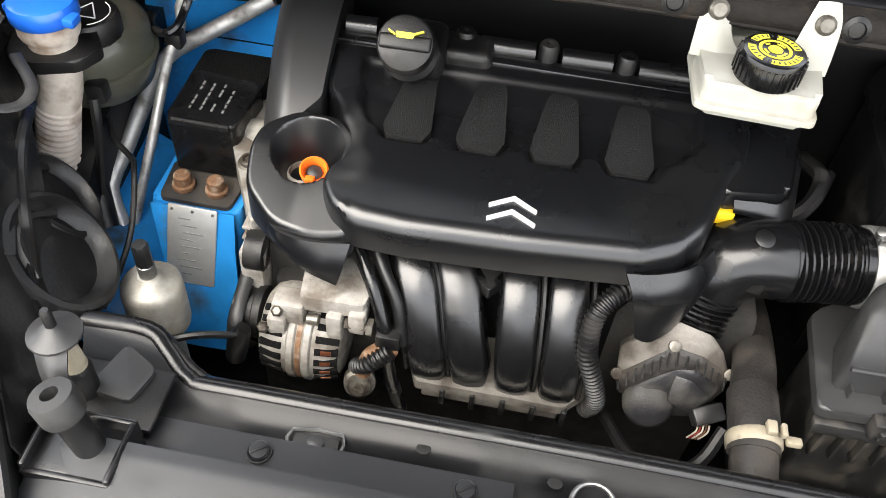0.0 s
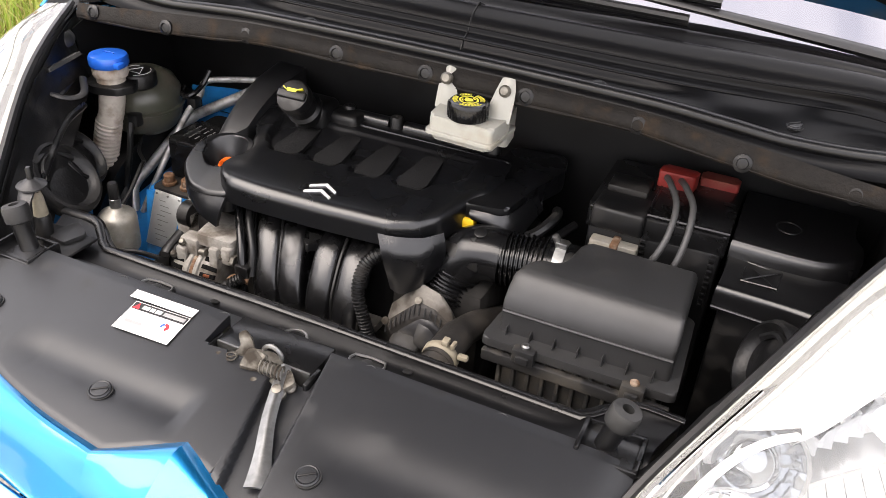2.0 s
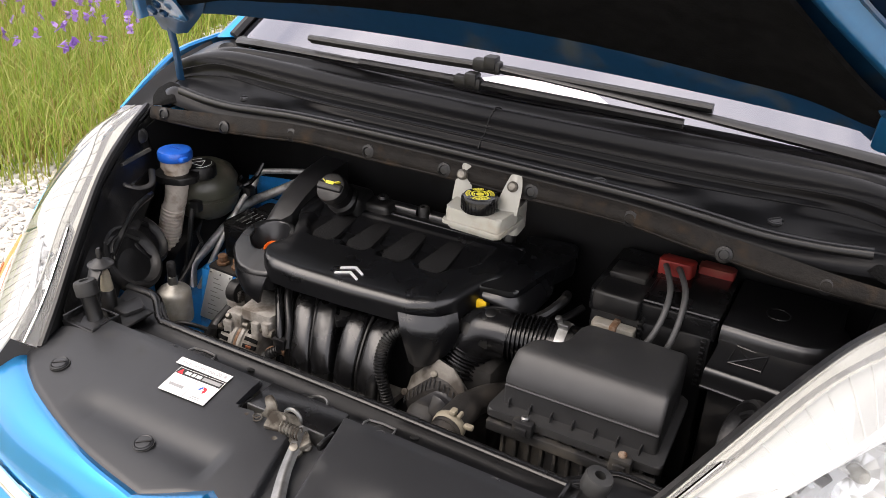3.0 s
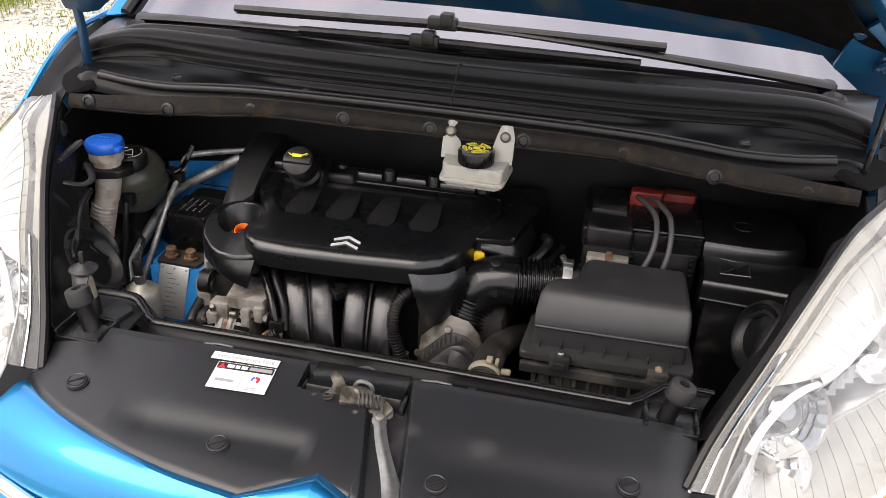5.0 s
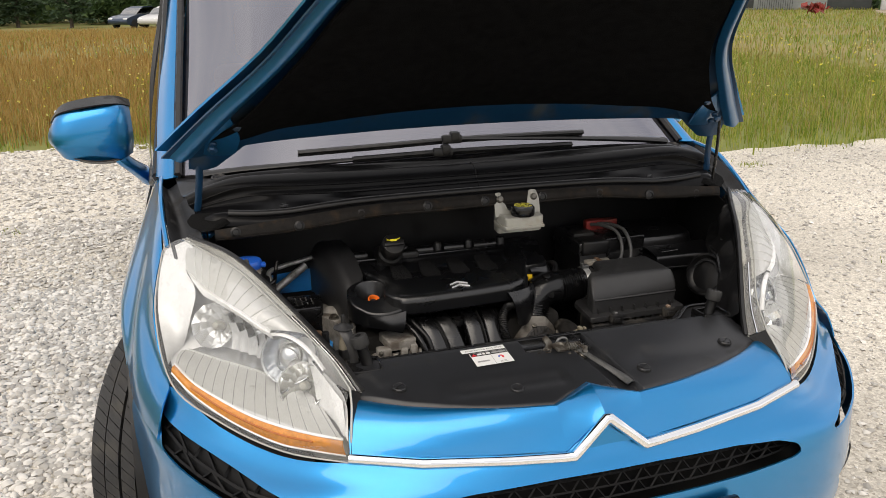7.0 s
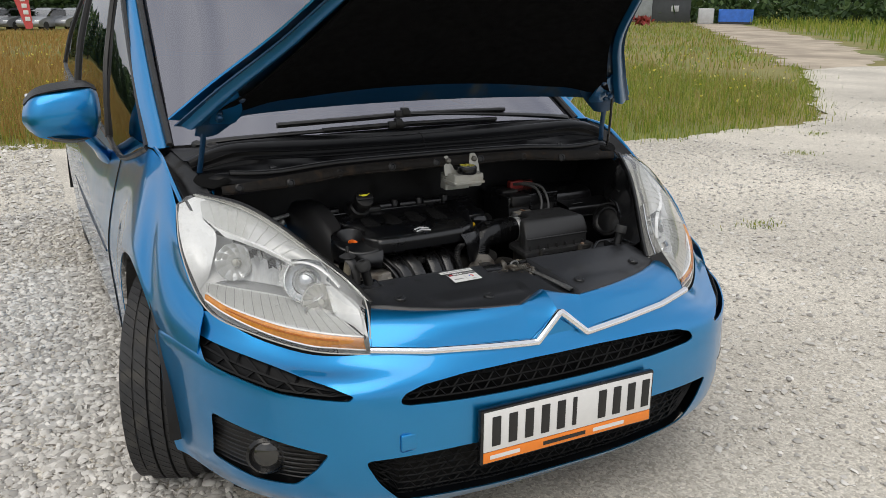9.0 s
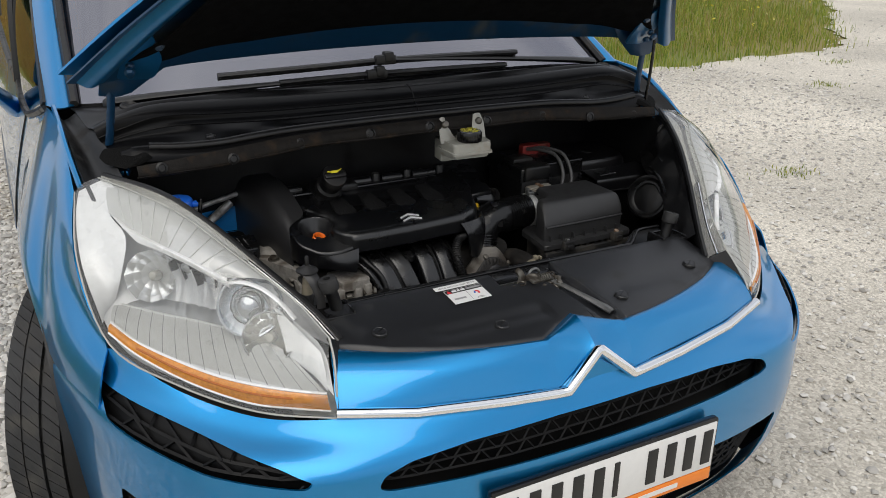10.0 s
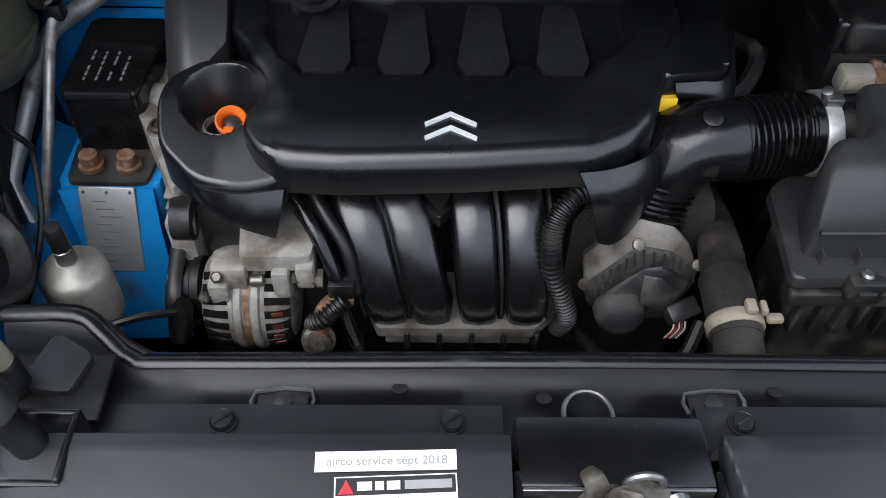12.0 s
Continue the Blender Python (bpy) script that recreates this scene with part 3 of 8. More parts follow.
def ribbon(path, w, t, n=4, bevel=True):
    """A flat moulding along a path that faces the front."""
    pts = [Vector(p) for p in path]
    bm = bmesh.new()
    rings = []
    for i, p in enumerate(pts):
        d0 = (p - pts[max(i - 1, 0)]) if i else (pts[1] - p)
        d1 = (pts[min(i + 1, len(pts) - 1)] - p) if i < len(pts) - 1 else d0
        d = (d0.normalized() + d1.normalized()).normalized()
        out = Vector((p.x * 0.7, -1, 0.35)).normalized()
        up = out.cross(d)
        up = -up if up.z < 0 else up
        k = 1 / max(0.5, d.dot(d0.normalized()))
        rings.append([bm.verts.new(p + up * a * w * k + out * b * t) for a, b in ((-.5, -.3), (-.5, .30), (-.42, .62), (-.25, .88), (0, 1), (.25, .88), (.42, .62), (.5, .30), (.5, -.3))])
    for a, b in zip(rings, rings[1:]):
        for k in range(9):
            bm.faces.new((a[k], a[(k + 1) % 9], b[(k + 1) % 9], b[k]))
    bm.faces.new(rings[0]), bm.faces.new(rings[-1])
    return bm


peak = bmesh.new()
pk = [peak.verts.new(p) for p in ((-.092, .066, .590), (.092, .066, .590), (.092, .066, .600), (.006, .079, .652), (-.006, .079, .652), (-.092, .066, .600))]
peak.faces.new(pk)
ext = bmesh.ops.extrude_face_region(peak, geom=list(peak.faces))
for v in [g for g in ext["geom"] if isinstance(g, bmesh.types.BMVert)]:
    v.co.y += .012
part("bumper_peak", peak, paint, car)
for q in (-1, 1):
    low = [[(x, y + .010, z - .016) for x, y, z in NOSE[0][2:]], [(x, y + .007, z - .004) for x, y, z in NOSE[0][2:]], [(x, y + .005, z + .004) for x, y, z in NOSE[0][2:]]]
    part("nose_joint", patch(flip(low, q), 5, 2), paint, car)
part("chrome_strip", ribbon(CHROME, .019, .010), chrome, car, "chrome strip bent into a chevron")


def bumper_at(x, z, sink=0.0):
    """The bumper's skin at x and z, pushed in by sink."""
    def along(row):
        a = abs(x)
        for p, q in zip(row, row[1:]):
            if a <= q[0] or q is row[-1]:
                u = (a - p[0]) / (q[0] - p[0])
                return [p[k] + (q[k] - p[k]) * u for k in (1, 2)]
    levels = [along(r) for r in BUMPER]
    for (y0, z0), (y1, z1) in zip(levels, levels[1:]):
        if z <= z1 or (y1, z1) == tuple(levels[-1]):
            return Vector((x, y0 + (y1 - y0) * (z - z0) / (z1 - z0) + sink, z))
    return Vector((x, levels[-1][0] + sink, z))


def lattice(outline, parts, dx, r, sink, s=1):
    """Long bars that follow an opening, with slanted webs between them."""
    def span(x):
        zs = []
        for (x1, z1), (x2, z2) in zip(outline, outline[1:] + outline[:1]):
            if (x1 > x) != (x2 > x):
                zs.append(z1 + (z2 - z1) * (x - x1) / (x2 - x1))
        return (min(zs), max(zs)) if zs else None
    x0, x1 = min(p[0] for p in outline) + .004, max(p[0] for p in outline) - .004

    def at(x, f):
        z0, z1 = span(x)
        z = z0 + (z1 - z0) * f
        return bumper_at(s * x, z, sink)
    pieces = []
    n = max(4, int((x1 - x0) / .03))
    for k in range(parts + 1):
        pieces.append(tube([at(x0 + (x1 - x0) * i / n, k / parts) for i in range(n + 1)], r, 4, 1, False))
    m = int((x1 - x0) / dx)
    for k in range(parts):
        for i in range(m * 2):
            xa, xb = x0 + (i + .5 * (k % 2)) * dx / 2, x0 + (i + .75 + .5 * (k % 2)) * dx / 2
            if i % 2:
                xa, xb = xb - .1 * dx, xa - .1 * dx
            if x0 < xa < x1 and x0 < xb < x1 and span(xa)[1] - span(xa)[0] > .012:
                pieces.append(tube([at(xa, k / parts), at(xb, (k + 1) / parts)], r * .85, 4, 1, False))
    return merge(*pieces)


part("upper_grille", lattice(GRILLE_TOP, 3, .045, .0027, .030), bay_black, car, "black slanted grille bars")
part("lower_grille", lattice(GRILLE_LOW, 7, .045, .0027, .030), bay_black, car, "black mesh grille")
for s in (-1, 1):
    part("side_grille", lattice(SIDE_SLOT, 2, .052, .0038, .020, s), bay_black, car, "black corner grille of slanted bars")
    side_in = [[tuple(bumper_at(s * x, z, d)) for x in (.545, .60, .66, .72, .78, .828)] for z, d in ((.50, .034), (.55, .036), (.62, .030))]
    part("slot_backing", patch(side_in, 3, 3), bay_black, car)
    fog_at, fog_way = tuple(bumper_at(s * .725, .350, .022)), (s * .45, -1, .05)
    fog = part("fog_lamp", lathe([(.044, 0), (.048, .010), (.040, .016), (.034, .004), (.02, -.012), (0, -.02)], 24, fog_at, fog_way, False), hose_black, car, "round fog lamp in a black recess")
    part("fog_glass", lathe([(.035, .006), (.026, .012), (0, .015)], 20, fog_at, fog_way), fog_mat, fog)
    recess = part("fog_recess", patch([[tuple(bumper_at(s * x, z, .030)) for x in (.595, .65, .71, .77, .83)] for z in (.26, .33, .38, .44)], 3, 3), dull_black, car, "black ribbed surround of the fog lamp")
    for k in range(9):
        z = .296 + .0135 * k
        part("recess_rib", tube([bumper_at(s * x, z, .028) for x in (.62, .67, .72, .77, .82)], .0022, 4, 3, False), dull_black, recess)
    for path in (((.567, .528), (.60, .490), (.618, .440), (.622, .395)), ((.441, .503), (.475, .460), (.508, .418), (.532, .376)), ((.828, .560), (.832, .500), (.826, .428))):
        part("bumper_seam", tube([bumper_at(s * x, z, -.0006) for x, z in path], .0014, 5, 4), ink_black, car)
back_row = [(0, .090), (.3, .104), (.45, .130), (.56, .182), (.70, .290), (.78, .39)]
part("grille_backing", patch(mirrored([[(x, y, z) for x, y in back_row] for z in (.195, .42, .565)]), 3, 3), bay_black, car)
for s in (-1, 1):
    part("grille_end", patch([[tuple(bumper_at(s * .548, z, .003)), (s * .552, .19, z), (s * .60, .26, z)] for z in (.20, .30, .40)], 3, 3), bay_black, car)
part("undertray", block((-.52, .18, .19), (.52, .60, .20), .003), bay_black, car)
part("tow_cover", block((-.455, .050, .384), (-.378, .0575, .430), .006, None, 3), paint, car)
# number plate: frame, white plate with plain bars for its letters, orange strip
plate = part("number_plate", block((-.266, .004, .322), (.266, .022, .470), .005), hose_black, car, "advertising plate in a black frame")
part("plate_face", block((-.258, .001, .358), (.258, .005, .464), .001), white_label, plate)
part("plate_strip", block((-.258, .001, .328), (.258, .005, .356), .001), plate_orange, plate)
x = -.236
for k, w in enumerate((.024, .024, .024, .024, .024, .012, 0, .024, .024, .024, .024)):
    if w:
        part("letter_bar", block((x, -.0015, .372), (x + w, .002, .450), .001), ink_black, plate)
    x += (w or .022) + .0235
for k in range(3):
    part("small_bar", block((-.24 + .155 * k, -.0005, .337), (-.24 + .155 * k + (.085, .13, .10)[k], .002, .347), 0), white_label if k != 1 else ink_black, plate)


# ---- headlamps ----
# four lines along the lamp, front to rear: flange against the bay, crest of the lens, lower outer edge
LAMP_EDGE = [(.440, .255, .688), (.470, .315, .728), (.530, .415, .786), (.600, .535, .846), (.662, .650, .877), (.745, .785, .885)]
LAMP_IN = [(.467, .232, .713), (.500, .318, .756), (.570, .430, .814), (.640, .553, .866), (.705, .645, .890), (.754, .768, .889)]
LAMP_OUT = [(.485, .154, .602), (.60, .238, .600), (.71, .350, .622), (.80, .472, .664), (.824, .62, .775), (.802, .768, .866)]
GUIDE_LOW = [(.594, .408, .782), (.619, .428, .796), (.645, .458, .810), (.672, .500, .818), (.703, .566, .824), (.730, .625, .834), (.752, .672, .846)]
POCKET_TOP = [(.590, .398, .764), (.614, .414, .780), (.634, .440, .789), (.652, .464, .798), (.673, .494, .805), (.694, .526, .811), (.719, .565, .815)]
POCKET_LOW = [(.520, .330, .660), (.575, .385, .674), (.632, .445, .682), (.690, .500, .686), (.735, .545, .690), (.772, .578, .696)]
AMBER_TOP = [(.494, .178, .640), (.543, .210, .642), (.597, .252, .645), (.650, .304, .650), (.702, .366, .660), (.753, .434, .674), (.790, .500, .694)]
LAMP_WAY = Vector((.45, -.65, .62)).normalized()


def lamp_face(v, sink=0.0):
    """A line along the lens at v, 0 at its crest and 1 at its lower edge, sunk into the lamp."""
    row = []
    for i, (a, b) in enumerate(zip(LAMP_IN, LAMP_OUT)):
        u = i / 5
        p = Vector(a).lerp(Vector(b), v) + LAMP_WAY * (.115 * v * (1 - v) ** 1.25 * (1 - .55 * u) - sink * (1 - .4 * u))
        row.append(tuple(p))
    return row


def shifted(line, d):
    return [tuple(Vector(p) + LAMP_WAY * d) for p in line]


def between(a, b, f):
    return [tuple(Vector(p).lerp(Vector(q), f)) for p, q in zip(a, b)]


def resample(line, n):
    """n points evenly along a smooth line."""
    pts = spline(line, 12)
    run = [0.0]
    for a, b in zip(pts, pts[1:]):
        run.append(run[-1] + (b - a).length)
    out = []
    for k in range(n):
        d = run[-1] * k / (n - 1)
        i = max(0, min(len(pts) - 2, next((j - 1 for j, r in enumerate(run) if r > d), len(pts) - 2)))
        out.append(tuple(pts[i].lerp(pts[i + 1], (d - run[i]) / max(1e-9, run[i + 1] - run[i]))))
    return out


def facet_bowl(at, way, r, depth, rings, sides, twist=0.0):
    """A reflector bowl of flat mirror facets, open along way."""
    prof = [(r * (k / rings) ** .8 if k else .012, -depth * (1 - (k / rings) ** 2.0)) for k in range(rings + 1)]
    turn = Matrix.Translation(at) @ Vector(way).to_track_quat("Z", "Y").to_matrix().to_4x4()
    bm = bmesh.new()
    loops = []
    for j, (q, z) in enumerate(prof):
        loops.append([bm.verts.new(turn @ Vector((q * math.cos(2 * math.pi * (k + twist * j) / sides), q * math.sin(2 * math.pi * (k + twist * j) / sides), z + (.0022 if (k + j) % 2 else 0)))) for k in range(sides)])
    for a, b in zip(loops, loops[1:]):
        for k in range(sides):
            bm.faces.new((a[k], a[(k + 1) % sides], b[(k + 1) % sides], b[k]))
    return bm


def headlamp(s):
    f = lambda line: flip1(line, s)
    lamp = part("headlight", patch([f(LAMP_EDGE), f(between(LAMP_EDGE, lamp_face(.35, .13), .7)), f(lamp_face(.55, .125)), f(lamp_face(.82, .085)), f(lamp_face(.97, .03))], 5, 4), lamp_white, car, "large clear headlight with chrome reflectors and an amber strip")
    lens = sheet("lens", outward(patch([f(lamp_face(v)) for v in (0, .12, .3, .5, .7, .86, 1)], 6, 5), (s * .45, -.65, .62)), lens_clear, lamp, "clear slightly clouded lens")
    lens.visible_shadow = False
    edge = [(LAMP_EDGE[i][0], LAMP_EDGE[i][1], LAMP_EDGE[i][2] + .004) for i in range(6)]
    flange = sheet("lens_flange", outward(patch([f(edge), f(between(edge, LAMP_IN, .5)), f(LAMP_IN)], 6, 3), (-s * .6, -.2, .7)), lens_side, lamp, "clouded yellowish side of the lens")
    flange.visible_shadow = False
    rear, rear_in = edge[2:], between(edge, LAMP_IN, .7)[2:]
    part("flange_back", patch([f(shifted(rear, -.008)), f(shifted(rear_in, -.012))], 6, 3), lamp_pale, lamp)
    fore, fore_in = edge[:3], between(edge, LAMP_IN, .9)[:3]
    part("flange_back", patch([f(shifted(fore, -.003)), f(shifted(fore_in, -.010))], 6, 3), dull_black, lamp, "black housing under the lens's edge")
    part("flange_trim", tube(f(shifted(between(edge, LAMP_IN, .45)[:3], .001)), .0022, 6, 6), chrome, lamp)
    part("lens_crest", tube(f([(x, y, z + .0005) for x, y, z in LAMP_IN]), .0016, 6, 6), lens_edge, lamp)
    part("lens_rim", tube(f(LAMP_EDGE), .0028, 6, 6), lens_edge, lamp)
    part("lens_rim", tube(f(LAMP_OUT), .0018, 6, 6), lens_edge, lamp)
    part("lens_rim", tube(f([LAMP_IN[0], (.470, .205, .690), (.478, .175, .655), LAMP_OUT[0]]), .0022, 6, 5), lens_edge, lamp)
    part("front_gap", patch([f([(.440, .255, .688), (.455, .212, .668), (.474, .165, .630)]), f([LAMP_IN[0], (.469, .200, .684), (.485, .150, .620)])], 4, 3), dull_black, lamp)
    # light guide along the crest, with moulded steps
    crest = resample(shifted([(.530, .366, .784), *LAMP_IN[2:5], (.744, .735, .889)], -.010), 9)
    low = resample(GUIDE_LOW, 9)
    mid = [tuple(Vector(a).lerp(Vector(b), .45) + LAMP_WAY * .010) for a, b in zip(crest, low)]
    guide = part("light_guide", patch([f(crest), f(mid), f(low)], 4, 5), lamp_pale, lamp, "ribbed pale light guide")
    fine = [resample(r, 25) for r in (crest, mid, low)]
    for k in range(4, 24, 2):
        part("guide_rib", tube(f([tuple(Vector(fine[j][k - j]) + LAMP_WAY * .0006) for j in range(3)]), .0016, 6, 4, False), lamp_pale, guide)
    # white bezel: narrow over the pockets, broad at the rear
    part("bezel", patch([f(GUIDE_LOW), f([tuple(Vector(a).lerp(Vector(b), .5) + LAMP_WAY * .009) for a, b in zip(GUIDE_LOW, POCKET_TOP)]), f(POCKET_TOP)], 5, 4), lamp_white, lamp, "bright silver bezel")
    part("bezel", patch([f([(.730, .690, .876), (.742, .748, .890), (.794, .764, .868)]), f([(.752, .672, .846), (.770, .720, .858), (.806, .728, .842)]), f([(.735, .600, .818), (.775, .650, .822), (.815, .672, .806)]), f([(.752, .575, .760), (.787, .596, .758), (.817, .600, .760)]), f([(.772, .575, .698), (.792, .545, .696), (.804, .505, .692)])], 5, 5), lamp_white, lamp)
    part("bezel", tube(f([(.594, .404, .774), (.570, .378, .779), (.545, .352, .772), (.522, .325, .752), (.505, .300, .728)]), .0055, 8, 6, flat=.6), lamp_white, lamp)
    # silver pocket behind the outer reflector and its floor
    back = [tuple(Vector(p) + Vector((-.035, .055, -.03))) for p in POCKET_TOP]
    floor_line = resample(POCKET_LOW[1:], 7)
    part("pocket", patch([f(POCKET_TOP), f(back), f([tuple(Vector(a).lerp(Vector(b), .75) + Vector((-.02, .03, 0))) for a, b in zip(back, floor_line)]), f(floor_line)], 4, 4), mirror_alu, lamp, "silver inner pocket", smooth=20)
    part("pocket_lip", tube(f(POCKET_LOW), .0024, 6, 6), lamp_pale, lamp)
    # fluted lower apron
    top, foot = resample(POCKET_LOW, 9), resample(AMBER_TOP, 9)
    belly = [tuple(Vector(a).lerp(Vector(b), .5) + LAMP_WAY * .006) for a, b in zip(top, foot)]
    apron = part("apron", patch([f(top), f(belly), f(foot)], 4, 5), lamp_pale, lamp, "pale apron with fine upright grooves")
    fine = [resample(r, 45) for r in (top, belly, foot)]
    for k in range(1, 44, 3):
        part("flute", tube(f([tuple(Vector(r[k]) + LAMP_WAY * .0004) for r in fine]), .0006, 4, 4, False), lamp_grey, apron)
    part("apron_front", patch([f([(.530, .346, .742), (.510, .300, .720), (.482, .236, .688)]), f([(.524, .325, .695), (.504, .268, .684), (.484, .210, .664)]), f([(.522, .300, .655), (.500, .235, .650), (.490, .184, .640)])], 4, 4), lamp_white, lamp)
    part("apron_end", patch([f([POCKET_LOW[0], (.485, .260, .660), (.490, .182, .645)]), f([(.505, .305, .722), (.476, .240, .690), (.486, .165, .640)])], 4, 3), lamp_white, lamp)
    amb_low = [(.490, .168, .608), (.545, .203, .609), (.600, .241, .611), (.655, .294, .620), (.708, .350, .636), (.762, .416, .660), (.798, .480, .682)]
    amb_low = [(x, y + .004, z) for x, y, z in amb_low]
    amb = part("amber_strip", patch([f(AMBER_TOP), f([tuple(Vector(a).lerp(Vector(b), .5) + LAMP_WAY * .006) for a, b in zip(AMBER_TOP, amb_low)]), f(amb_low)], 5, 4), amber, lamp, "amber indicator strip")
    core = [tuple(Vector(a).lerp(Vector(b), .5) + LAMP_WAY * .007) for a, b in zip(AMBER_TOP, amb_low)]
    part("amber_core", tube(f(core[1:-1]), .0022, 5, 5), amber_dark, amb)
    part("amber_trim", tube(f(AMBER_TOP), .0028, 6, 5), lamp_white, amb)
    part("amber_trim", tube(f(amb_low), .0022, 6, 5), lamp_white, amb)
    # three reflectors of mirror facets
    for c, way, r, dp, sides, n in (((.562, .384, .730), (.30, -.86, .42), .058, .050, 18, 4), ((.548, .322, .690), (.34, -.84, .42), .047, .035, 14, 3), ((.706, .545, .752), (.42, -.80, .36), .050, .040, 12, 4)):
        at, w = (s * c[0], c[1], c[2]), (s * way[0], way[1], way[2])
        bowl = part("reflector", facet_bowl(at, w, r, dp, n, sides, .25), mirror_alu if sides == 12 else chrome_lamp, lamp, "faceted chrome reflector bowl", smooth=8)
        part("bulb", lathe([(.010, -dp), (.010, -dp + .022), (.007, -dp + .030), (0, -dp + .033)], 16, at, w), lamp_dusty, bowl)
        if sides != 12:
            part("reflector_ring", lathe([(r * .99, -.004), (r * 1.03, .002), (r * 1.0, .006), (r * .95, .002)], 36, at, w, False), mirror_alu, bowl)
        if sides == 18:
            part("projector_ball", lathe([(r * .62, -.030), (r * .60, -.014), (r * .46, -.002), (r * .25, .005), (0, .008)], 32, at, w), glass_ball, bowl, "round projector lens")
    for k in range(4):
        a = Vector((.680 - .016 * k, .490 - .022 * k, .795))
        part("pocket_fin", patch([f([tuple(a), tuple(a + Vector((-.012, .02, -.05))), tuple(a + Vector((-.004, .012, -.105)))]), f([tuple(a + Vector((-.020, .045, -.01))), tuple(a + Vector((-.030, .050, -.055))), tuple(a + Vector((-.022, .045, -.105)))])], 3, 3), chrome_lamp, lamp)
    return lamp


for s in (-1, 1):
    headlamp(s)

# ---- wings, doors, pillars, roof ----
WHEEL_Y, REAR_Y, WHEEL_R = 0.93, 3.66, 0.318


BELT = [(1.55, .846, .872), (1.7, .850, .876), (1.92, .848, .888), (2.3, .862, .920), (2.9, .874, .972), (3.6, .880, 1.04), (4.1, .83, 1.07)]
# columns of the front wing, front to rear: top edge, and y and z of its foot along bumper seam, wheel arch and sill
WING_COLS = [((.802, .84, .915), (.55, .570)), ((.803, .93, .952), (.656, .575)), ((.806, 1.02, .965), (.800, .670)), ((.812, 1.11, .968), (.93, .693)), ((.820, 1.22, .942), (1.118, .642)),
             ((.832, 1.33, .912), (1.256, .503)), ((.838, 1.43, .892), (1.305, .318)), ((.842, 1.50, .878), (1.33, .238)), ((.846, 1.55, .872), (1.55, .238))]
WING_FRONT = [(.803, .768, .869), (.819, .70, .824), (.829, .62, .776), (.823, .545, .718), (.806, .480, .664), (.811, .464, .645), (.822, .445, .625), (.831, .433, .595), (.838, .425, .566)]


def wing_rows():
    cols = [WING_FRONT]
    for (xt, yt, zt), (yb, zb) in WING_COLS:
        col = []
        for k in range(9):
            v = k / 8
            y, z = yt + (yb - yt) * v, zt + (zb - zt) * v
            full = .922 - .30 * max(0, .90 - y) ** 1.8 - .06 * max(0, .5 - z)
            low = min(1, max(0, (.69 - zb) / .45)) if yb > .93 else 0
            e, bow = min(1, v / (.95 - .43 * low)), 1.15 + .30 * low
            col.append((xt + (full - xt) * (1 - (1 - e) ** bow), y, z))
        cols.append(col)
    return [list(row) for row in zip(*cols)]


for s in (-1, 1):
    side_net = []
    for y, x, z in BELT:
        xm = .922 if y < 4 else .86
        row = []
        for k in range(9):
            v = k / 8
            zz = z + (.238 - z) * v
            e = min(1, v / .52)
            row.append((x + (xm - .06 * max(0, .5 - zz) - x) * (1 - (1 - e) ** 1.45), y + (.004 if y == 1.55 else 0), zz))
        side_net.append(row)
    part("front_wing", patch(flip(wing_rows(), s), 6, 3, 0.003), paint, car)
    cut(part("body_side", patch(flip(side_net, s), 6, 6, 0.003), paint, car), [lathe([(.374, -.5), (.374, .5)], 48, (s * .9, REAR_Y, .318), (1, 0, 0))])
    gap = [tuple(Vector(p) + Vector((.0012, 0, 0))) for p in side_net[0]]
    part("door_gap", tube(flip1(gap, s), .0028, 6, 4), ink_black, car)
    back_gap = [(x + .0012, 2.97, z + .055 * max(0, 1 - k / 5)) for k, (x, y, z) in enumerate(side_net[3])]
    part("door_gap", tube(flip1(back_gap, s), .0028, 6, 4), ink_black, car)
    for c in (WHEEL_Y, REAR_Y):
        arch = lathe([(.374, 0), (.374, .30), (.05, .30)], 48, (s * .905, c, .318), (-s, 0, 0), False)
        bmesh.ops.bisect_plane(arch, geom=list(arch.verts) + list(arch.edges) + list(arch.faces), plane_co=(0, 0, .27), plane_no=(0, 0, -1), clear_outer=True)
        part("wheel_arch", arch, dull_black, car)

# windscreen, roof, pillars
SHIELD = [
    [(0, .955, 1.000), (.25, .965, 1.000), (.5, .99, .995), (.66, 1.03, .985), (.755, 1.09, .975)],
    [(0, 1.18, 1.17), (.25, 1.19, 1.168), (.5, 1.23, 1.155), (.645, 1.29, 1.142), (.735, 1.37, 1.13)],
    [(0, 1.45, 1.375), (.25, 1.465, 1.37), (.5, 1.52, 1.352), (.63, 1.60, 1.335), (.712, 1.68, 1.32)],
    [(0, 1.74, 1.575), (.25, 1.76, 1.572), (.5, 1.82, 1.558), (.62, 1.90, 1.545), (.69, 1.97, 1.53)],
]
shield = sheet("windscreen", outward(patch(mirrored(SHIELD), 5, 5), (0, -.6, .8)), pane_shield, car, "raked windscreen reflecting a grey cloudy sky")
shield.visible_shadow = False
frit_rows = [[(x, y + .006, z - .014) for x, y, z in SHIELD[0]], [(x, y + .051, z + .017) for x, y, z in SHIELD[0]], [(x, y + .106, z + .052) for x, y, z in SHIELD[0]]]
part("frit_band", patch(mirrored(frit_rows), 5, 3), frit, shield, "black border of the windscreen")
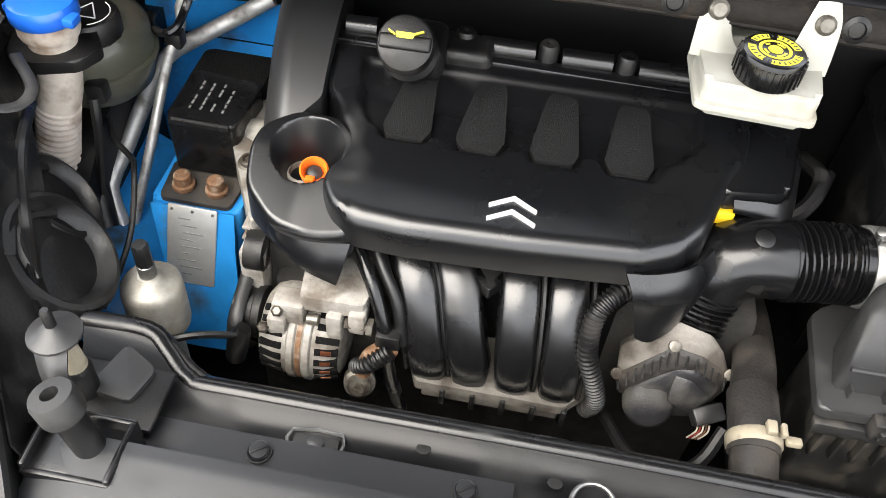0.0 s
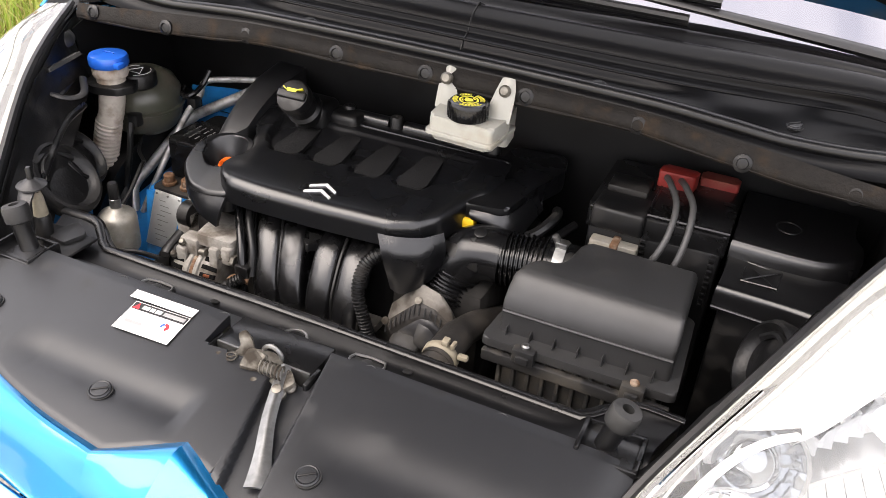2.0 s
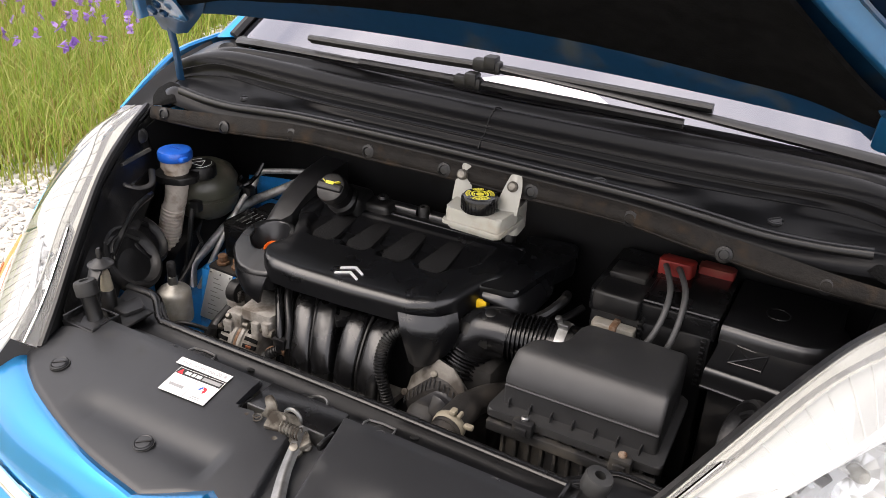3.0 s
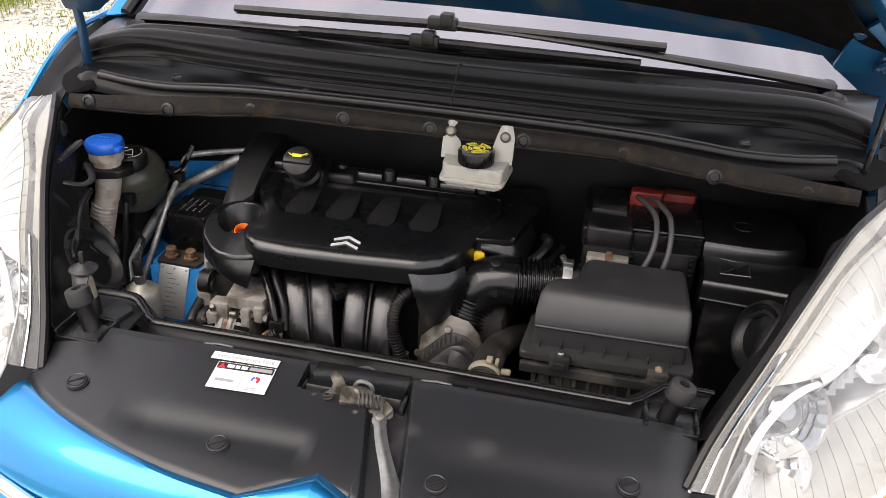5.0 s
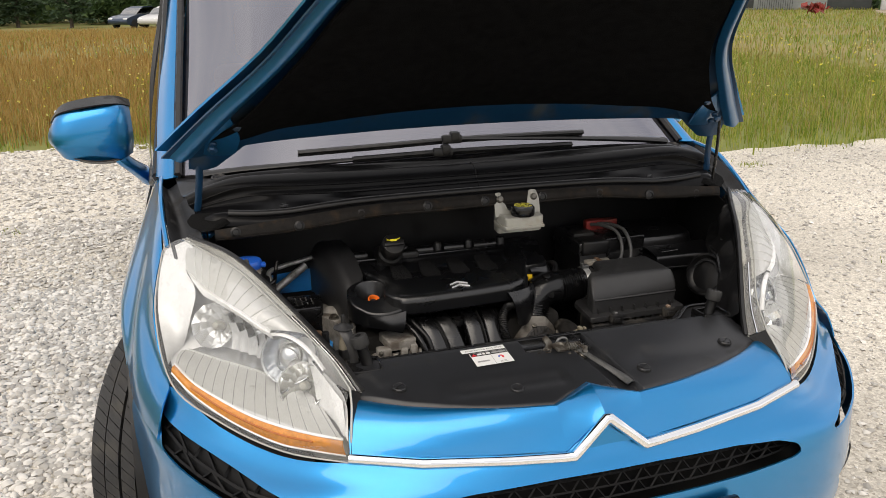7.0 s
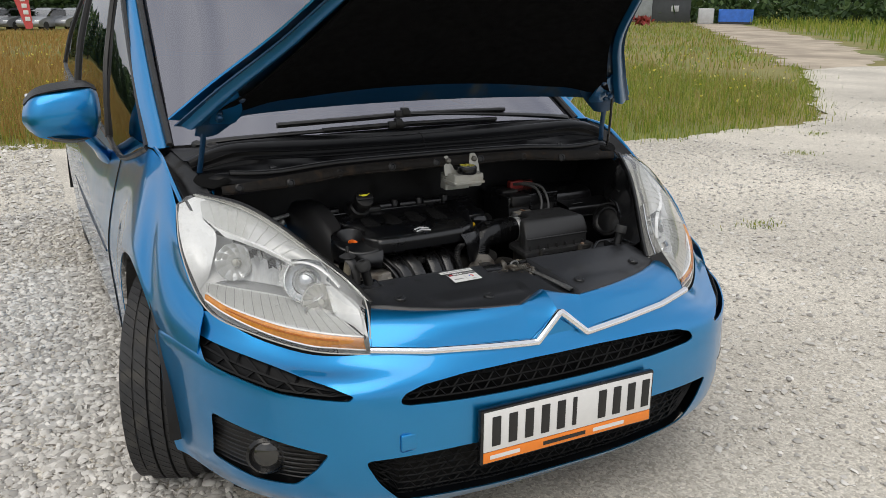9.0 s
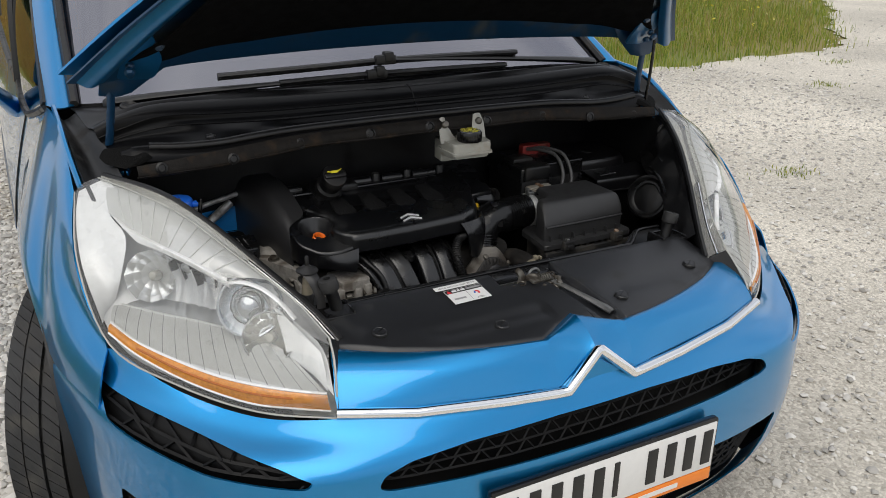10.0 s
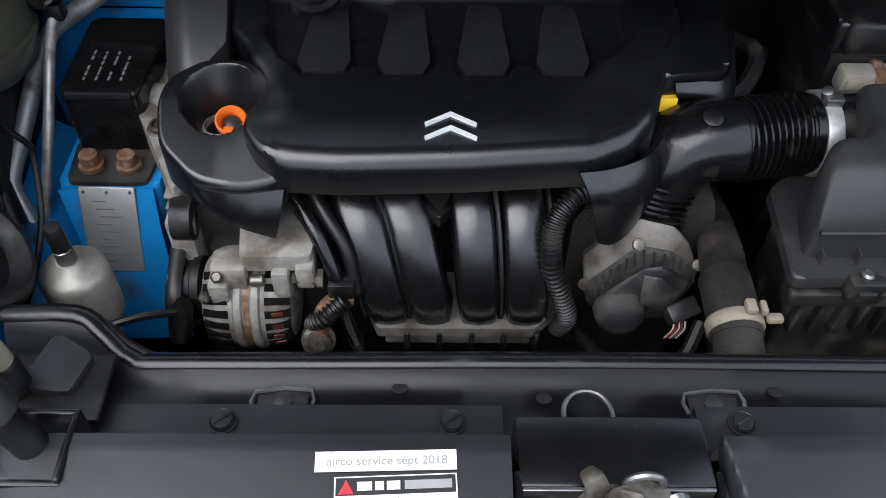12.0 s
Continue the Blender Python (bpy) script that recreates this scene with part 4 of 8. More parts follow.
ROOF = [
    [(0, 1.74, 1.580), (.25, 1.76, 1.577), (.5, 1.82, 1.563), (.62, 1.90, 1.550), (.70, 1.99, 1.53)],
    [(0, 2.2, 1.645), (.25, 2.2, 1.642), (.5, 2.22, 1.63), (.64, 2.26, 1.60), (.72, 2.3, 1.55)],
    [(0, 3.2, 1.655), (.25, 3.2, 1.65), (.5, 3.2, 1.635), (.62, 3.2, 1.60), (.70, 3.2, 1.55)],
    [(0, 4.15, 1.58), (.25, 4.15, 1.575), (.5, 4.13, 1.56), (.60, 4.1, 1.53), (.66, 4.05, 1.49)],
]
part("roof", patch(mirrored(ROOF), 5, 5, 0.004), paint, car)
part("tailgate", patch(mirrored([ROOF[3], [(0, 4.36, 1.2), (.25, 4.36, 1.2), (.5, 4.33, 1.2), (.64, 4.27, 1.18), (.72, 4.2, 1.15)], [(0, 4.42, .8), (.25, 4.42, .8), (.5, 4.39, .8), (.68, 4.3, .8), (.80, 4.12, .8)], [(0, 4.4, .25), (.25, 4.4, .25), (.5, 4.37, .25), (.68, 4.3, .25), (.83, 4.1, .25)]]), 4, 4, 0.004), paint, car)
for s in (-1, 1):
    part("front_pillar", patch(flip([
        [(.752, 1.085, .975), (.735, 1.37, 1.135), (.712, 1.68, 1.325), (.69, 1.97, 1.535)],
        [(.790, 1.06, .975), (.770, 1.37, 1.14), (.745, 1.69, 1.335), (.712, 2.0, 1.545)],
        [(.815, 1.12, .972), (.797, 1.42, 1.135), (.765, 1.74, 1.325), (.727, 2.05, 1.530)]], s), 6, 4, 0.004), paint, car)
    part("pillar_strip", tube(flip1([(.757, 1.08, .978), (.740, 1.36, 1.138), (.716, 1.67, 1.33), (.694, 1.96, 1.538)], s), .011, 6, 4), rubber, car, "black windscreen moulding")
    # side glass
    glass = [[(.812, 1.13, .968), (.832, 1.33, .914), (.846, 1.53, .875), (.850, 1.7, .879), (.848, 1.92, .891), (.860, 2.3, .923), (.870, 2.9, .975), (.872, 3.6, 1.043), (.83, 4.0, 1.07)],
             [(.802, 1.30, 1.06), (.818, 1.48, 1.06), (.826, 1.66, 1.08), (.828, 1.80, 1.10), (.826, 2.0, 1.13), (.828, 2.35, 1.19), (.826, 2.95, 1.22), (.815, 3.6, 1.24), (.775, 3.95, 1.25)],
             [(.742, 1.95, 1.47), (.741, 1.98, 1.48), (.740, 2.01, 1.49), (.739, 2.05, 1.50), (.737, 2.12, 1.52), (.73, 2.42, 1.55), (.72, 2.98, 1.555), (.69, 3.6, 1.52), (.66, 3.9, 1.47)]]
    sg = sheet("side_window", outward(patch(flip(glass, s), 4, 5), (s, 0, .3)), pane_dark, car, "tinted side windows mirroring the meadow")
    for path, r in (([(.813, 1.13, .966), (.833, 1.33, .912), (.847, 1.53, .873), (.851, 1.7, .877), (.849, 1.92, .889), (.861, 2.3, .921), (.871, 2.9, .973), (.873, 3.6, 1.041), (.83, 4.0, 1.07)], .010),
                    ([(.814, 1.13, .970), (.790, 1.45, 1.14), (.765, 1.74, 1.325), (.742, 1.96, 1.485), (.735, 2.15, 1.54), (.73, 2.4, 1.56), (.72, 3.0, 1.56), (.69, 3.6, 1.525)], .011),
                    ([(.850, 1.92, .888), (.828, 1.97, 1.13), (.786, 2.03, 1.32), (.742, 2.06, 1.50)], .013),
                    ([(.872, 2.96, .978), (.828, 2.97, 1.22), (.722, 2.97, 1.555)], .016),
                    ([(.868, 3.72, 1.05), (.810, 3.68, 1.25), (.69, 3.6, 1.52)], .012)):
        part("window_frame", tube(flip1(path, s), r, 6, 5, flat=1.0), rubber, sg, "black window surround")
    # mirror, set back on the door
    far = Matrix.Translation((s * 1.159, -1.609, 1.421)) @ Matrix.Scale(1.165, 4) @ Matrix.Translation((-s * 1.159, 1.609, -1.421))
    mir = part("door_mirror", moved(far, patch(flip([
        [(.94, 1.25, 1.150), (.975, 1.20, 1.166), (1.04, 1.17, 1.165), (1.10, 1.18, 1.150), (1.132, 1.22, 1.115)],
        [(.932, 1.185, 1.128), (.958, 1.140, 1.140), (1.04, 1.128, 1.136), (1.112, 1.14, 1.120), (1.142, 1.185, 1.09)],
        [(.930, 1.18, 1.06), (.954, 1.132, 1.055), (1.04, 1.118, 1.055), (1.117, 1.13, 1.058), (1.146, 1.18, 1.06)],
        [(.938, 1.21, 1.012), (.964, 1.155, 1.006), (1.04, 1.14, 1.006), (1.104, 1.155, 1.014), (1.134, 1.20, 1.034)]], s), 4, 4)), paint, car, "blue door mirror with a black cap and base")
    part("mirror_cap", moved(far, patch(flip([[(.936, 1.26, 1.154), (.973, 1.21, 1.172), (1.04, 1.18, 1.171), (1.102, 1.19, 1.155), (1.136, 1.23, 1.118)], [(.931, 1.21, 1.142), (.966, 1.15, 1.157), (1.04, 1.128, 1.154), (1.108, 1.148, 1.138), (1.139, 1.20, 1.106)]], s), 4, 3, .004)), dull_black, mir)
    part("mirror_under", moved(far, patch(flip([[(.943, 1.215, 1.022), (.965, 1.155, 1.006), (1.03, 1.125, 1.006), (1.09, 1.145, 1.016), (1.128, 1.20, 1.03)], [(.95, 1.235, 1.0), (.97, 1.2, .99), (1.03, 1.18, .99), (1.08, 1.19, 1.0), (1.11, 1.22, 1.02)]], s), 4, 3, .004)), dull_black, mir)
    part("mirror_glass", moved(far, block((0, 0, 0), (.17, .006, .115), .003, pose(s * 1.045 - .085, 1.235, 1.02))), mirror_alu, mir)
    part("mirror_arm", tube(flip1([(.975, 1.66, .965), (.938, 1.66, .930), (.905, 1.72, .885), (.882, 1.80, .845)], s), [.036, .034, .036, .045], 12, 5, flat=.6), paint, mir)
    # door seams and handles
    part("door_rub_strip", tube(flip1([(.915, 1.62, .52), (.918, 2.4, .53), (.912, 3.1, .55)], s), .014, 6, 5), paint_dim, car)


def wheel(s, y, turn):
    at = Vector((s * (.812 if turn else .775), y - (.02 if turn else 0), WHEEL_R))
    m = Matrix.Translation(at) @ pose(0, 0, 0, 0, 0, turn)
    hub = new("wheel")
    hub.parent = car
    hub.location = at - car.location
    prof = [(.205, -.095), (.235, -.104), (.285, -.102), (.304, -.090), (.309, -.068), (.311, 0), (.309, .068), (.304, .090), (.285, .102), (.235, .104), (.205, .095)]
    bm = lathe(prof, 64, (0, 0, 0), (1, 0, 0))
    bm.transform(m)
    tyre = part("tyre", bm, tyre_black, hub, "black road tyre with grooved tread")
    pieces = []
    # tread: ring ribs with slanted blocks
    for off, w in ((-.077, .030), (-.039, .031), (0, .032), (.039, .031), (.077, .030)):
        n = 72
        for k in range(n):
            a = 2 * math.pi * (k + (0.5 if off > 0 else 0)) / n
            da = 2 * math.pi / n * .465
            r0, r1 = .305, .325 - .010 * (abs(off) / .074) ** 3
            sk = .5 * 2 * math.pi / n
            bm = bmesh.new()
            vs = []
            for rr in (r0, r1):
                for x, aa in ((off - w / 2, a - da - sk), (off + w / 2, a - da + sk), (off + w / 2, a + da + sk), (off - w / 2, a + da - sk)):
                    vs.append(bm.verts.new((x, rr * math.cos(aa), rr * math.sin(aa))))
            for f in ((4, 5, 6, 7), (0, 1, 5, 4), (1, 2, 6, 5), (2, 3, 7, 6), (3, 0, 4, 7)):
                bm.faces.new([vs[i] for i in f])
            pieces.append(bm)
    tread = merge(*pieces)
    tread.transform(m)
    part("tread", tread, tyre_black, hub, smooth=0)
    bm = lathe([(.0, .045), (.03, .05), (.05, .03), (.19, .05), (.207, .085), (.212, .095), (.205, .09), (.195, .06), (.19, -.09), (0, -.09)], 40, (0, 0, 0), (s, 0, 0))
    bm.transform(m)
    part("rim", bm, rim_alloy, hub)


for s in (-1, 1):
    wheel(s, WHEEL_Y, -21)
    wheel(s, REAR_Y, 0)
part("underbody", block((-.80, .5, .20), (.80, 4.2, .30), .02), bay_black, car)
part("dashboard", block((-.72, 1.25, .85), (.72, 1.75, .97), .05, None, 3), seat_cloth, car)
for s in (-1, 1):
    seat = part("front_seat", merge(block((s * .36 - .24, 2.45, .55), (s * .36 + .24, 2.62, 1.15), .05, None, 3), block((s * .36 - .14, 2.47, 1.17), (s * .36 + .14, 2.58, 1.38), .04, None, 3)), seat_cloth, car)
part("cabin_floor", block((-.8, 1.3, .30), (.8, 4.1, .36), .01), seat_cloth, car)

# ---- bonnet, standing open ----
BONNET = [
    [(0, .875, 1.125), (.30, .868, 1.122), (.58, .850, 1.112), (.72, .835, 1.090), (.795, .826, 1.095)],
    [(0, .765, 1.245), (.28, .758, 1.240), (.50, .745, 1.230), (.62, .735, 1.215), (.690, .728, 1.20)],
    [(0, .620, 1.370), (.25, .615, 1.365), (.42, .602, 1.352), (.50, .592, 1.345), (.560, .585, 1.325)],
    [(0, .420, 1.500), (.20, .418, 1.495), (.34, .405, 1.482), (.41, .398, 1.470), (.462, .392, 1.455)],
    [(0, .255, 1.572), (.18, .262, 1.565), (.31, .285, 1.545), (.37, .305, 1.525), (.415, .315, 1.500)],
]
bonnet = part("bonnet", patch(mirrored(BONNET), 5, 5, -0.006), paint, car, "blue bonnet standing open with a black felt liner")
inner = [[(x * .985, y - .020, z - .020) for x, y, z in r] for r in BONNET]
# the frame's shade is in its colour: body blue darkened to navy
part("inner_frame", patch(mirrored(inner), 5, 5, 0.004), paint_dim, bonnet, "blue painted inner frame")
felt = []
for r, (lo, dy) in zip(BONNET, ((0.84, -.05), (.86, -.030), (.87, -.030), (.87, -.030), (.80, .02))):
    felt.append([(x * lo, y - .030 + (dy + .03), z - .030 + (.05 if r is BONNET[0] else (-.03 if r is BONNET[-1] else 0))) for x, y, z in r])
part("felt_liner", patch(mirrored(felt), 5, 5, 0.006), liner, bonnet, "black felt insulation")

# bonnet hinges, stay and catch
for s in (-1, 1):
    part("hinge_plate", patch(flip([[(.56, .80, 1.12), (.62, .78, 1.15), (.70, .775, 1.13)], [(.60, .825, 1.085), (.655, .815, 1.085), (.72, .81, 1.08)], [(.66, .845, 1.04), (.69, .84, 1.035), (.725, .838, 1.04)]], s), 4, 4, .003), paint_dim, bonnet)
    part("hinge_arm", tube(flip1([(.70, .835, 1.055), (.705, .85, 1.0), (.715, .865, .93)], s), .009, 6, 3, flat=.4), paint_dim, bonnet)
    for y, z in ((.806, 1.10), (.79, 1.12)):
        part("hinge_bolt", lathe([(.009, 0), (.009, .006), (.005, .009), (0, .009)], 6, (s * .665, y - .012, z - .012), (0, -.7, -.6)), paint_dim, bonnet)
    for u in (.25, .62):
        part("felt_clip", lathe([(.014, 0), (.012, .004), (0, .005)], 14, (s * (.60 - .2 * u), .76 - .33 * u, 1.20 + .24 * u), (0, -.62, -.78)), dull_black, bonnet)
part("catch_panel", patch(mirrored([[(0, .322, 1.478), (.07, .324, 1.477), (.135, .328, 1.474)], [(0, .285, 1.515), (.08, .287, 1.514), (.15, .292, 1.51)], [(0, .250, 1.548), (.09, .254, 1.546), (.17, .262, 1.54)]]), 3, 3, .006), paint_dim, bonnet, "blue catch panel")
part("striker", tube([(-.015, .315, 1.49), (-.012, .30, 1.455), (.0, .295, 1.43), (.012, .30, 1.455), (.015, .315, 1.49)], .0045, 8, 5), zinc, bonnet, "steel striker loop")
part("stay", tube([(.690, .785, 1.095), (.692, .79, 1.0), (.690, .800, .885)], .0045, 8, 3), hose_black, bonnet, "thin black support strut")
for s in (-1, 1):
    edge_in = [Vector((r[-1][0] * .90, r[-1][1] - .026, r[-1][2] - .022)) for r in BONNET]
    edge_out = [Vector((r[-1][0] * .972, r[-1][1] - .016, r[-1][2] - .014)) for r in BONNET]
    crown = [a.lerp(b, .5) + Vector((0, -.010, -.012)) for a, b in zip(edge_in, edge_out)]
    # lit band painted in: the rolled edge is a lighter blue than the frame
    part("edge_roll", patch(flip([[tuple(p) for p in edge_in], [tuple(p) for p in crown], [tuple(p) for p in edge_out]], s), 6, 5, .002), paint_half_dim, bonnet, "rolled blue edge of the bonnet")
    plate = part("hinge_leaf", prism(rounded([(-.045, -.055), (.030, -.060), (.050, .0), (.035, .075), (-.020, .085), (-.050, .030)], .012), 0, .006, .003, Matrix.Translation((s * .652, .778, 1.120)) @ Vector((s * .10, -.70, -.62)).to_track_quat("Z", "Y").to_matrix().to_4x4()), paint_half_dim, bonnet)
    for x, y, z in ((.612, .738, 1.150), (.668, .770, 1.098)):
        part("leaf_bolt", lathe([(.011, 0), (.011, .006), (.007, .010), (0, .010)], 6, (s * x, y, z), (s * .1, -.70, -.62)), paint_dim, plate)
    part("latch_tab", block((-.022, -.016, -.006), (.022, .016, .006), .003, pose(s * .706, .826, .880, 0, 0, s * 20)), paint, car)
    for dx, dy in ((-.006, .02), (.010, .012)):
        part("cut_mark", tube([(s * (.735 + dx), .800 + dy, 1.090), (s * (.750 + dx), .803 + dy, 1.088)], .002, 5, 1), zinc, bonnet)
for x in (-.20, .20):
    m_slot = Matrix.Translation((x, .535, 1.405)) @ Vector((0, -.62, -.78)).to_track_quat("Z", "Y").to_matrix().to_4x4()
    part("liner_slot", block((-.04, -.008, -.004), (.04, .008, .010), .004, m_slot), liner, bonnet)

# ---- scuttle, wipers ----
COWL = [
    [(0, .772, .925), (.3, .770, .924), (.45, .768, .912), (.55, .770, .905), (.66, .780, .908), (.70, .80, .905)],
    [(0, .776, .937), (.3, .774, .935), (.45, .773, .923), (.55, .776, .917), (.66, .784, .922), (.70, .80, .915)],
    [(0, .792, .946), (.3, .790, .944), (.45, .790, .934), (.55, .795, .929), (.66, .802, .937), (.70, .81, .925)],
    [(0, .806, .938), (.3, .804, .936), (.45, .803, .928), (.55, .808, .923), (.66, .815, .930), (.70, .82, .925)],
    [(0, .816, .928), (.3, .816, .928), (.45, .815, .928), (.55, .820, .926), (.66, .828, .928), (.71, .83, .925)],
    [(0, .846, .934), (.3, .846, .934), (.45, .834, .944), (.56, .856, .940), (.66, .866, .936), (.72, .870, .928)],
    [(0, .856, .950), (.3, .856, .950), (.45, .858, .954), (.58, .868, .957), (.67, .872, .945), (.725, .876, .930)],
    [(0, .870, .956), (.3, .870, .956), (.45, .871, .960), (.60, .874, .966), (.68, .877, .948), (.728, .880, .932)],
    [(0, .874, .968), (.3, .874, .969), (.45, .874, .973), (.60, .873, .980), (.68, .876, .962), (.735, .878, .944)],
    [(0, .886, .982), (.3, .886, .984), (.45, .886, .988), (.60, .883, .993), (.69, .880, .978), (.738, .880, .957)],
    [(0, .908, .992), (.3, .908, .994), (.45, .907, .998), (.605, .903, 1.000), (.69, .898, .983), (.742, .890, .962)],
    [(0, .930, .985), (.3, .930, .987), (.45, .926, .992), (.605, .918, .993), (.69, .915, .978), (.75, .92, .960)],
    [(0, .958, .997), (.3, .958, .999), (.45, .948, 1.002), (.61, .934, 1.001), (.69, .955, .985), (.76, 1.02, .972)],
    [(0, .964, .990), (.3, .966, .990), (.45, .966, .990), (.61, .99, .984), (.69, 1.03, .976), (.765, 1.09, .968)],
]
cowl = part("scuttle_panel", patch(mirrored(COWL), 7, 4, .003), cowl_black, car, "long ribbed black plastic scuttle panel", smooth=50)
part("scuttle_seal", tube(mirrored([[(0, .788, .944), (.3, .786, .942), (.42, .785, .936), (.5, .787, .929), (.58, .792, .929), (.645, .797, .934)]])[0], .0098, 10, 6), rubber_shine, cowl, "rounded black rubber seal")
part("scuttle_rib", tube(mirrored([[(x, y - .002, z - .001) for x, y, z in COWL[8]]])[0], .0016, 6, 6), cowl_black, cowl)
part("scuttle_rib", tube(mirrored([[(x, y - .001, z) for x, y, z in COWL[6]]])[0], .0014, 6, 6), cowl_black, cowl)
part("scuttle_rib", tube(mirrored([[(x, y + .004, z - .0005) for x, y, z in COWL[4]]])[0], .0012, 6, 6), cowl_black, cowl)
part("scuttle_seam", tube([(.008, .846, .9355), (.008, .857, .951), (.008, .870, .9575), (.008, .875, .970), (.008, .887, .984), (.008, .908, .9935), (.008, .930, .9865)], .0013, 6, 4), dull_black, cowl)
for s in (-1, 1):
    part("drain_cup", lathe([(.020, 0), (.020, .008), (.016, .011), (.012, .006), (0, .004)], 18, (s * .655, .95, .985), (0, -.2, 1)), dull_black, cowl)


def push_clip(name, at, way, r, material, parent, slot=True):
    c = part(name, lathe([(r, -.002), (r, .002), (r * .9, .0035), (r * .8, .0025), (r * .78, .0035), (0, .0042)], 20, at, way), material, parent)
    part("clip_ring", lathe([(r * 1.12, -.002), (r * 1.12, .0006), (r, .0006)], 20, at, way, False), ink_black, c)
    if slot:
        m = Matrix.Translation(at) @ Vector(way).to_track_quat("Z", "Y").to_matrix().to_4x4() @ pose(0, 0, 0, 0, 0, 35)
        part("clip_slot", block((-r * .72, -.0012, .0036), (r * .72, .0012, .0052), .0004, m), dull_black, c)
    return c


for x, y, z in ((-.508, .836, .934), (.508, .836, .934), (.235, .832, .932), (-.26, .832, .932)):
    push_clip("scuttle_clip", (x, y, z), (0, -.2, 1), .012, trim_black, cowl)
flange = part("bulkhead_flange", patch(mirrored([
    [(0, .768, .935), (.3, .767, .933), (.46, .760, .924), (.60, .744, .916), (.68, .75, .908)],
    [(0, .758, .926), (.3, .757, .924), (.46, .750, .908), (.60, .738, .904), (.68, .745, .898)],
    [(0, .756, .911), (.3, .755, .909), (.46, .747, .896), (.60, .736, .891), (.68, .744, .887)],
    [(0, .776, .905), (.3, .776, .903), (.46, .768, .892), (.60, .756, .886), (.68, .764, .882)]]), 8, 4, .003), brown_seal, car, "weathered brown bulkhead flange with rusty dirt")
part("flange_lip", tube(mirrored([[(0, .755, .911), (.15, .754, .909), (.3, .754, .910), (.38, .751, .902), (.46, .746, .897), (.53, .741, .892), (.60, .735, .892), (.68, .743, .887)]])[0], .0035, 6, 8), brown_seal, flange)
for x, z in ((-.634, .903), (-.484, .903), (-.33, .916), (-.161, .921), (-.008, .922), (.151, .921), (.315, .917), (.46, .903), (.60, .898)):
    y = .756 if abs(x) < .4 else .748 - (abs(x) - .4) * .05
    part("flange_bolt", lathe([(.0125, -.003), (.0125, .003), (.008, .005), (.007, .003), (0, .004)], 14, (x, y, z), (0, -1, .25)), dull_black, flange)
for s in (-1, 1):
    fb = part("corner_foam", hull_soft([(s * .640, .778, .915), (s * .640, .815, .930), (s * .655, .780, .925), (s * .690, .830, .934), (s * .730, .850, .928), (s * .735, .800, .905), (s * .700, .765, .900), (s * .745, .825, .915), (s * .665, .770, .905)]), foam, car, "black foam corner block")
    part("wing_gutter", patch(flip([[(.70, .70, .862), (.715, .80, .905), (.73, .92, .945), (.755, 1.05, .966)], [(.735, .70, .84), (.75, .80, .88), (.765, .92, .92), (.785, 1.05, .95)], [(.775, .72, .862), (.785, .80, .90), (.792, .92, .945), (.80, 1.05, .968)]], s), 5, 4, .003), dull_black, car)
    part("wing_edge", tube(flip1([(.790, .765, .876), (.798, .86, .926), (.800, .95, .963), (.80, 1.08, .975)], s), .006, 6, 5), paint, car)
    hb = part("wing_bolt", lathe([(.014, 0), (.014, .005), (.009, .009), (0, .010)], 16, (s * .684, .708, .852), (-s * .8, -.2, .5)), bracket_grey, car)


def wiper(name, path, pivot, mid, label):
    w = part(name, tube(path, .0045, 6, 4), rubber, car, label)
    part("blade_spine", tube([(x, y - .004, z + .007) for x, y, z in path], .0095, 8, 4, flat=.75), rubber, w)
    part("arm", tube([pivot, *mid], [.019, .017, .012, .008][:len(mid) + 1], 8, 5, flat=.5), rubber, w)
    part("pivot_cap", lathe([(.016, -.012), (.016, .002), (.011, .008), (0, .010)], 18, pivot, (0, -.3, 1)), rubber, w)
    c = mid[-1]
    part("connector", merge(block((-.028, -.010, -.012), (.028, .010, .012), .005, pose(*c)), block((-.012, -.013, -.006), (.012, .012, .020), .004, pose(c[0] + .008, c[1], c[2]))), dull_black, w)
    return w


wiper("wiper", [(-.45, .978, 1.030), (-.20, .965, 1.038), (-.03, .962, 1.043), (.17, .966, 1.042), (.365, .975, 1.038)], (.655, 1.01, .995), [(.53, .985, 1.012), (.25, .962, 1.036), (-.035, .952, 1.052)], "black wiper with its long arm")
wiper("wiper", [(-.31, .955, 1.008), (-.17, .948, 1.012), (-.05, .945, 1.014), (.15, .95, 1.012), (.325, .962, 1.008)], (-.685, 1.03, .985), [(-.57, .99, 1.0), (-.30, .958, 1.012), (-.065, .938, 1.020)], "black wiper with its long arm")

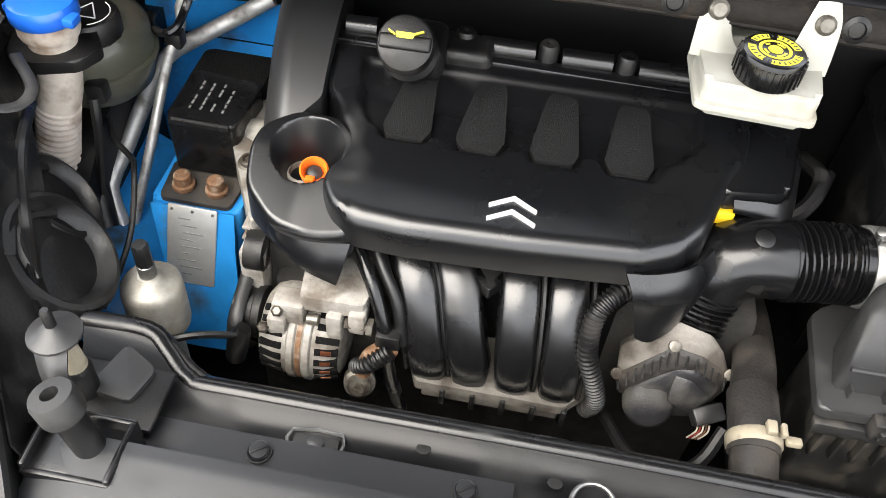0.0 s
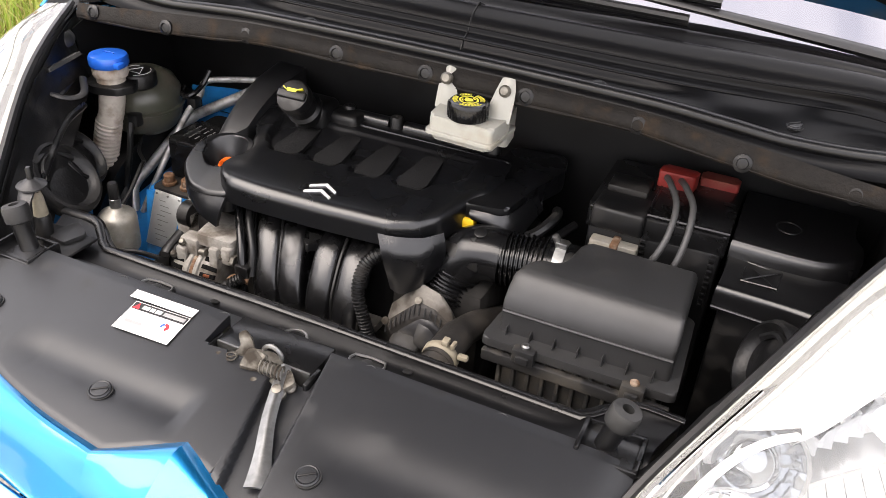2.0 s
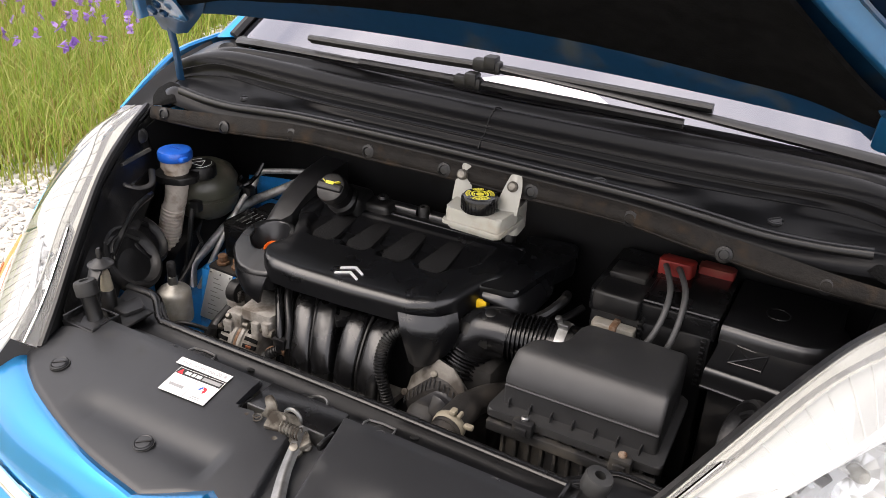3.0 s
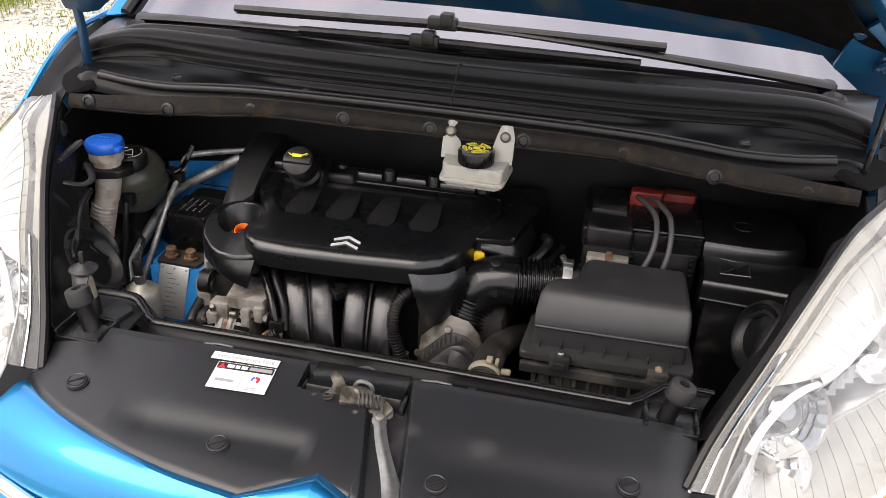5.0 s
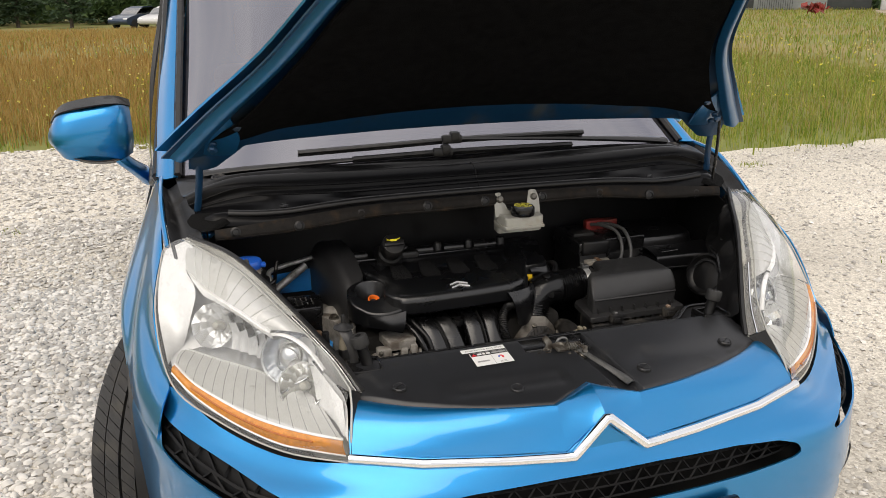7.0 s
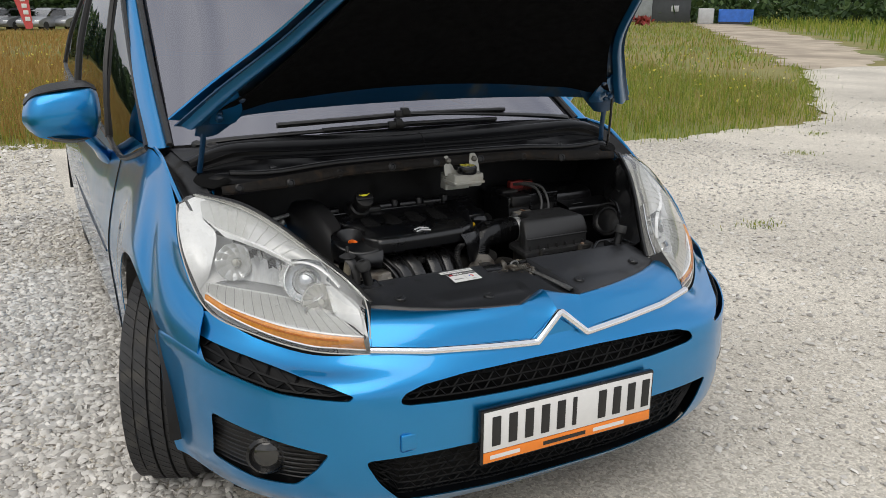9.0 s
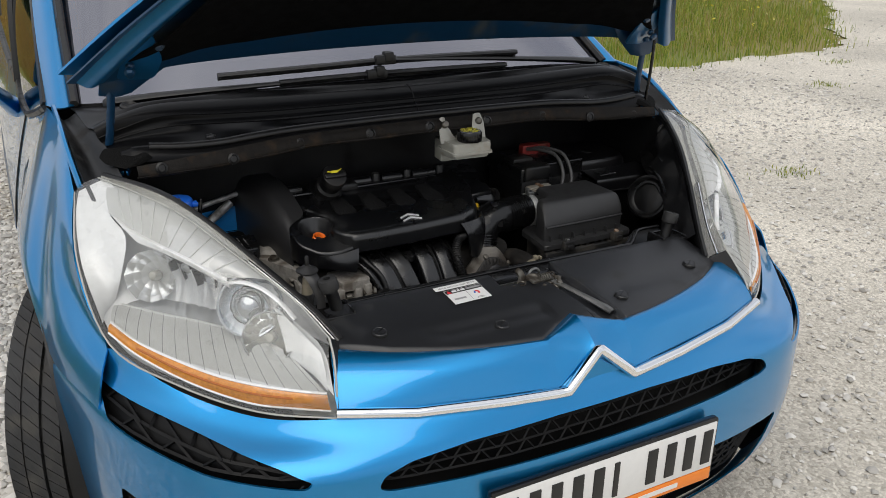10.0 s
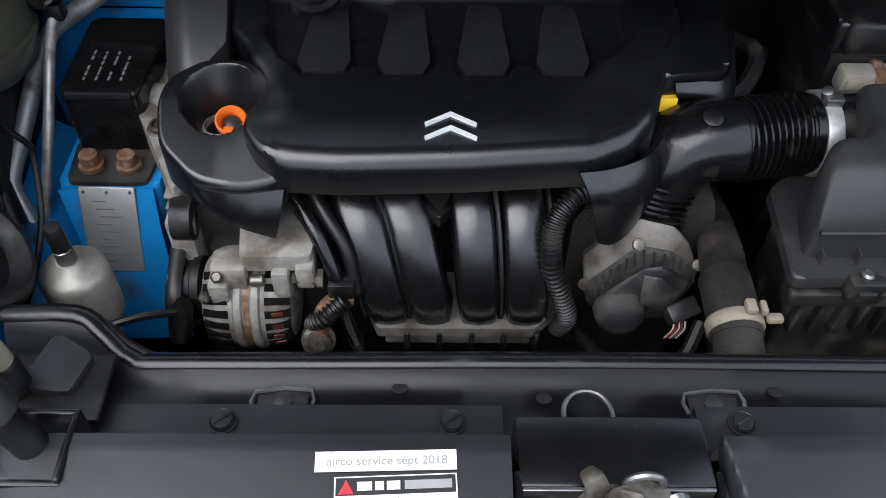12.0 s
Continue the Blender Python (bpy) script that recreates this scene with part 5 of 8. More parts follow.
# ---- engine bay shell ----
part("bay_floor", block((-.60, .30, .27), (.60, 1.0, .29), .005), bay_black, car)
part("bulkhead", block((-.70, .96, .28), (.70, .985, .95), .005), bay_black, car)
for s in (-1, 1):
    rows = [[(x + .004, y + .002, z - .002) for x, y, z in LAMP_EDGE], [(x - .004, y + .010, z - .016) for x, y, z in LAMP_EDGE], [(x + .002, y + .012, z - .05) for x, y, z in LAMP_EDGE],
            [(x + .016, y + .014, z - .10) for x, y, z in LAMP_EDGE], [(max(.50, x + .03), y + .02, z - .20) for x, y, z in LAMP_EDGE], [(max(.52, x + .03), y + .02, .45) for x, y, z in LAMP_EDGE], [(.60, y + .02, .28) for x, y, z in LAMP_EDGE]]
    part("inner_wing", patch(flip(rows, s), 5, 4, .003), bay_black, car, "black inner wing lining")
    # creased lining sheet hanging behind the lamp
    crease = random.Random(11 + s)
    folds = []
    for k in range(5):
        row = []
        for i, (x, y, z) in enumerate(resample(LAMP_EDGE[1:], 9)):
            w = .012 if k else 0
            row.append((x - .006 - .008 * k + crease.uniform(-w, w), y + .012 + .006 * k + crease.uniform(-w, w), z - .012 - .026 * k + crease.uniform(-.004, .004)))
        folds.append(row)
    part("lining_sheet", patch(flip(folds, s), 2, 2, .002), sheet_black, car, "creased black lining sheet", smooth=22)
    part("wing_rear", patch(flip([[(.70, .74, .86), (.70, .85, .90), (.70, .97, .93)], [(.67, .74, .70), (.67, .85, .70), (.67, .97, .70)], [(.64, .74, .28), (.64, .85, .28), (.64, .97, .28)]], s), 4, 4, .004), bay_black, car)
    # moulded ledges behind the lamp
    for y, z, w in ((.50, .785, .09), (.63, .835, .08)):
        x = .46 + (y - .245) * .55
        part("lining_ledge", block((-.022, -w / 2, -.004), (.022, w / 2, .004), .002, pose(s * (x - .030), y + .01, z - .03, 0, s * -25, s * -28)), dull_black, car)
    for k in range(7):
        y = .40 + k * .052
        x, z = .46 + (y - .245) * .62, .715 + (y - .28) * .30
        part("lining_rib", block((-.004, -.020, -.03), (.004, .020, .012), .002, pose(s * (x - .012), y, z - .035, 0, s * (10 + k * 3), s * -30)), steel_black, car)
        if k % 2:
            part("lining_clip", lathe([(.010, 0), (.009, .004), (.004, .006), (0, .006)], 12, (s * (x - .03), y + .015, z - .045), (-s * .8, 0, .5)), trim_black, car)
    part("lining_rod", tube(flip1([(.50, .43, .70), (.535, .50, .735), (.575, .58, .765), (.60, .65, .77)], s), .006, 8, 5), steel_black, car)
    part("lamp_seal", tube(flip1([(x - .004, y + .004, z + .003) for x, y, z in LAMP_EDGE], s), .006, 6, 5), rubber, car)
tower = part("strut_tower", prism(rounded([(-.625, .900), (-.625, .956), (-.39, .956), (-.39, .915), (-.44, .905)], .015), .30, lambda x, y: .630 + (y - .90) * .5, .02), bay_blue, car, "blue painted suspension tower")
part("tower_back", patch([[(-.63, .956, .66), (-.52, .957, .66), (-.39, .956, .66)], [(-.63, .957, .68), (-.52, .958, .69), (-.39, .957, .70)], [(-.63, .960, .70), (-.52, .959, .715), (-.39, .958, .725)]], 4, 4, .003), bay_blue, tower)
part("wing_panel", patch([[(-.66, .55, .60), (-.66, .70, .60), (-.66, .86, .62)], [(-.60, .55, .535), (-.60, .70, .535), (-.60, .86, .56)], [(-.55, .55, .505), (-.55, .70, .51), (-.55, .86, .525)], [(-.50, .55, .45), (-.50, .70, .45), (-.50, .86, .46)]], 5, 5, .004), bay_blue, car, "blue painted inner wing")
rail = part("chassis_leg", moved(Matrix.Identity(4), prism(rounded([(-.532, .70), (-.532, .79), (-.425, .79), (-.425, .70)], .008), .45, .606, .008)), bay_blue, car, "blue chassis leg with an alloy type plate")
part("leg_face", patch([[(-.530, .698, .604), (-.48, .699, .604), (-.430, .700, .604)], [(-.515, .672, .54), (-.47, .672, .54), (-.425, .673, .54)], [(-.495, .630, .43), (-.46, .630, .43), (-.41, .632, .43)]], 4, 4, .004), bay_blue, rail)
tm = Matrix.Translation((-.479, .676, .563)) @ pose(0, 0, 0, 69, 3, 2)
tp = part("type_plate", block((-.029, -.050, .000), (.029, .052, .0025), .002, tm), silver_label, rail, "dusty stamped alloy plate")
for k in range(9):
    part("stamped_bar", block((-.016 + (k % 3) * .003, .0345 - k * .009, .0024), (-.002 + (k * 7 % 5) * .004, .0360 - k * .009, .0028), 0, tm), stamp_grey, tp)
for x, y in ((-.024, .046), (.024, .046), (0, .046)):
    part("plate_rivet", lathe([(.0022, .002), (.0016, .004), (0, .0042)], 8, tm @ Vector((x, y, 0)), tm.to_3x3() @ Vector((0, 0, 1))), zinc, tp)
part("support_tray", block((.18, .50, .44), (.66, .96, .46), .004), bay_black, car)

# ---- front crossmember ----
beam = part("front_crossmember", patch(mirrored([
    [(0, .345, .640), (.2, .345, .640), (.36, .345, .640), (.40, .35, .645), (.46, .36, .65)],
    [(0, .380, .655), (.2, .380, .655), (.36, .378, .658), (.40, .39, .670), (.46, .40, .680)],
    [(0, .415, .657), (.2, .415, .657), (.34, .413, .659), (.40, .43, .672), (.47, .44, .680)],
    [(0, .432, .664), (.2, .432, .664), (.34, .430, .665), (.40, .455, .675), (.48, .465, .682)],
    [(0, .446, .666), (.2, .446, .666), (.345, .444, .667), (.41, .478, .678), (.48, .48, .684)],
    [(0, .456, .640), (.2, .456, .640), (.35, .455, .640), (.42, .49, .64), (.48, .492, .64)],
    [(0, .456, .560), (.2, .456, .560), (.35, .455, .56), (.42, .49, .56), (.48, .492, .56)]]), 6, 4, .004), beam_black, car, "black painted front crossmember")
part("beam_seal", tube([(-.485, .474, .683), (-.425, .476, .682), (-.40, .462, .675), (-.372, .441, .669), (-.33, .440, .668), (0, .442, .669), (.33, .440, .668), (.372, .441, .669), (.40, .462, .675), (.425, .476, .682), (.485, .474, .683)], .0085, 10, 4, flat=.55), steel_black, beam)
for x, y in ((-.158, .420), (-.043, .411), (.145, .418), (-.386, .424), (.386, .424)):
    part("beam_hole", lathe([(.0065, 0), (.0065, .0012), (.004, .0016), (0, .0008)], 14, (x, y, .6595), (0, .28, 1)), ink_black, beam)
for x in (-.250, .092):
    part("beam_window", tube([(x - .022, .396, .6625), (x - .022, .415, .6615), (x + .022, .417, .6615), (x + .022, .396, .6625)], .0018, 6, 2), zinc, beam)
    part("beam_window_pit", block((x - .02, .392, .657), (x + .02, .4135, .660), .001), ink_black, beam)
    part("beam_screw", lathe([(.008, 0), (.008, .003), (.004, .005), (0, .005)], 6, (x, .406, .659)), bracket_grey, beam)
part("catch_loop", tube([(-.030, .380, .670), (-.030, .396, .670), (-.023, .408, .670), (-.011, .412, .670), (0, .408, .670), (.007, .396, .670), (.007, .380, .670)], .0022, 8, 4), zinc, beam, "bright steel loop")

# ---- black slam panel cover ----
FRONT_EDGE = [(0, .158), (.04, .147), (.085, .122), (.13, .128), (.2, .139), (.245, .149), (.30, .166), (.366, .190), (.41, .213), (.452, .240)]


def edge_y(x):
    a = abs(x)
    for (x0, y0), (x1, y1) in zip(FRONT_EDGE, FRONT_EDGE[1:]):
        if a <= x1:
            return y0 + (y1 - y0) * (a - x0) / (x1 - x0)
    return FRONT_EDGE[-1][1]


def off_line(x, y, a, b):
    a, b, p = Vector(a), Vector(b), Vector((x, y))
    u = max(0, min(1, (p - a).dot(b - a) / (b - a).length_squared))
    return (p - a - (b - a) * u).length


def panel_z(x, y):
    z = .6705 + .040 * min(1, max(0, (y - .125) / .215)) ** .8
    a = abs(x)
    z -= .009 * max(0, (a - .40) / .05) ** 2
    if -.30 < x < -.02:
        z -= .006 * math.exp(-((y - .205) / .022) ** 2) * min(1, (x + .30) / .05) * min(1, (-.02 - x) / .02)
    if x > .11:
        z -= .004 * math.exp(-((y - .225) / .03) ** 2) * min(1, (x - .11) / .05)
    if y < .345:
        f = (.375 - y) / .253
        lo, hi = .004 + f * .058, .071 + f * .040
        inside = min(x - lo, hi - x)
        if inside > 0:
            k = min(1, inside / .007)
            z -= .013 * k * k * (3 - 2 * k)
    if y > .352:
        z = .668 + .02 * (.386 - y) - .009 * max(0, (a - .40) / .05) ** 2
    front = (y - edge_y(x))
    if front < .012:
        z -= .010 * (1 - front / .012) ** 2
    return z


cover_bm = bmesh.new()
NX, NY = 420, 64
cols = []
for i in range(NX + 1):
    x = -.452 + .904 * i / NX
    back = .400 - .022 * max(0, (abs(x) - .40) / .05)
    y0 = edge_y(x)
    if .045 < x < .118:
        y0 = min(y0, .122)
    ys = [y0 + (.3515 - y0) * j / (NY - 6) for j in range(NY - 5)] + [.3535 + (back - .3535) * j / 5 for j in range(6)]
    cols.append([cover_bm.verts.new((x, y, panel_z(x, y))) for y in ys])
for i in range(NX):
    for j in range(NY):
        q = (cols[i][j], cols[i + 1][j], cols[i + 1][j + 1], cols[i][j + 1])
        c = sum((v.co for v in q), Vector()) / 4
        hole = -.078 < c.x < .074 and c.y > .300
        if not hole:
            cover_bm.faces.new(q)
for v in [v for v in cover_bm.verts if not v.link_faces]:
    cover_bm.verts.remove(v)
rim = [e for e in cover_bm.edges if len(e.link_faces) == 1]
ext = bmesh.ops.extrude_edge_only(cover_bm, edges=rim)
for v in [g for g in ext["geom"] if isinstance(g, bmesh.types.BMVert)]:
    v.co.z -= .014
panel = part("slam_panel_cover", cover_bm, trim_black, None, smooth=28)
tagged(panel, "grained black plastic slam panel cover with push clips", "panel cover")
for x, y, z in ((-.368, .241, .69), (.368, .241, .69), (-.141, .19, .68), (.141, .19, .68), (-.292, .384, .70), (-.117, .384, .70), (.107, .384, .70), (.285, .384, .70)):
    push_clip("push_clip", (x, y, panel_z(x, y) + .002), (0, -.15 if y < .3 else .02, 1), .0135 if y < .3 else .0100, trim_black, panel)


def lettering(text, size, m, material, parent, name="lettering"):
    cu = bpy.data.curves.new("text", "FONT")
    cu.body, cu.size, cu.extrude = text, size, .0001
    ob = bpy.data.objects.new("text", cu)
    scene.collection.objects.link(ob)
    dg = bpy.context.evaluated_depsgraph_get()
    dg.update()
    data = bpy.data.meshes.new_from_object(ob.evaluated_get(dg))
    bpy.data.objects.remove(ob)
    data.transform(m)
    return link(name, data, material, parent, smooth=0)


lm = pose(-.164, .331, panel_z(-.164, .331) + .0020, 5, 0, 1.5)
strip_label = part("service_strip", block((-.0485, -.0072, 0), (.0485, .0072, .0005), 0, lm), white_label, None)
tagged(strip_label, "white paper strip with printed service note", "label")
lettering("airco service sept 2018", .0088, lm @ pose(-.0405, -.0030, .0008), ink_grey, strip_label)
sm = pose(-.156, .297, panel_z(-.156, .297) + .0022, 8, 0, 2.5)
sticker = part("sticker", block((-.0415, -.0245, 0), (.0415, .0245, .0005), 0, sm), white_label, None)
tagged(sticker, "white oil service sticker with black header", "sticker")
part("header_band", block((-.0405, .0115, .0004), (.0405, .0235, .0008), 0, sm), ink_black, sticker)
part("warning_triangle", prism([(-.0385, .0125), (-.0285, .0125), (-.0335, .0222)], .0007, .0011, 0, sm), ink_red, sticker)
for k, (x, w) in enumerate(((-.026, .010), (-.014, .006), (-.006, .009), (.006, .032))):
    part("header_bar", block((x, .0145, .0007), (x + w, .0205, .0010), 0, sm), white_label if k < 3 else ink_grey, sticker)
part("name_bar", block((-.034, -.0115, .0004), (-.008, -.0065, .0008), 0, sm), ink_grey, sticker)
part("divider", block((.0015, -.0225, .0004), (.0022, .0105, .0008), 0, sm), ink_grey, sticker)
disc = lambda r0, r1, a0, a1, z: prism([(.0205 + r1 * math.cos(radians(a0 + (a1 - a0) * k / 10)), -.0015 + r1 * math.sin(radians(a0 + (a1 - a0) * k / 10))) for k in range(11)] + [(.0205 + r0 * math.cos(radians(a1 + (a0 - a1) * k / 10)), -.0015 + r0 * math.sin(radians(a1 + (a0 - a1) * k / 10))) for k in range(11)], z, z + .0004, 0, sm)
part("mark_red", disc(.0022, .0066, -60, 100, .0004), ink_red, sticker)
part("mark_blue", disc(.0030, .0062, 110, 200, .0004), ink_blue, sticker)
part("mark_bar", block((.014, -.0175, .0004), (.027, -.0160, .0008), 0, sm), ink_grey, sticker)
part("mark_bar", block((.012, -.0205, .0004), (.029, -.0195, .0008), 0, sm), ink_grey, sticker)

# ---- bonnet lock with its lever ----
lock = thing("bonnet_lock", (0, .33, .66), "greasy steel bonnet lock with springs and a long lever", "lock")
part("lock_box", merge(block((-.072, .318, .640), (.066, .374, .699), .003), block((-.076, .296, .640), (-.070, .33, .700), .002), block((.066, .296, .640), (.072, .33, .700), .002)), steel_black, lock)
part("lock_floor", block((-.074, .280, .640), (.07, .33, .650), .002), steel_black, lock)
part("front_strip", block((-.070, .3145, .672), (.064, .3178, .700), .001), zinc, lock)
part("lock_plate", prism(rounded([(-.056, .300), (-.03, .290), (.02, .282), (.048, .286), (.052, .312), (.02, .316), (-.05, .316)], .006), .676, .682, .002), grease, lock)


def blade(outline, m, t=.004):
    return prism(rounded(outline, .004), 0, t, .001, m)


part("catch_hook", blade([(-.018, -.02), (.012, -.018), (.016, .004), (.006, .030), (-.004, .040), (-.013, .034), (-.006, .018), (-.016, .008)], pose(-.022, .306, .692, 68, 4, 14)), grease, lock)
part("catch_hook", blade([(-.016, -.018), (.014, -.018), (.018, .010), (.008, .026), (-.010, .024)], pose(-.002, .300, .690, 62, 0, -18)), grease, lock)
part("catch_plate", blade([(-.024, -.014), (.022, -.016), (.026, .004), (.010, .016), (-.020, .014)], pose(.006, .302, .704, 12, 8, 20), .005), grease, lock)
part("catch_plate", blade([(-.020, -.012), (.018, -.012), (.022, .006), (.004, .014), (-.018, .010)], pose(.040, .294, .697, 18, -6, -24), .005), grease, lock)
part("catch_ring", tube([(.012 + .013 * math.cos(a * .45), .316, .708 + .013 * math.sin(a * .45)) for a in range(15)], .003, 8, 1), zinc, lock)
for x, y, z, r in ((-.052, .300, .678, .009), (-.040, .292, .676, .007), (.010, .284, .676, .008), (.044, .282, .680, .010), (.052, .296, .680, .007)):
    part("rivet", lathe([(r, 0), (r, .016), (r * .6, .018), (r * .6, .026), (0, .027)], 12, (x, y, z), (.1, -.35, .9)), grease, lock)
part("spring", tube([(.012 + k * .0007, .292 + .0085 * math.cos(k * .8), .709 + .0085 * math.sin(k * .8)) for k in range(48)], .0013, 5, 1), grease, lock)
part("spring", tube([(-.030 + .006 * math.cos(k * .8), .292 + .006 * math.sin(k * .8), .684 + k * .0007) for k in range(40)], .0012, 5, 1), grease, lock)
lever = part("release_lever", patch([[(.026, .308, .704), (.050, .240, .694), (.070, .195, .684), (.079, .170, .678), (.084, .155, .676)], [(.034, .310, .708), (.059, .242, .698), (.080, .198, .688), (.091, .173, .682), (.095, .158, .679)], [(.042, .311, .704), (.066, .245, .694), (.089, .201, .684), (.104, .177, .678), (.104, .162, .676)]], 6, 4, .003), zinc, lock, "long pale steel release lever")

# ---- bonnet stops and front brackets ----
for s in (-1, 1):
    bx, by, dz = s * .418, (.343 if s < 0 else .368), (-.007 if s < 0 else -.017)
    st = thing("bonnet_stop", (bx, by, .69), "tall black rubber bonnet stop on a bracket", "bonnet stop", "bonnet stops")
    lean = (s * .26, .05, 1)
    part("stem", lathe([(.0145, 0), (.0125, .006), (.0120, .060), (.0135, .064)], 20, (bx - s * .012, by, .700 + dz), lean), dull_black, st, "black rubber stem")
    part("stem_cap", lathe([(.0135, .056), (.0172, .058), (.0180, .061), (.0180, .077), (.0165, .081), (.0070, .082), (.0065, .070), (0, .070)], 24, (bx - s * .012, by, .700 + dz), lean), rubber_worn, st, "worn grey rubber buffer with a hole")
    base = part("stop_bracket", merge(block((bx - .034, by - .026, .690), (bx + .034, by + .026, .7065), .003), block((bx - .036, by - .028, .664), (bx - .030, by + .026, .716), .0025), block((bx + .030, by - .028, .664), (bx + .036, by + .026, .712), .0025), block((bx - .036, by + .022, .664), (bx + .036, by + .028, .712), .0025), block((bx - .036, by - .030, .664), (bx + .036, by - .024, .708), .0025)), steel_black, st, "glossy black bracket with punched holes")
    for k in range(3):
        for side in (-1, 1):
            part("punched_hole", lathe([(.0042, 0), (.0042, .0006), (0, .0006)], 10, (bx + side * .0362, by - .014 + k * .014, .688 - (k % 2) * .008), (side, 0, 0)), foam, base)
    part("bracket_foot", block((bx - s * .058 - .010, by - .012, .652), (bx - s * .058 + .026, by + .016, .662), .003), bracket_grey, st)
lb = thing("lamp_bracket", (-.448, .41, .70), "grey steel lamp bracket with a rubber buffer", "bracket")
part("bracket_arm", merge(patch([[(-.460, .390, .769), (-.447, .386, .770), (-.434, .390, .769)], [(-.450, .374, .752), (-.440, .371, .753), (-.430, .374, .752)], [(-.442, .366, .722), (-.435, .364, .722), (-.427, .366, .722)], [(-.442, .366, .690), (-.434, .364, .690), (-.424, .366, .690)]], 4, 5, .004), lathe([(.0195, .763), (.0212, .7645), (.0208, .7665), (.011, .7715), (.0055, .776), (0, .776)], 24, (-.447, .397, .008))), bracket_grey, lb)
part("stud", lathe([(.0045, .778), (.0045, .799), (.003, .802), (0, .802)], 12, (-.447, .397, 0)), dull_black, lb)
part("buffer_seat", lathe([(.0125, .680), (.0125, .716), (.010, .720), (0, .720)], 18, (-.447, .402, .004)), dull_black, lb)
part("buffer", lathe([(.0105, .716), (.0105, .722), (.0075, .750), (.005, .757), (0, .757)], 18, (-.447, .402, .004)), clip_beige, lb, "cream cone buffer")
part("bracket_plate", block((-.475, .375, .680), (-.38, .435, .686), .003), dull_black, lb)
part("flange_bolt", lathe([(.015, .684), (.015, .689), (.009, .690), (.009, .700), (.006, .702), (0, .702)], 6, (-.425, .425, -.028)), grease, lb)
part("bracket_plate", prism(rounded([(-.445, .40), (-.405, .395), (-.395, .43), (-.43, .45)], .006), .686, .692, .002), bracket_grey, lb)

# ---- engine ----
engine = thing("engine", (-.13, .72, .29), "dusty four-cylinder engine under a black plastic cover", "engine")
part("engine_block", merge(block((-.40, .64, .29), (.16, .93, .64), .015), block((-.36, .62, .42), (-.24, .68, .60), .01)), block_grime, engine, "grimy dark cast block")
part("rocker_cover", block((-.27, .70, .64), (.15, .93, .705), .02, None, 3), dull_black, engine)
COVER = rounded([(-.345, .838), (.115, .853), (.120, .80), (.112, .752), (.098, .730), (.087, .700), (.073, .655), (.050, .628), (.012, .610), (-.10, .600), (-.215, .595), (-.268, .598), (-.291, .613), (-.305, .638), (-.303, .656), (-.292, .672), (-.289, .690), (-.294, .708), (-.306, .724), (-.312, .742), (-.334, .770)], .010, 5)
RECESS = [(-.306, .818), (.070, .824), (.066, .765), (.046, .735), (.018, .722), (-.258, .712), (-.280, .722), (-.296, .748)]
PADS = []
for k in range(4):
    c = -.238 + .0768 * k
    PADS.append([(c - .0255, .727), (c - .0185, .711), (c + .0185, .711), (c + .0255, .727), (c + .019, .802), (c + .013, .814), (c - .009, .814), (c - .015, .802)])
top_z = lambda x, y: .744 + .030 * min(1, max(0, (y - .60) / .28))


def depth_in(outline, x, y):
    """How far inside an outline a place lies; negative outside."""
    p, best, hit = Vector((x, y)), 1e9, False
    for a, b in zip(outline, outline[1:] + outline[:1]):
        best = min(best, off_line(x, y, a[:2], b[:2]))
        if (a[1] > y) != (b[1] > y) and x < (b[0] - a[0]) * (y - a[1]) / (b[1] - a[1]) + a[0]:
            hit = not hit
    return best if hit else -best


def dome(outline, centre, height, n_side=5, n_ring=46, floor=None):
    """A moulded shell: rings from the outline in to the centre, raised by height(x, y, depth inside)."""
    ring = []
    for a, b in zip(outline, outline[1:] + outline[:1]):
        a, b = Vector(a[:2]), Vector(b[:2])
        k = max(1, round((b - a).length / .005))
        ring += [a + (b - a) * j / k for j in range(k)]
    c = Vector(centre)
    bm = bmesh.new()
    rows = []
    if floor is not None:
        rows.append([bm.verts.new((p.x, p.y, floor)) for p in ring])
    for j in range(n_ring):
        t = (j / n_ring) ** 1.6
        row = []
        for p in ring:
            q = p + (c - p) * t
            row.append(bm.verts.new((q.x, q.y, height(q.x, q.y, max(0, depth_in(outline, q.x, q.y)) if t < .5 else .1))))
        rows.append(row)
    m = len(ring)
    for a, b in zip(rows, rows[1:]):
        for k in range(m):
            bm.faces.new((a[k], a[(k + 1) % m], b[(k + 1) % m], b[k]))
    tip = bm.verts.new((c.x, c.y, height(c.x, c.y, .1)))
    for k in range(m):
        bm.faces.new((rows[-1][k], rows[-1][(k + 1) % m], tip))
    return bm


def roll(d, r, drop):
    u = max(0.0, 1 - d / r)
    return drop * (1 - math.sqrt(max(0.0, 1 - u * u)))


def cover_height(x, y, d):
    front = min(1, max(0, (.72 - y) / .06)) if x > -.29 else 0
    z = top_z(x, y) - roll(d, *((.009, .009) if x < -.275 else (.014 + .003 * front, .014 + .004 * front)))
    e = depth_in(RECESS, x, y)
    if .695 < y < .77:
        e = max([e] + [depth_in(p, x, y) + .009 for p in PADS])
    if e > 0:
        u = min(1, e / .009)
        z -= .013 * u * u * (3 - 2 * u) * (1 - .75 * min(1, max(0, (y - .77) / .05)))
    return z


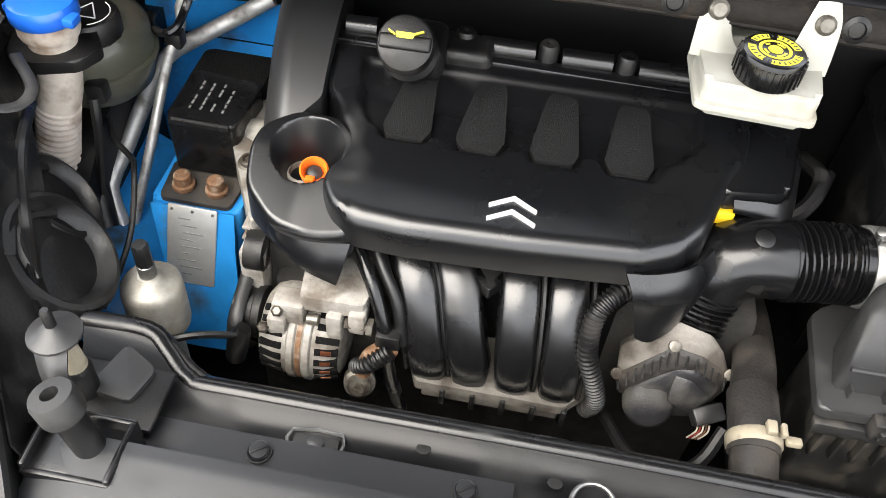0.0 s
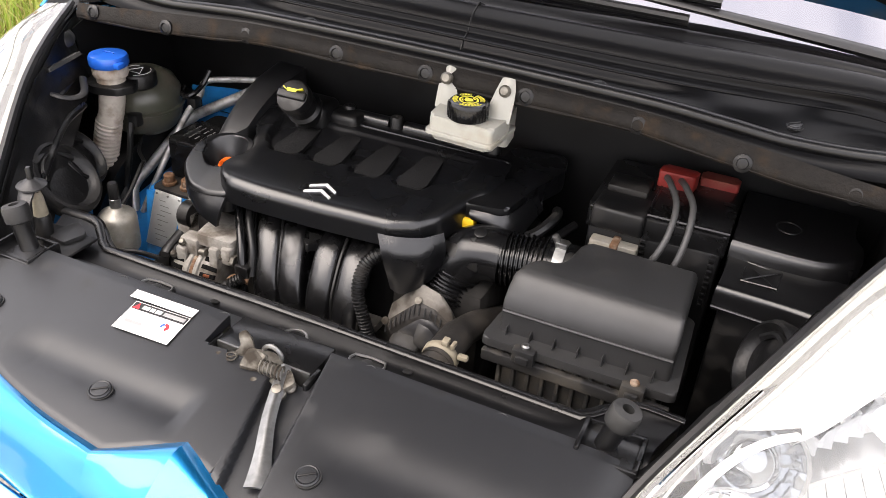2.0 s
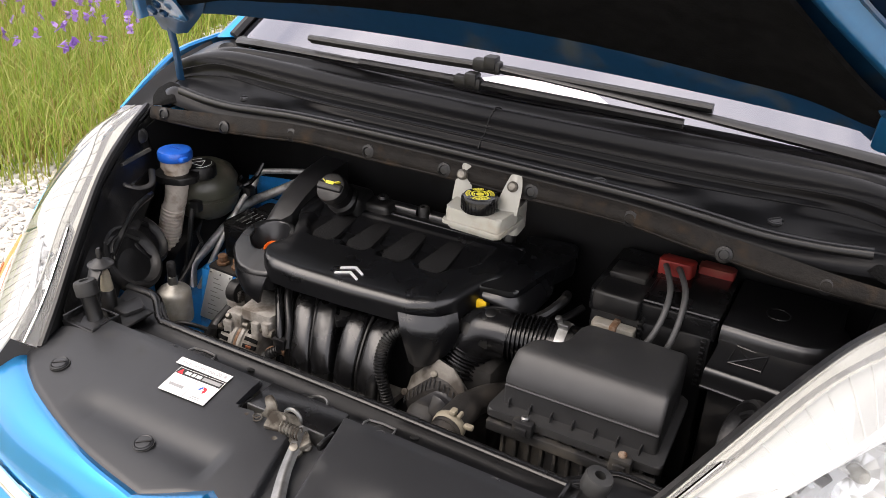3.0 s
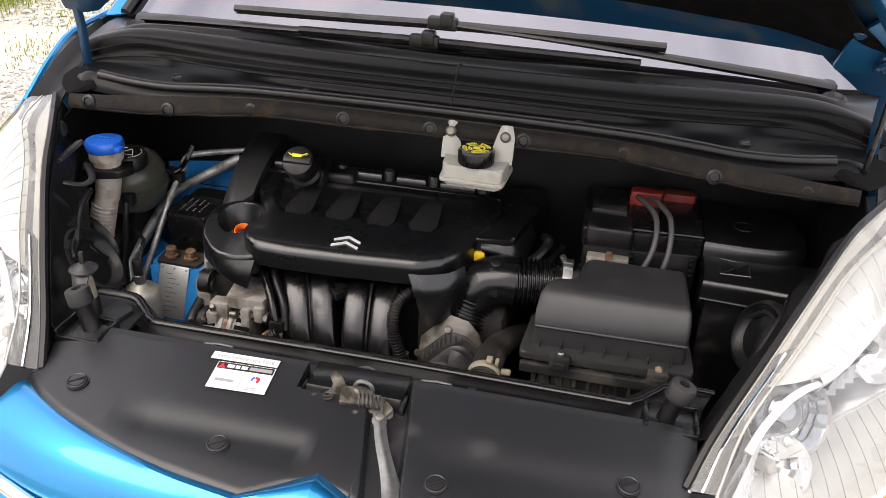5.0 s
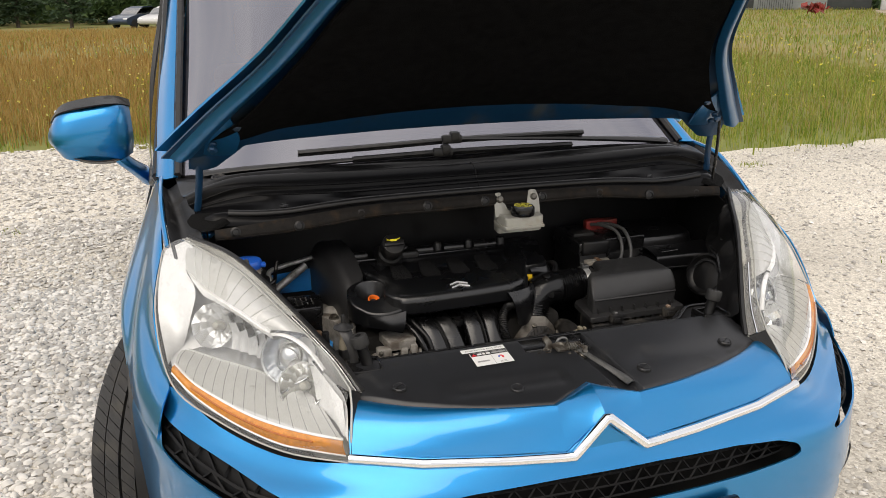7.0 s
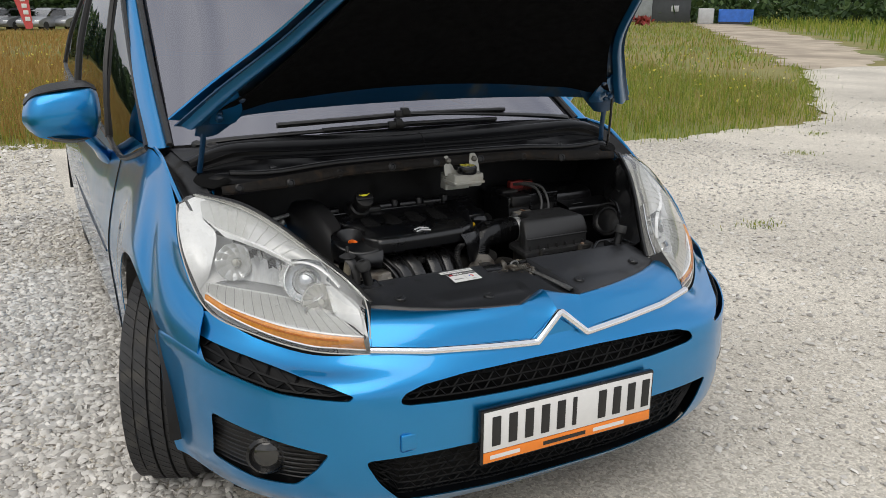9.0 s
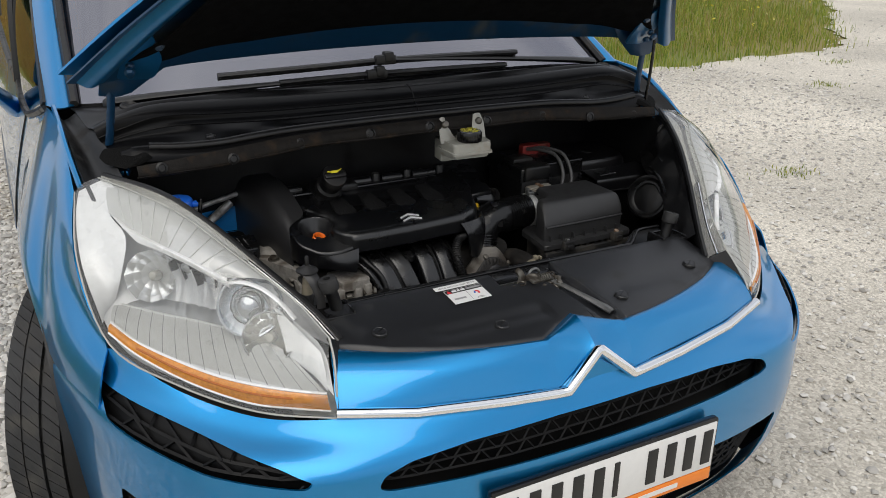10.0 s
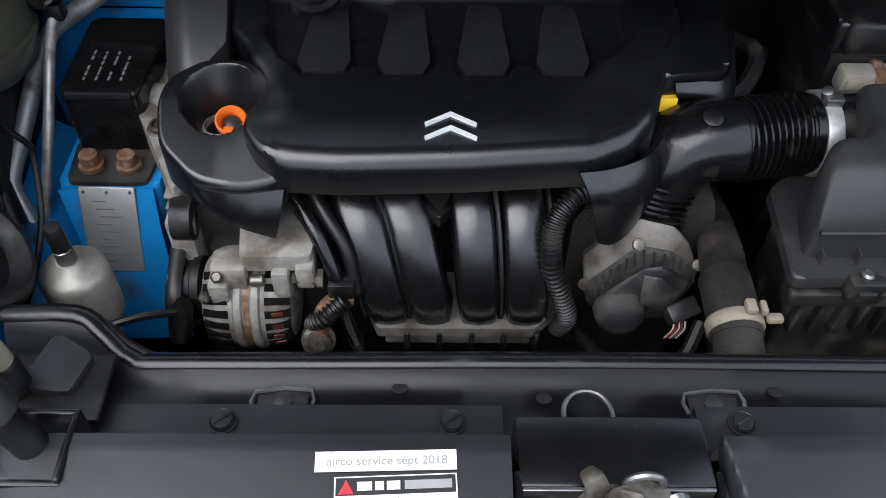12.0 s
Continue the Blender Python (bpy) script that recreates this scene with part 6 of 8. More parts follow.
cov = part("engine_cover", dome(COVER, (-.09, .745), cover_height, floor=.702), cover_black, engine, "satin black plastic engine cover with a chevron badge", smooth=50)
for pad in PADS:
    part("cover_pad", prism(rounded(pad, .004), .735, lambda x, y: top_z(x, y) - .005, .0030, None, 2), pad_black, cov, "grained black pad")
# lip along the front, legs, wing
part("cover_leg", patch([[(-.372, .640, .704), (-.340, .605, .704), (-.305, .594, .706), (-.264, .594, .712)],
                         [(-.369, .634, .692), (-.336, .600, .693), (-.303, .587, .692), (-.268, .585, .694)],
                         [(-.365, .629, .682), (-.334, .600, .684), (-.304, .585, .682), (-.272, .582, .678)],
                         [(-.360, .626, .674), (-.332, .601, .677), (-.306, .586, .673), (-.276, .582, .664)]], 5, 4, .006), cover_black, cov, smooth=60)
part("cover_leg", patch([[(-.002, .608, .722), (.027, .613, .722), (.059, .629, .722), (.079, .656, .724)],
                         [(.010, .598, .700), (.034, .602, .700), (.066, .619, .700), (.086, .650, .702)],
                         [(.019, .599, .670), (.038, .602, .666), (.066, .619, .668), (.084, .650, .676)],
                         [(.026, .603, .640), (.042, .605, .634), (.062, .621, .644), (.079, .650, .660)]], 5, 4, .006), cover_black, cov, smooth=60)
wing = part("cover_wing", prism(rounded([(.085, .712), (.142, .720), (.154, .726), (.170, .806), (.194, .880), (.186, .93), (.09, .92)], .01), .722, lambda x, y: .751 + (y - .72) * .05, .006), cover_black, cov)
part("cover_wing_drop", patch([[(.100, .712, .741), (.125, .716, .741), (.154, .727, .741), (.172, .806, .745)], [(.101, .707, .736), (.127, .710, .732), (.162, .722, .722), (.180, .805, .732)], [(.104, .709, .730), (.130, .712, .724), (.166, .724, .700), (.185, .808, .720)]], 5, 4, .003), cover_black, cov)
part("cover_rail", block((-.345, .838, .748), (.112, .858, .771), .005), cover_black, cov)
for x0, x1 in ((-.335, -.30), (-.182, -.120), (-.090, -.034), (-.005, .06)):
    part("rail_bar", tube([(x0, .864, .772), (x1, .866, .772)], .0120, 10, 1), cover_black, cov)
for x in (-.199, -.106, -.019, .075):
    part("rail_boss", lathe([(.0115, .755), (.0115, .786), (.009, .790), (.004, .790), (.0035, .784), (0, .784)], 18, (x, .862, 0)), dull_black, cov)
# badge: two chevrons
for dy in (0, -.0165):
    bmz = lambda x, y: top_z(x, y) + .0025
    pts = [(-.117, .6540 + dy), (-.0935, .6405 + dy), (-.0942, .6365 + dy), (-.117, .6490 + dy), (-.1398, .6365 + dy), (-.1405, .6405 + dy)]
    part("badge", prism(pts, .735, bmz, .0006, None, 1), logo_white, cov, "silver chevron badge")
# timing end, dipstick bowl
TIMING = rounded([(-.440, .965), (-.389, .668), (-.376, .700), (-.334, .748), (-.342, .88), (-.352, .97)], .006, 4)


def timing_height(x, y, d):
    left = x - (-.389 - .051 * (y - .668) / .297)
    z = .795 - .066 * max(0, (.90 - y) / .20) ** 2
    return z - roll(left, .034, .07)


part("timing_cover", dome(TIMING, (-.375, .83), timing_height, n_ring=26, floor=.60), timing_grey, engine, "rounded black timing belt cover", smooth=50)
BOWL = rounded([(-.390, .678), (-.384, .704), (-.350, .727), (-.306, .724), (-.284, .700), (-.282, .662), (-.270, .640), (-.266, .600), (-.305, .594), (-.350, .604), (-.384, .636)], .014, 5)


def bowl_height(x, y, d):
    z = .743 + (.40 if y < .68 else .26) * (y - .68) + .08 * max(0, x + .33) - roll(d, .005, .006)
    r = math.hypot(x + .331, (y - .682) * 1.02)
    if r < .0375:
        u = min(1, (.0375 - r) / .016)
        z = min(z, (z - .001) * (1 - u) + .702 * u)
    return z


part("dipstick_bowl", dome(BOWL, (-.330, .682), bowl_height, n_ring=60, floor=.680), cover_black, engine, "dark collar round the dipstick", smooth=40)
part("dipstick_tube", lathe([(.0185, .690), (.0185, .706), (.015, .708), (.013, .700), (0, .700)], 24, (-.338, .684, 0)), cast_alu, engine)
dip = part("dipstick", lathe([(.011, -.008), (.0135, 0), (.0150, .008), (.0152, .016), (.0135, .0175), (.0105, .014), (.0095, .004), (0, .003)], 28, (-.325, .681, .707), (.10, -.42, .9)), orange_pl, engine, "orange dipstick ring")
part("dipstick_plug", lathe([(.0085, .004), (.0085, .008), (.006, .010), (0, .010)], 16, (-.325, .681, .707), (.10, -.42, .9)), bracket_grey, dip)
part("dipstick_grip", block((-.005, -.004, 0), (.005, .004, .012), .002, pose(-.325, .664, .708)), orange_pl, dip)
# oil filler
way = (.03, -.72, .69)
hub = Vector((-.250, .772, .820))
part("oil_filler_neck", merge(lathe([(.030, -.055), (.031, -.035), (.0255, -.030), (.0255, -.010), (.028, -.008), (.028, -.001)], 28, hub, way), block((-.282, .800, .752), (-.215, .865, .800), .014, None, 3), block((-.23, .825, .752), (-.165, .87, .785), .01, None, 3)), dull_black, engine)
cap = part("oil_cap", lathe([(.0285, -.004), (.0295, -.001), (.0295, .010), (.0275, .015), (.025, .016), (.0, .016)], 32, hub, way), dull_black, engine, "ribbed black oil cap with a yellow can symbol")
om = Matrix.Translation(hub) @ Vector(way).to_track_quat("Z", "Y").to_matrix().to_4x4()
part("cap_grip", block((-.0262, -.0075, .014), (.0262, .0075, .0215), .003, om, 3), dull_black, cap)
part("can_symbol", merge(prism([(-.0085, .0035), (.0075, .0035), (.010, .0095), (-.010, .0095)], .0160, .0224, 0, om), prism([(.009, .0075), (.018, .0115), (.0175, .0128), (.009, .0095)], .0160, .0224, 0, om), prism([(-.010, .007), (-.017, .011), (-.0175, .0095), (-.010, .005)], .0160, .0224, 0, om)), cap_yellow, cap)
# intake manifold
RUNNERS = ((-.217, -.176), (-.170, -.132), (-.098, -.085), (-.047, -.038))
def band(path, half, deep):
    """A flat moulded band with rounded shoulders along a path that runs down the engine's front."""
    rows = []
    for k, p in enumerate(path):
        a, b = Vector(path[max(0, k - 1)]), Vector(path[min(len(path) - 1, k + 1)])
        way = (b - a).normalized()
        side = (Vector((1, 0, 0)) - way * way.x).normalized()
        n = side.cross(way).normalized()
        if n.y > 0:
            n = -n
        rows.append([tuple(Vector(p) + side * half[k] * u + n * deep * v) for u, v in ((-1, -1), (-.97, -.45), (-.82, -.10), (-.4, .0), (.0, .03), (.4, .0), (.82, -.10), (.97, -.45), (1, -1))])
    return patch(rows, 3, 5)


for xt, xb in RUNNERS:
    part("intake_runner", band([(xt, .676, .668), (xt + (xb - xt) * .1, .640, .676), (xt + (xb - xt) * .42, .602, .655), (xt + (xb - xt) * .78, .568, .606), (xb, .557, .570), (xb + .001, .566, .538)], [.0205, .0215, .0222, .0222, .0212, .018], .030), runner_black, engine, "curved black intake runner", smooth=60)
for xt, xb in ((-.246, -.200), (-.192, -.154), (-.073, -.062), (-.021, -.014)):
    part("manifold_ridge", tube([(xt, .640, .672), (xt + (xb - xt) * .42, .608, .650), (xt + (xb - xt) * .8, .576, .604), (xb, .568, .556)], .0030, 6, 5), dull_black, engine)
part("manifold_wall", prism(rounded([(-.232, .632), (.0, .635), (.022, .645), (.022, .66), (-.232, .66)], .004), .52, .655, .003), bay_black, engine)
part("manifold_base", merge(prism(rounded([(-.187, .556), (-.028, .556), (-.003, .580), (.0, .63), (-.215, .63), (-.208, .608)], .004), .538, .552, .004), block((-.180, .560, .520), (-.03, .568, .540), .002)), cast_dark, engine, "dusty manifold flange")
for k in range(5):
    part("flange_lug", block((-.160 + k * .033, .553, .518), (-.154 + k * .033, .564, .545), .002), dull_black, engine)
vee = part("manifold_bridge", prism(rounded([(-.156, .640), (-.104, .642), (-.114, .618), (-.126, .604), (-.138, .616)], .003), .650, .664, .003), runner_black, engine)
part("vee_slot", prism([(-.142, .638), (-.112, .639), (-.126, .612)], .664, .6648, 0), ink_black, vee)
# alternator with its slotted ends
AC = Vector((-.312, .592, .560))
alt = part("alternator", lathe([(.02, -.047), (.038, -.046), (.046, -.040), (.0505, -.028), (.052, -.006), (.052, .006), (.0505, .028), (.046, .038), (.038, .043), (.02, .045)], 36, AC, (1, 0, 0)), cast_alu, engine, "dusty slotted aluminium alternator")
for side in (-1, 1):
    for k in range(9):
        a = radians(16 + k * 15)
        m = Matrix.Translation(AC + Vector((side * .030, -.0490 * math.sin(a), .0490 * math.cos(a)))) @ Matrix.Rotation(a, 4, "X") @ Matrix.Rotation(side * radians(13), 4, "Y")
        part("vent_slot", block((-.0125, -.0036, -.006), (.0125, .0036, .0020), .0004, m), foam, alt)
        if side > 0 and 2 < k < 7:
            part("winding", block((-.006, -.0024, 0), (.005, .0024, .0026), .0004, m), copper, alt)
part("alternator_seam", lathe([(.0524, -.003), (.0532, -.002), (.0532, .002), (.0524, .003)], 36, AC, (1, 0, 0)), rust, alt)
for x0 in (-.0085, .0085):
    part("casing_rib", lathe([(.052, x0 - .005), (.0545, x0 - .003), (.0545, x0 + .003), (.052, x0 + .005)], 36, AC, (1, 0, 0)), cast_alu, alt)
part("pulley", merge(lathe([(.030, 0), (.030, .012), (.026, .014), (.026, .02), (.030, .022), (.030, .03)], 28, (-.395, .600, .565), (1, 0, 0)), lathe([(.022, 0), (.022, .02), (0, .02)], 20, (-.388, .632, .630), (1, 0, 0))), dull_black, engine)
part("drive_belt", tube([(-.388, .66, .622), (-.388, .62, .602), (-.388, .568, .58), (-.388, .565, .54), (-.388, .60, .50)], .008, 6, 4, flat=.4), rubber, engine)
# bracket over the alternator: top plate, two arms and bolts
part("alternator_bracket", prism(rounded([(-.312, .568), (-.247, .570), (-.244, .588), (-.252, .645), (-.322, .645)], .004), .626, .646, .004, None, 2), cast_alu, engine, "pale dusty alternator bracket")
for lo, hi in (((-.342, .562, .604), (-.308, .590, .634)), ((-.346, .554, .584), (-.326, .584, .618)), ((-.285, .560, .570), (-.268, .600, .630)), ((-.262, .562, .606), (-.244, .590, .636))):
    part("bracket_arm", block(lo, hi, .004), cast_alu, engine)
part("clamp_bolt", lathe([(.010, 0), (.010, .006), (.006, .007), (.006, .03)], 6, (-.236, .568, .616), (-1, 0, 0)), grease, engine)
part("pivot_bolt", lathe([(.006, 0), (.006, .012), (0, .012)], 12, (-.305, .566, .614), (1, 0, .1)), grease, engine)
for x, y, z in ((-.335, .562, .624), (-.350, .556, .600)):
    part("bolt", lathe([(.0065, 0), (.0065, .005), (.004, .008), (0, .008)], 6, (x, y, z), (.1, -.6, .8)), grease, engine)
part("terminal", merge(lathe([(.017, 0), (.017, .010), (.013, .012), (.011, .018), (0, .018)], 20, (-.246, .548, .548), (.2, -.85, .5)), lathe([(.006, .015), (.006, .024), (0, .024)], 6, (-.246, .548, .548), (.2, -.85, .5))), grease, alt)
part("terminal_lead", tube([(-.243, .545, .560), (-.236, .552, .585), (-.224, .560, .592), (-.212, .566, .590)], [.008, .010, .0095, .009], 12, 5), rust, alt)
part("alternator_lead", tube([(-.378, .548, .588), (-.41, .535, .596), (-.44, .525, .592), (-.47, .53, .56)], .0042, 8, 5), dull_black, engine)
part("lead_plug", tube([(-.372, .556, .592), (-.378, .552, .575), (-.384, .55, .545)], [.008, .012, .011], 14, 4), dull_black, engine)
part("mount_bracket", merge(prism(rounded([(-.456, .835), (-.425, .845), (-.392, .75), (-.372, .665), (-.386, .640), (-.424, .715), (-.456, .775)], .008), .585, .662, .006, None, 3), block((-.395, .615, .50), (-.368, .69, .64), .006)), cast_alu, engine, "ribbed grey engine bracket")
for k in range(6):
    part("bracket_rib", block((-.402, .632 + k * .004, .575 + k * .012), (-.372, .650 + k * .004, .580 + k * .012), .002), cast_alu, engine)
part("bracket_bolt", lathe([(.013, 0), (.013, .003), (.009, .004), (.009, .010), (.006, .011), (.005, .008), (0, .008)], 18, (-.416, .728, .661), (0, -.2, 1)), grease, engine)
# throttle body
def hull(pts, bevel=.003):
    """A cast body: the tight skin round a few corners, its edges rounded."""
    bm = bmesh.new()
    for p in pts:
        bm.verts.new(p)
    bmesh.ops.convex_hull(bm, input=bm.verts)
    bmesh.ops.dissolve_limit(bm, angle_limit=radians(4), verts=bm.verts, edges=bm.edges)
    bmesh.ops.bevel(bm, geom=list(bm.edges), offset=bevel, segments=2, profile=.5, affect="EDGES", clamp_overlap=True)
    return bm


TB_TOP = [(.021, .614, .600), (.066, .621, .650), (.105, .612, .647), (.123, .612, .624)]
TB_RIM = [(.022, .594, .578), (.071, .606, .626), (.101, .600, .625), (.134, .600, .602)]
TB_FACE = [(.034, .582, .556), (.078, .594, .606), (.100, .590, .606), (.130, .590, .584), (.112, .580, .540), (.062, .578, .532)]
tb = part("throttle_body", hull(TB_TOP + TB_RIM + [(.03, .66, .56), (.12, .66, .56), (.04, .63, .53), (.12, .63, .54)], .004), cast_dark, engine, "dirty grey throttle body with a dark cover")
part("cover_flange", hull(TB_RIM + [tuple(Vector(p) + Vector((0, -.005, -.005))) for p in TB_RIM] + [(.030, .590, .550), (.066, .586, .532), (.116, .588, .540), (.134, .594, .575)], .0012), hose_dusty, tb)
tc = part("throttle_cover", hull([tuple(Vector(p) + Vector((0, .012, .004))) for p in TB_FACE] + TB_FACE, .004), throttle_dark, tb, "dark ribbed plastic cover")
part("cover_step", hull([(.078, .590, .600), (.098, .586, .600), (.122, .584, .578), (.106, .574, .552), (.076, .574, .572), (.084, .596, .570)], .003), throttle_dark, tc)
part("motor_bulge", lathe([(.027, -.012), (.027, .004), (.022, .010), (.010, .013), (0, .013)], 28, (.062, .582, .552), (-.1, -.72, .55)), throttle_dark, tc)
for a, b, n in ((TB_RIM[0], TB_RIM[1], 7), (TB_RIM[1], TB_RIM[2], 3), (TB_RIM[2], TB_RIM[3], 4)):
    for k in range(n):
        p = Vector(a).lerp(Vector(b), (k + .5) / n)
        part("cover_rib", tube([p + Vector((0, -.005, -.002)), p + Vector((.001, -.012, -.016))], .0011, 5, 1), bracket_grey, tc)
for p in (TB_RIM[0], TB_RIM[1], TB_RIM[3]):
    part("screw", lathe([(.0062, -.004), (.0062, .004), (.003, .005), (0, .005)], 10, p, (0, -.6, .7)), grease, tb)
part("throttle_plug", block((-.017, -.010, -.010), (.017, .010, .010), .003, pose(.124, .578, .556, 30, -8, 22)), bracket_grey, tb)
for k in range(5):
    part("plug_wire", tube([(.117 + k * .003, .570, .548), (.116 + k * .003, .564, .542), (.110 + k * .003, .563, .528)], .0010, 5, 3), (neck_white, red_pl, neck_white, rust, neck_white)[k], tb)
# corrugated conduits and hoses on the engine
def ribbed(path, r, pitch, depth, seg=14):
    """A corrugated hose: even rings along a smooth path."""
    pts = spline(path, 160)
    dist, rs, out, run = 0.0, [], [], 0.0
    step = pitch / 4
    keep = [pts[0]]
    for a, b in zip(pts, pts[1:]):
        dist += (b - a).length
        if dist >= step:
            keep.append(b)
            dist = 0.0
    return tube(keep, [r + depth * (0.0, 1.0, 1.0, 0.0)[i % 4] for i in range(len(keep))], seg, 1)


part("conduit", ribbed([(.020, .630, .680), (-.002, .612, .682), (-.018, .594, .665), (-.018, .576, .630), (-.004, .570, .59), (.006, .572, .55), (.0, .58, .52)], .0085, .0046, .0022), dull_black, engine, "grey-black corrugated conduit")
part("conduit", ribbed([(-.215, .555, .60), (-.235, .545, .585), (-.25, .555, .56), (-.245, .57, .53)], .008, .0046, .002), dull_black, engine)
part("breather_pipe", tube([(-.275, .640, .685), (-.262, .618, .672), (-.240, .590, .650), (-.222, .565, .610), (-.215, .556, .56), (-.20, .55, .50)], .0075, 10, 5), hose_black, engine, "thin glossy black pipe")
part("breather_pipe", tube([(-.255, .640, .685), (-.238, .612, .668), (-.215, .585, .640), (-.205, .565, .60)], .0065, 10, 5), dull_black, engine)
part("pipe_clip", block((-.232, .556, .598), (-.206, .576, .618), .003), dull_black, engine)
part("loom", tube([(.02, .60, .50), (.05, .53, .525), (.09, .515, .53), (.12, .53, .54), (.14, .56, .56)], .007, 8, 5), rubber, engine, "taped black wiring loom")
part("loom", tube([(.11, .73, .70), (.15, .745, .685), (.19, .76, .70), (.21, .80, .715), (.20, .85, .70)], .009, 8, 5), rubber, engine)
part("loom", tube([(.12, .745, .675), (.17, .76, .66), (.21, .79, .68), (.235, .84, .69)], .007, 8, 5), rubber, engine)
part("loom", ribbed([(.10, .76, .685), (.14, .78, .70), (.17, .80, .715), (.165, .84, .71)], .010, .005, .002), dull_black, engine)
part("connector", merge(block((.076, .708, .708), (.108, .726, .726), .003), block((.066, .705, .706), (.080, .722, .720), .002)), yellow_pl, engine, "yellow connector")
part("foil_joint", block((.095, .71, .655), (.125, .74, .685), .008), can_alu, engine)

# ---- intake hose ----
hose = thing("intake_hose", (.17, .68, .60), "black corrugated intake hose with a steel clamp", "hose")
part("bellows", ribbed([(.238, .700, .690), (.205, .697, .690), (.165, .690, .689)], .0365, .0066, .0060, 32), hose_black, hose)
part("elbow", tube([(.170, .691, .689), (.146, .690, .690), (.122, .688, .684), (.105, .682, .668), (.098, .676, .648)], [.0415, .0425, .0430, .0420, .0400], 28, 7), hose_black, hose, "smooth shiny elbow")
part("bellows", ribbed([(.099, .677, .652), (.094, .668, .632), (.088, .655, .608)], .0350, .0066, .006, 30), hose_black, hose)
part("sleeve", tube([(.232, .699, .690), (.275, .703, .691), (.305, .705, .692)], .0405, 28, 3), hose_black, hose)
part("clamp", lathe([(.0425, -.008), (.0435, -.006), (.0435, .006), (.0425, .008)], 32, (.252, .701, .690), (1, .07, 0)), bright_alu, hose, "bright steel hose clamp")
part("clamp_screw", merge(block((.243, .690, .731), (.261, .706, .741), .002), lathe([(.0055, 0), (.0055, .012), (.003, .013), (0, .013)], 10, (.245, .698, .738), (-.3, -.3, .9))), zinc, hose)
part("mould_mark", lathe([(.010, 0), (.008, .0012), (0, .0015)], 20, (.133, .676, .7305), (.0, -.35, .93)), dull_black, hose)

# ---- radiator hose ----
rh = thing("radiator_hose", (.15, .55, .58), "dusty black radiator hose with a pale clip", "hose")
part("hose_body", tube([(.185, .76, .54), (.175, .70, .57), (.160, .62, .605), (.150, .56, .617), (.148, .50, .612), (.148, .462, .595)], [.020, .021, .022, .0225, .0225, .0225], 20, 6), hose_dusty, rh)
part("hose_sleeve", tube([(.151, .572, .615), (.149, .53, .616), (.148, .505, .612)], .0248, 20, 4), hose_dusty, rh)
part("hose_clip", lathe([(.0252, -.007), (.0268, -.005), (.0268, .005), (.0252, .007)], 26, (.1485, .517, .614), (0, -1, -.12)), clip_beige, rh, "cream plastic hose clip")
part("clip_tab", merge(block((.174, .512, .622), (.190, .522, .630), .003), block((.150, .510, .640), (.160, .524, .648), .002), block((.164, .510, .638), (.170, .524, .646), .002)), clip_beige, rh)

# ---- air filter box ----
ab = thing("air_filter_box", (.33, .64, .46), "satin black air filter box with a clipped lid", "filter box")
LID = [(.212, .566), (.452, .570), (.446, .722), (.288, .722), (.276, .705), (.272, .662), (.264, .645), (.236, .640), (.222, .62)]
part("lid", dome(rounded(LID, .009, 5), (.345, .650), lambda x, y, d: .742 - .050 * min(1.1, max(0, (.606 - y) / .040)) ** 2 - (roll(d, .007, .007) if y < .60 else roll(d, .011, .014)), n_ring=34, floor=.652), lid_black, ab, "smooth sloping black lid", smooth=50)
part("lid_lip", tube([(.216, .5655, .690), (.33, .567, .690), (.450, .5695, .690)], .0026, 6, 2), lid_black, ab)
part("lid_rim", prism(rounded([(.196, .540), (.466, .546), (.458, .732), (.28, .735), (.24, .68), (.205, .66)], .012), .642, .655, .004), lid_black, ab)
part("box_body", prism(rounded([(.218, .556), (.450, .560), (.442, .725), (.295, .728), (.26, .685), (.226, .665)], .012), .46, .644, .003), dusty_black, ab)
for k in range(7):
    part("lid_rib", block((.225 + k * .034, .557, .652), (.2272 + k * .034, .572, .668), .0008), lid_black, ab)
for k in range(11):
    part("body_rib", block((.222 + k * .0215, .547, .560), (.228 + k * .0215, .560, .640), .002), dusty_black, ab)
part("skirt", block((.20, .536, .618), (.462, .548, .636), .003), dusty_black, ab)
for x in (.262, .412):
    c = part("lid_clip", merge(block((x - .016, .528, .636), (x + .016, .544, .660), .003), block((x - .009, .524, .640), (x + .009, .532, .652), .002)), dusty_black, ab)
    part("clip_screw", lathe([(.0065, .655), (.0065, .663), (.004, .665), (0, .664)], 12, (x, .540, 0)), rust if x > .3 else zinc, c)
part("inlet_neck", tube([(.285, .703, .691), (.325, .700, .690)], .040, 28, 1), lid_black, ab)

# ---- battery ----
bat = thing("battery", (.367, .85, .46), "black battery with a red terminal cover and grey cables", "battery")
part("case", block((.270, .765, .46), (.466, .935, .748), .006), dull_black, bat)
part("cover", prism(rounded([(.266, .762), (.470, .768), (.470, .94), (.266, .94)], .008), .742, .778, .006), steel_black, bat, "glossy black battery cover")
part("fuse_holder", merge(block((.274, .752, .745), (.352, .815, .783), .006, None, 3), block((.278, .82, .77), (.34, .87, .788), .004)), dull_black, bat)
part("cable_shoe", merge(block((.280, .742, .706), (.352, .764, .732), .004), block((.284, .738, .712), (.318, .748, .726), .003)), can_alu, bat, "dull grey cable shoe")
part("shoe_strap", block((.312, .736, .690), (.324, .768, .735), .003), rust, bat)
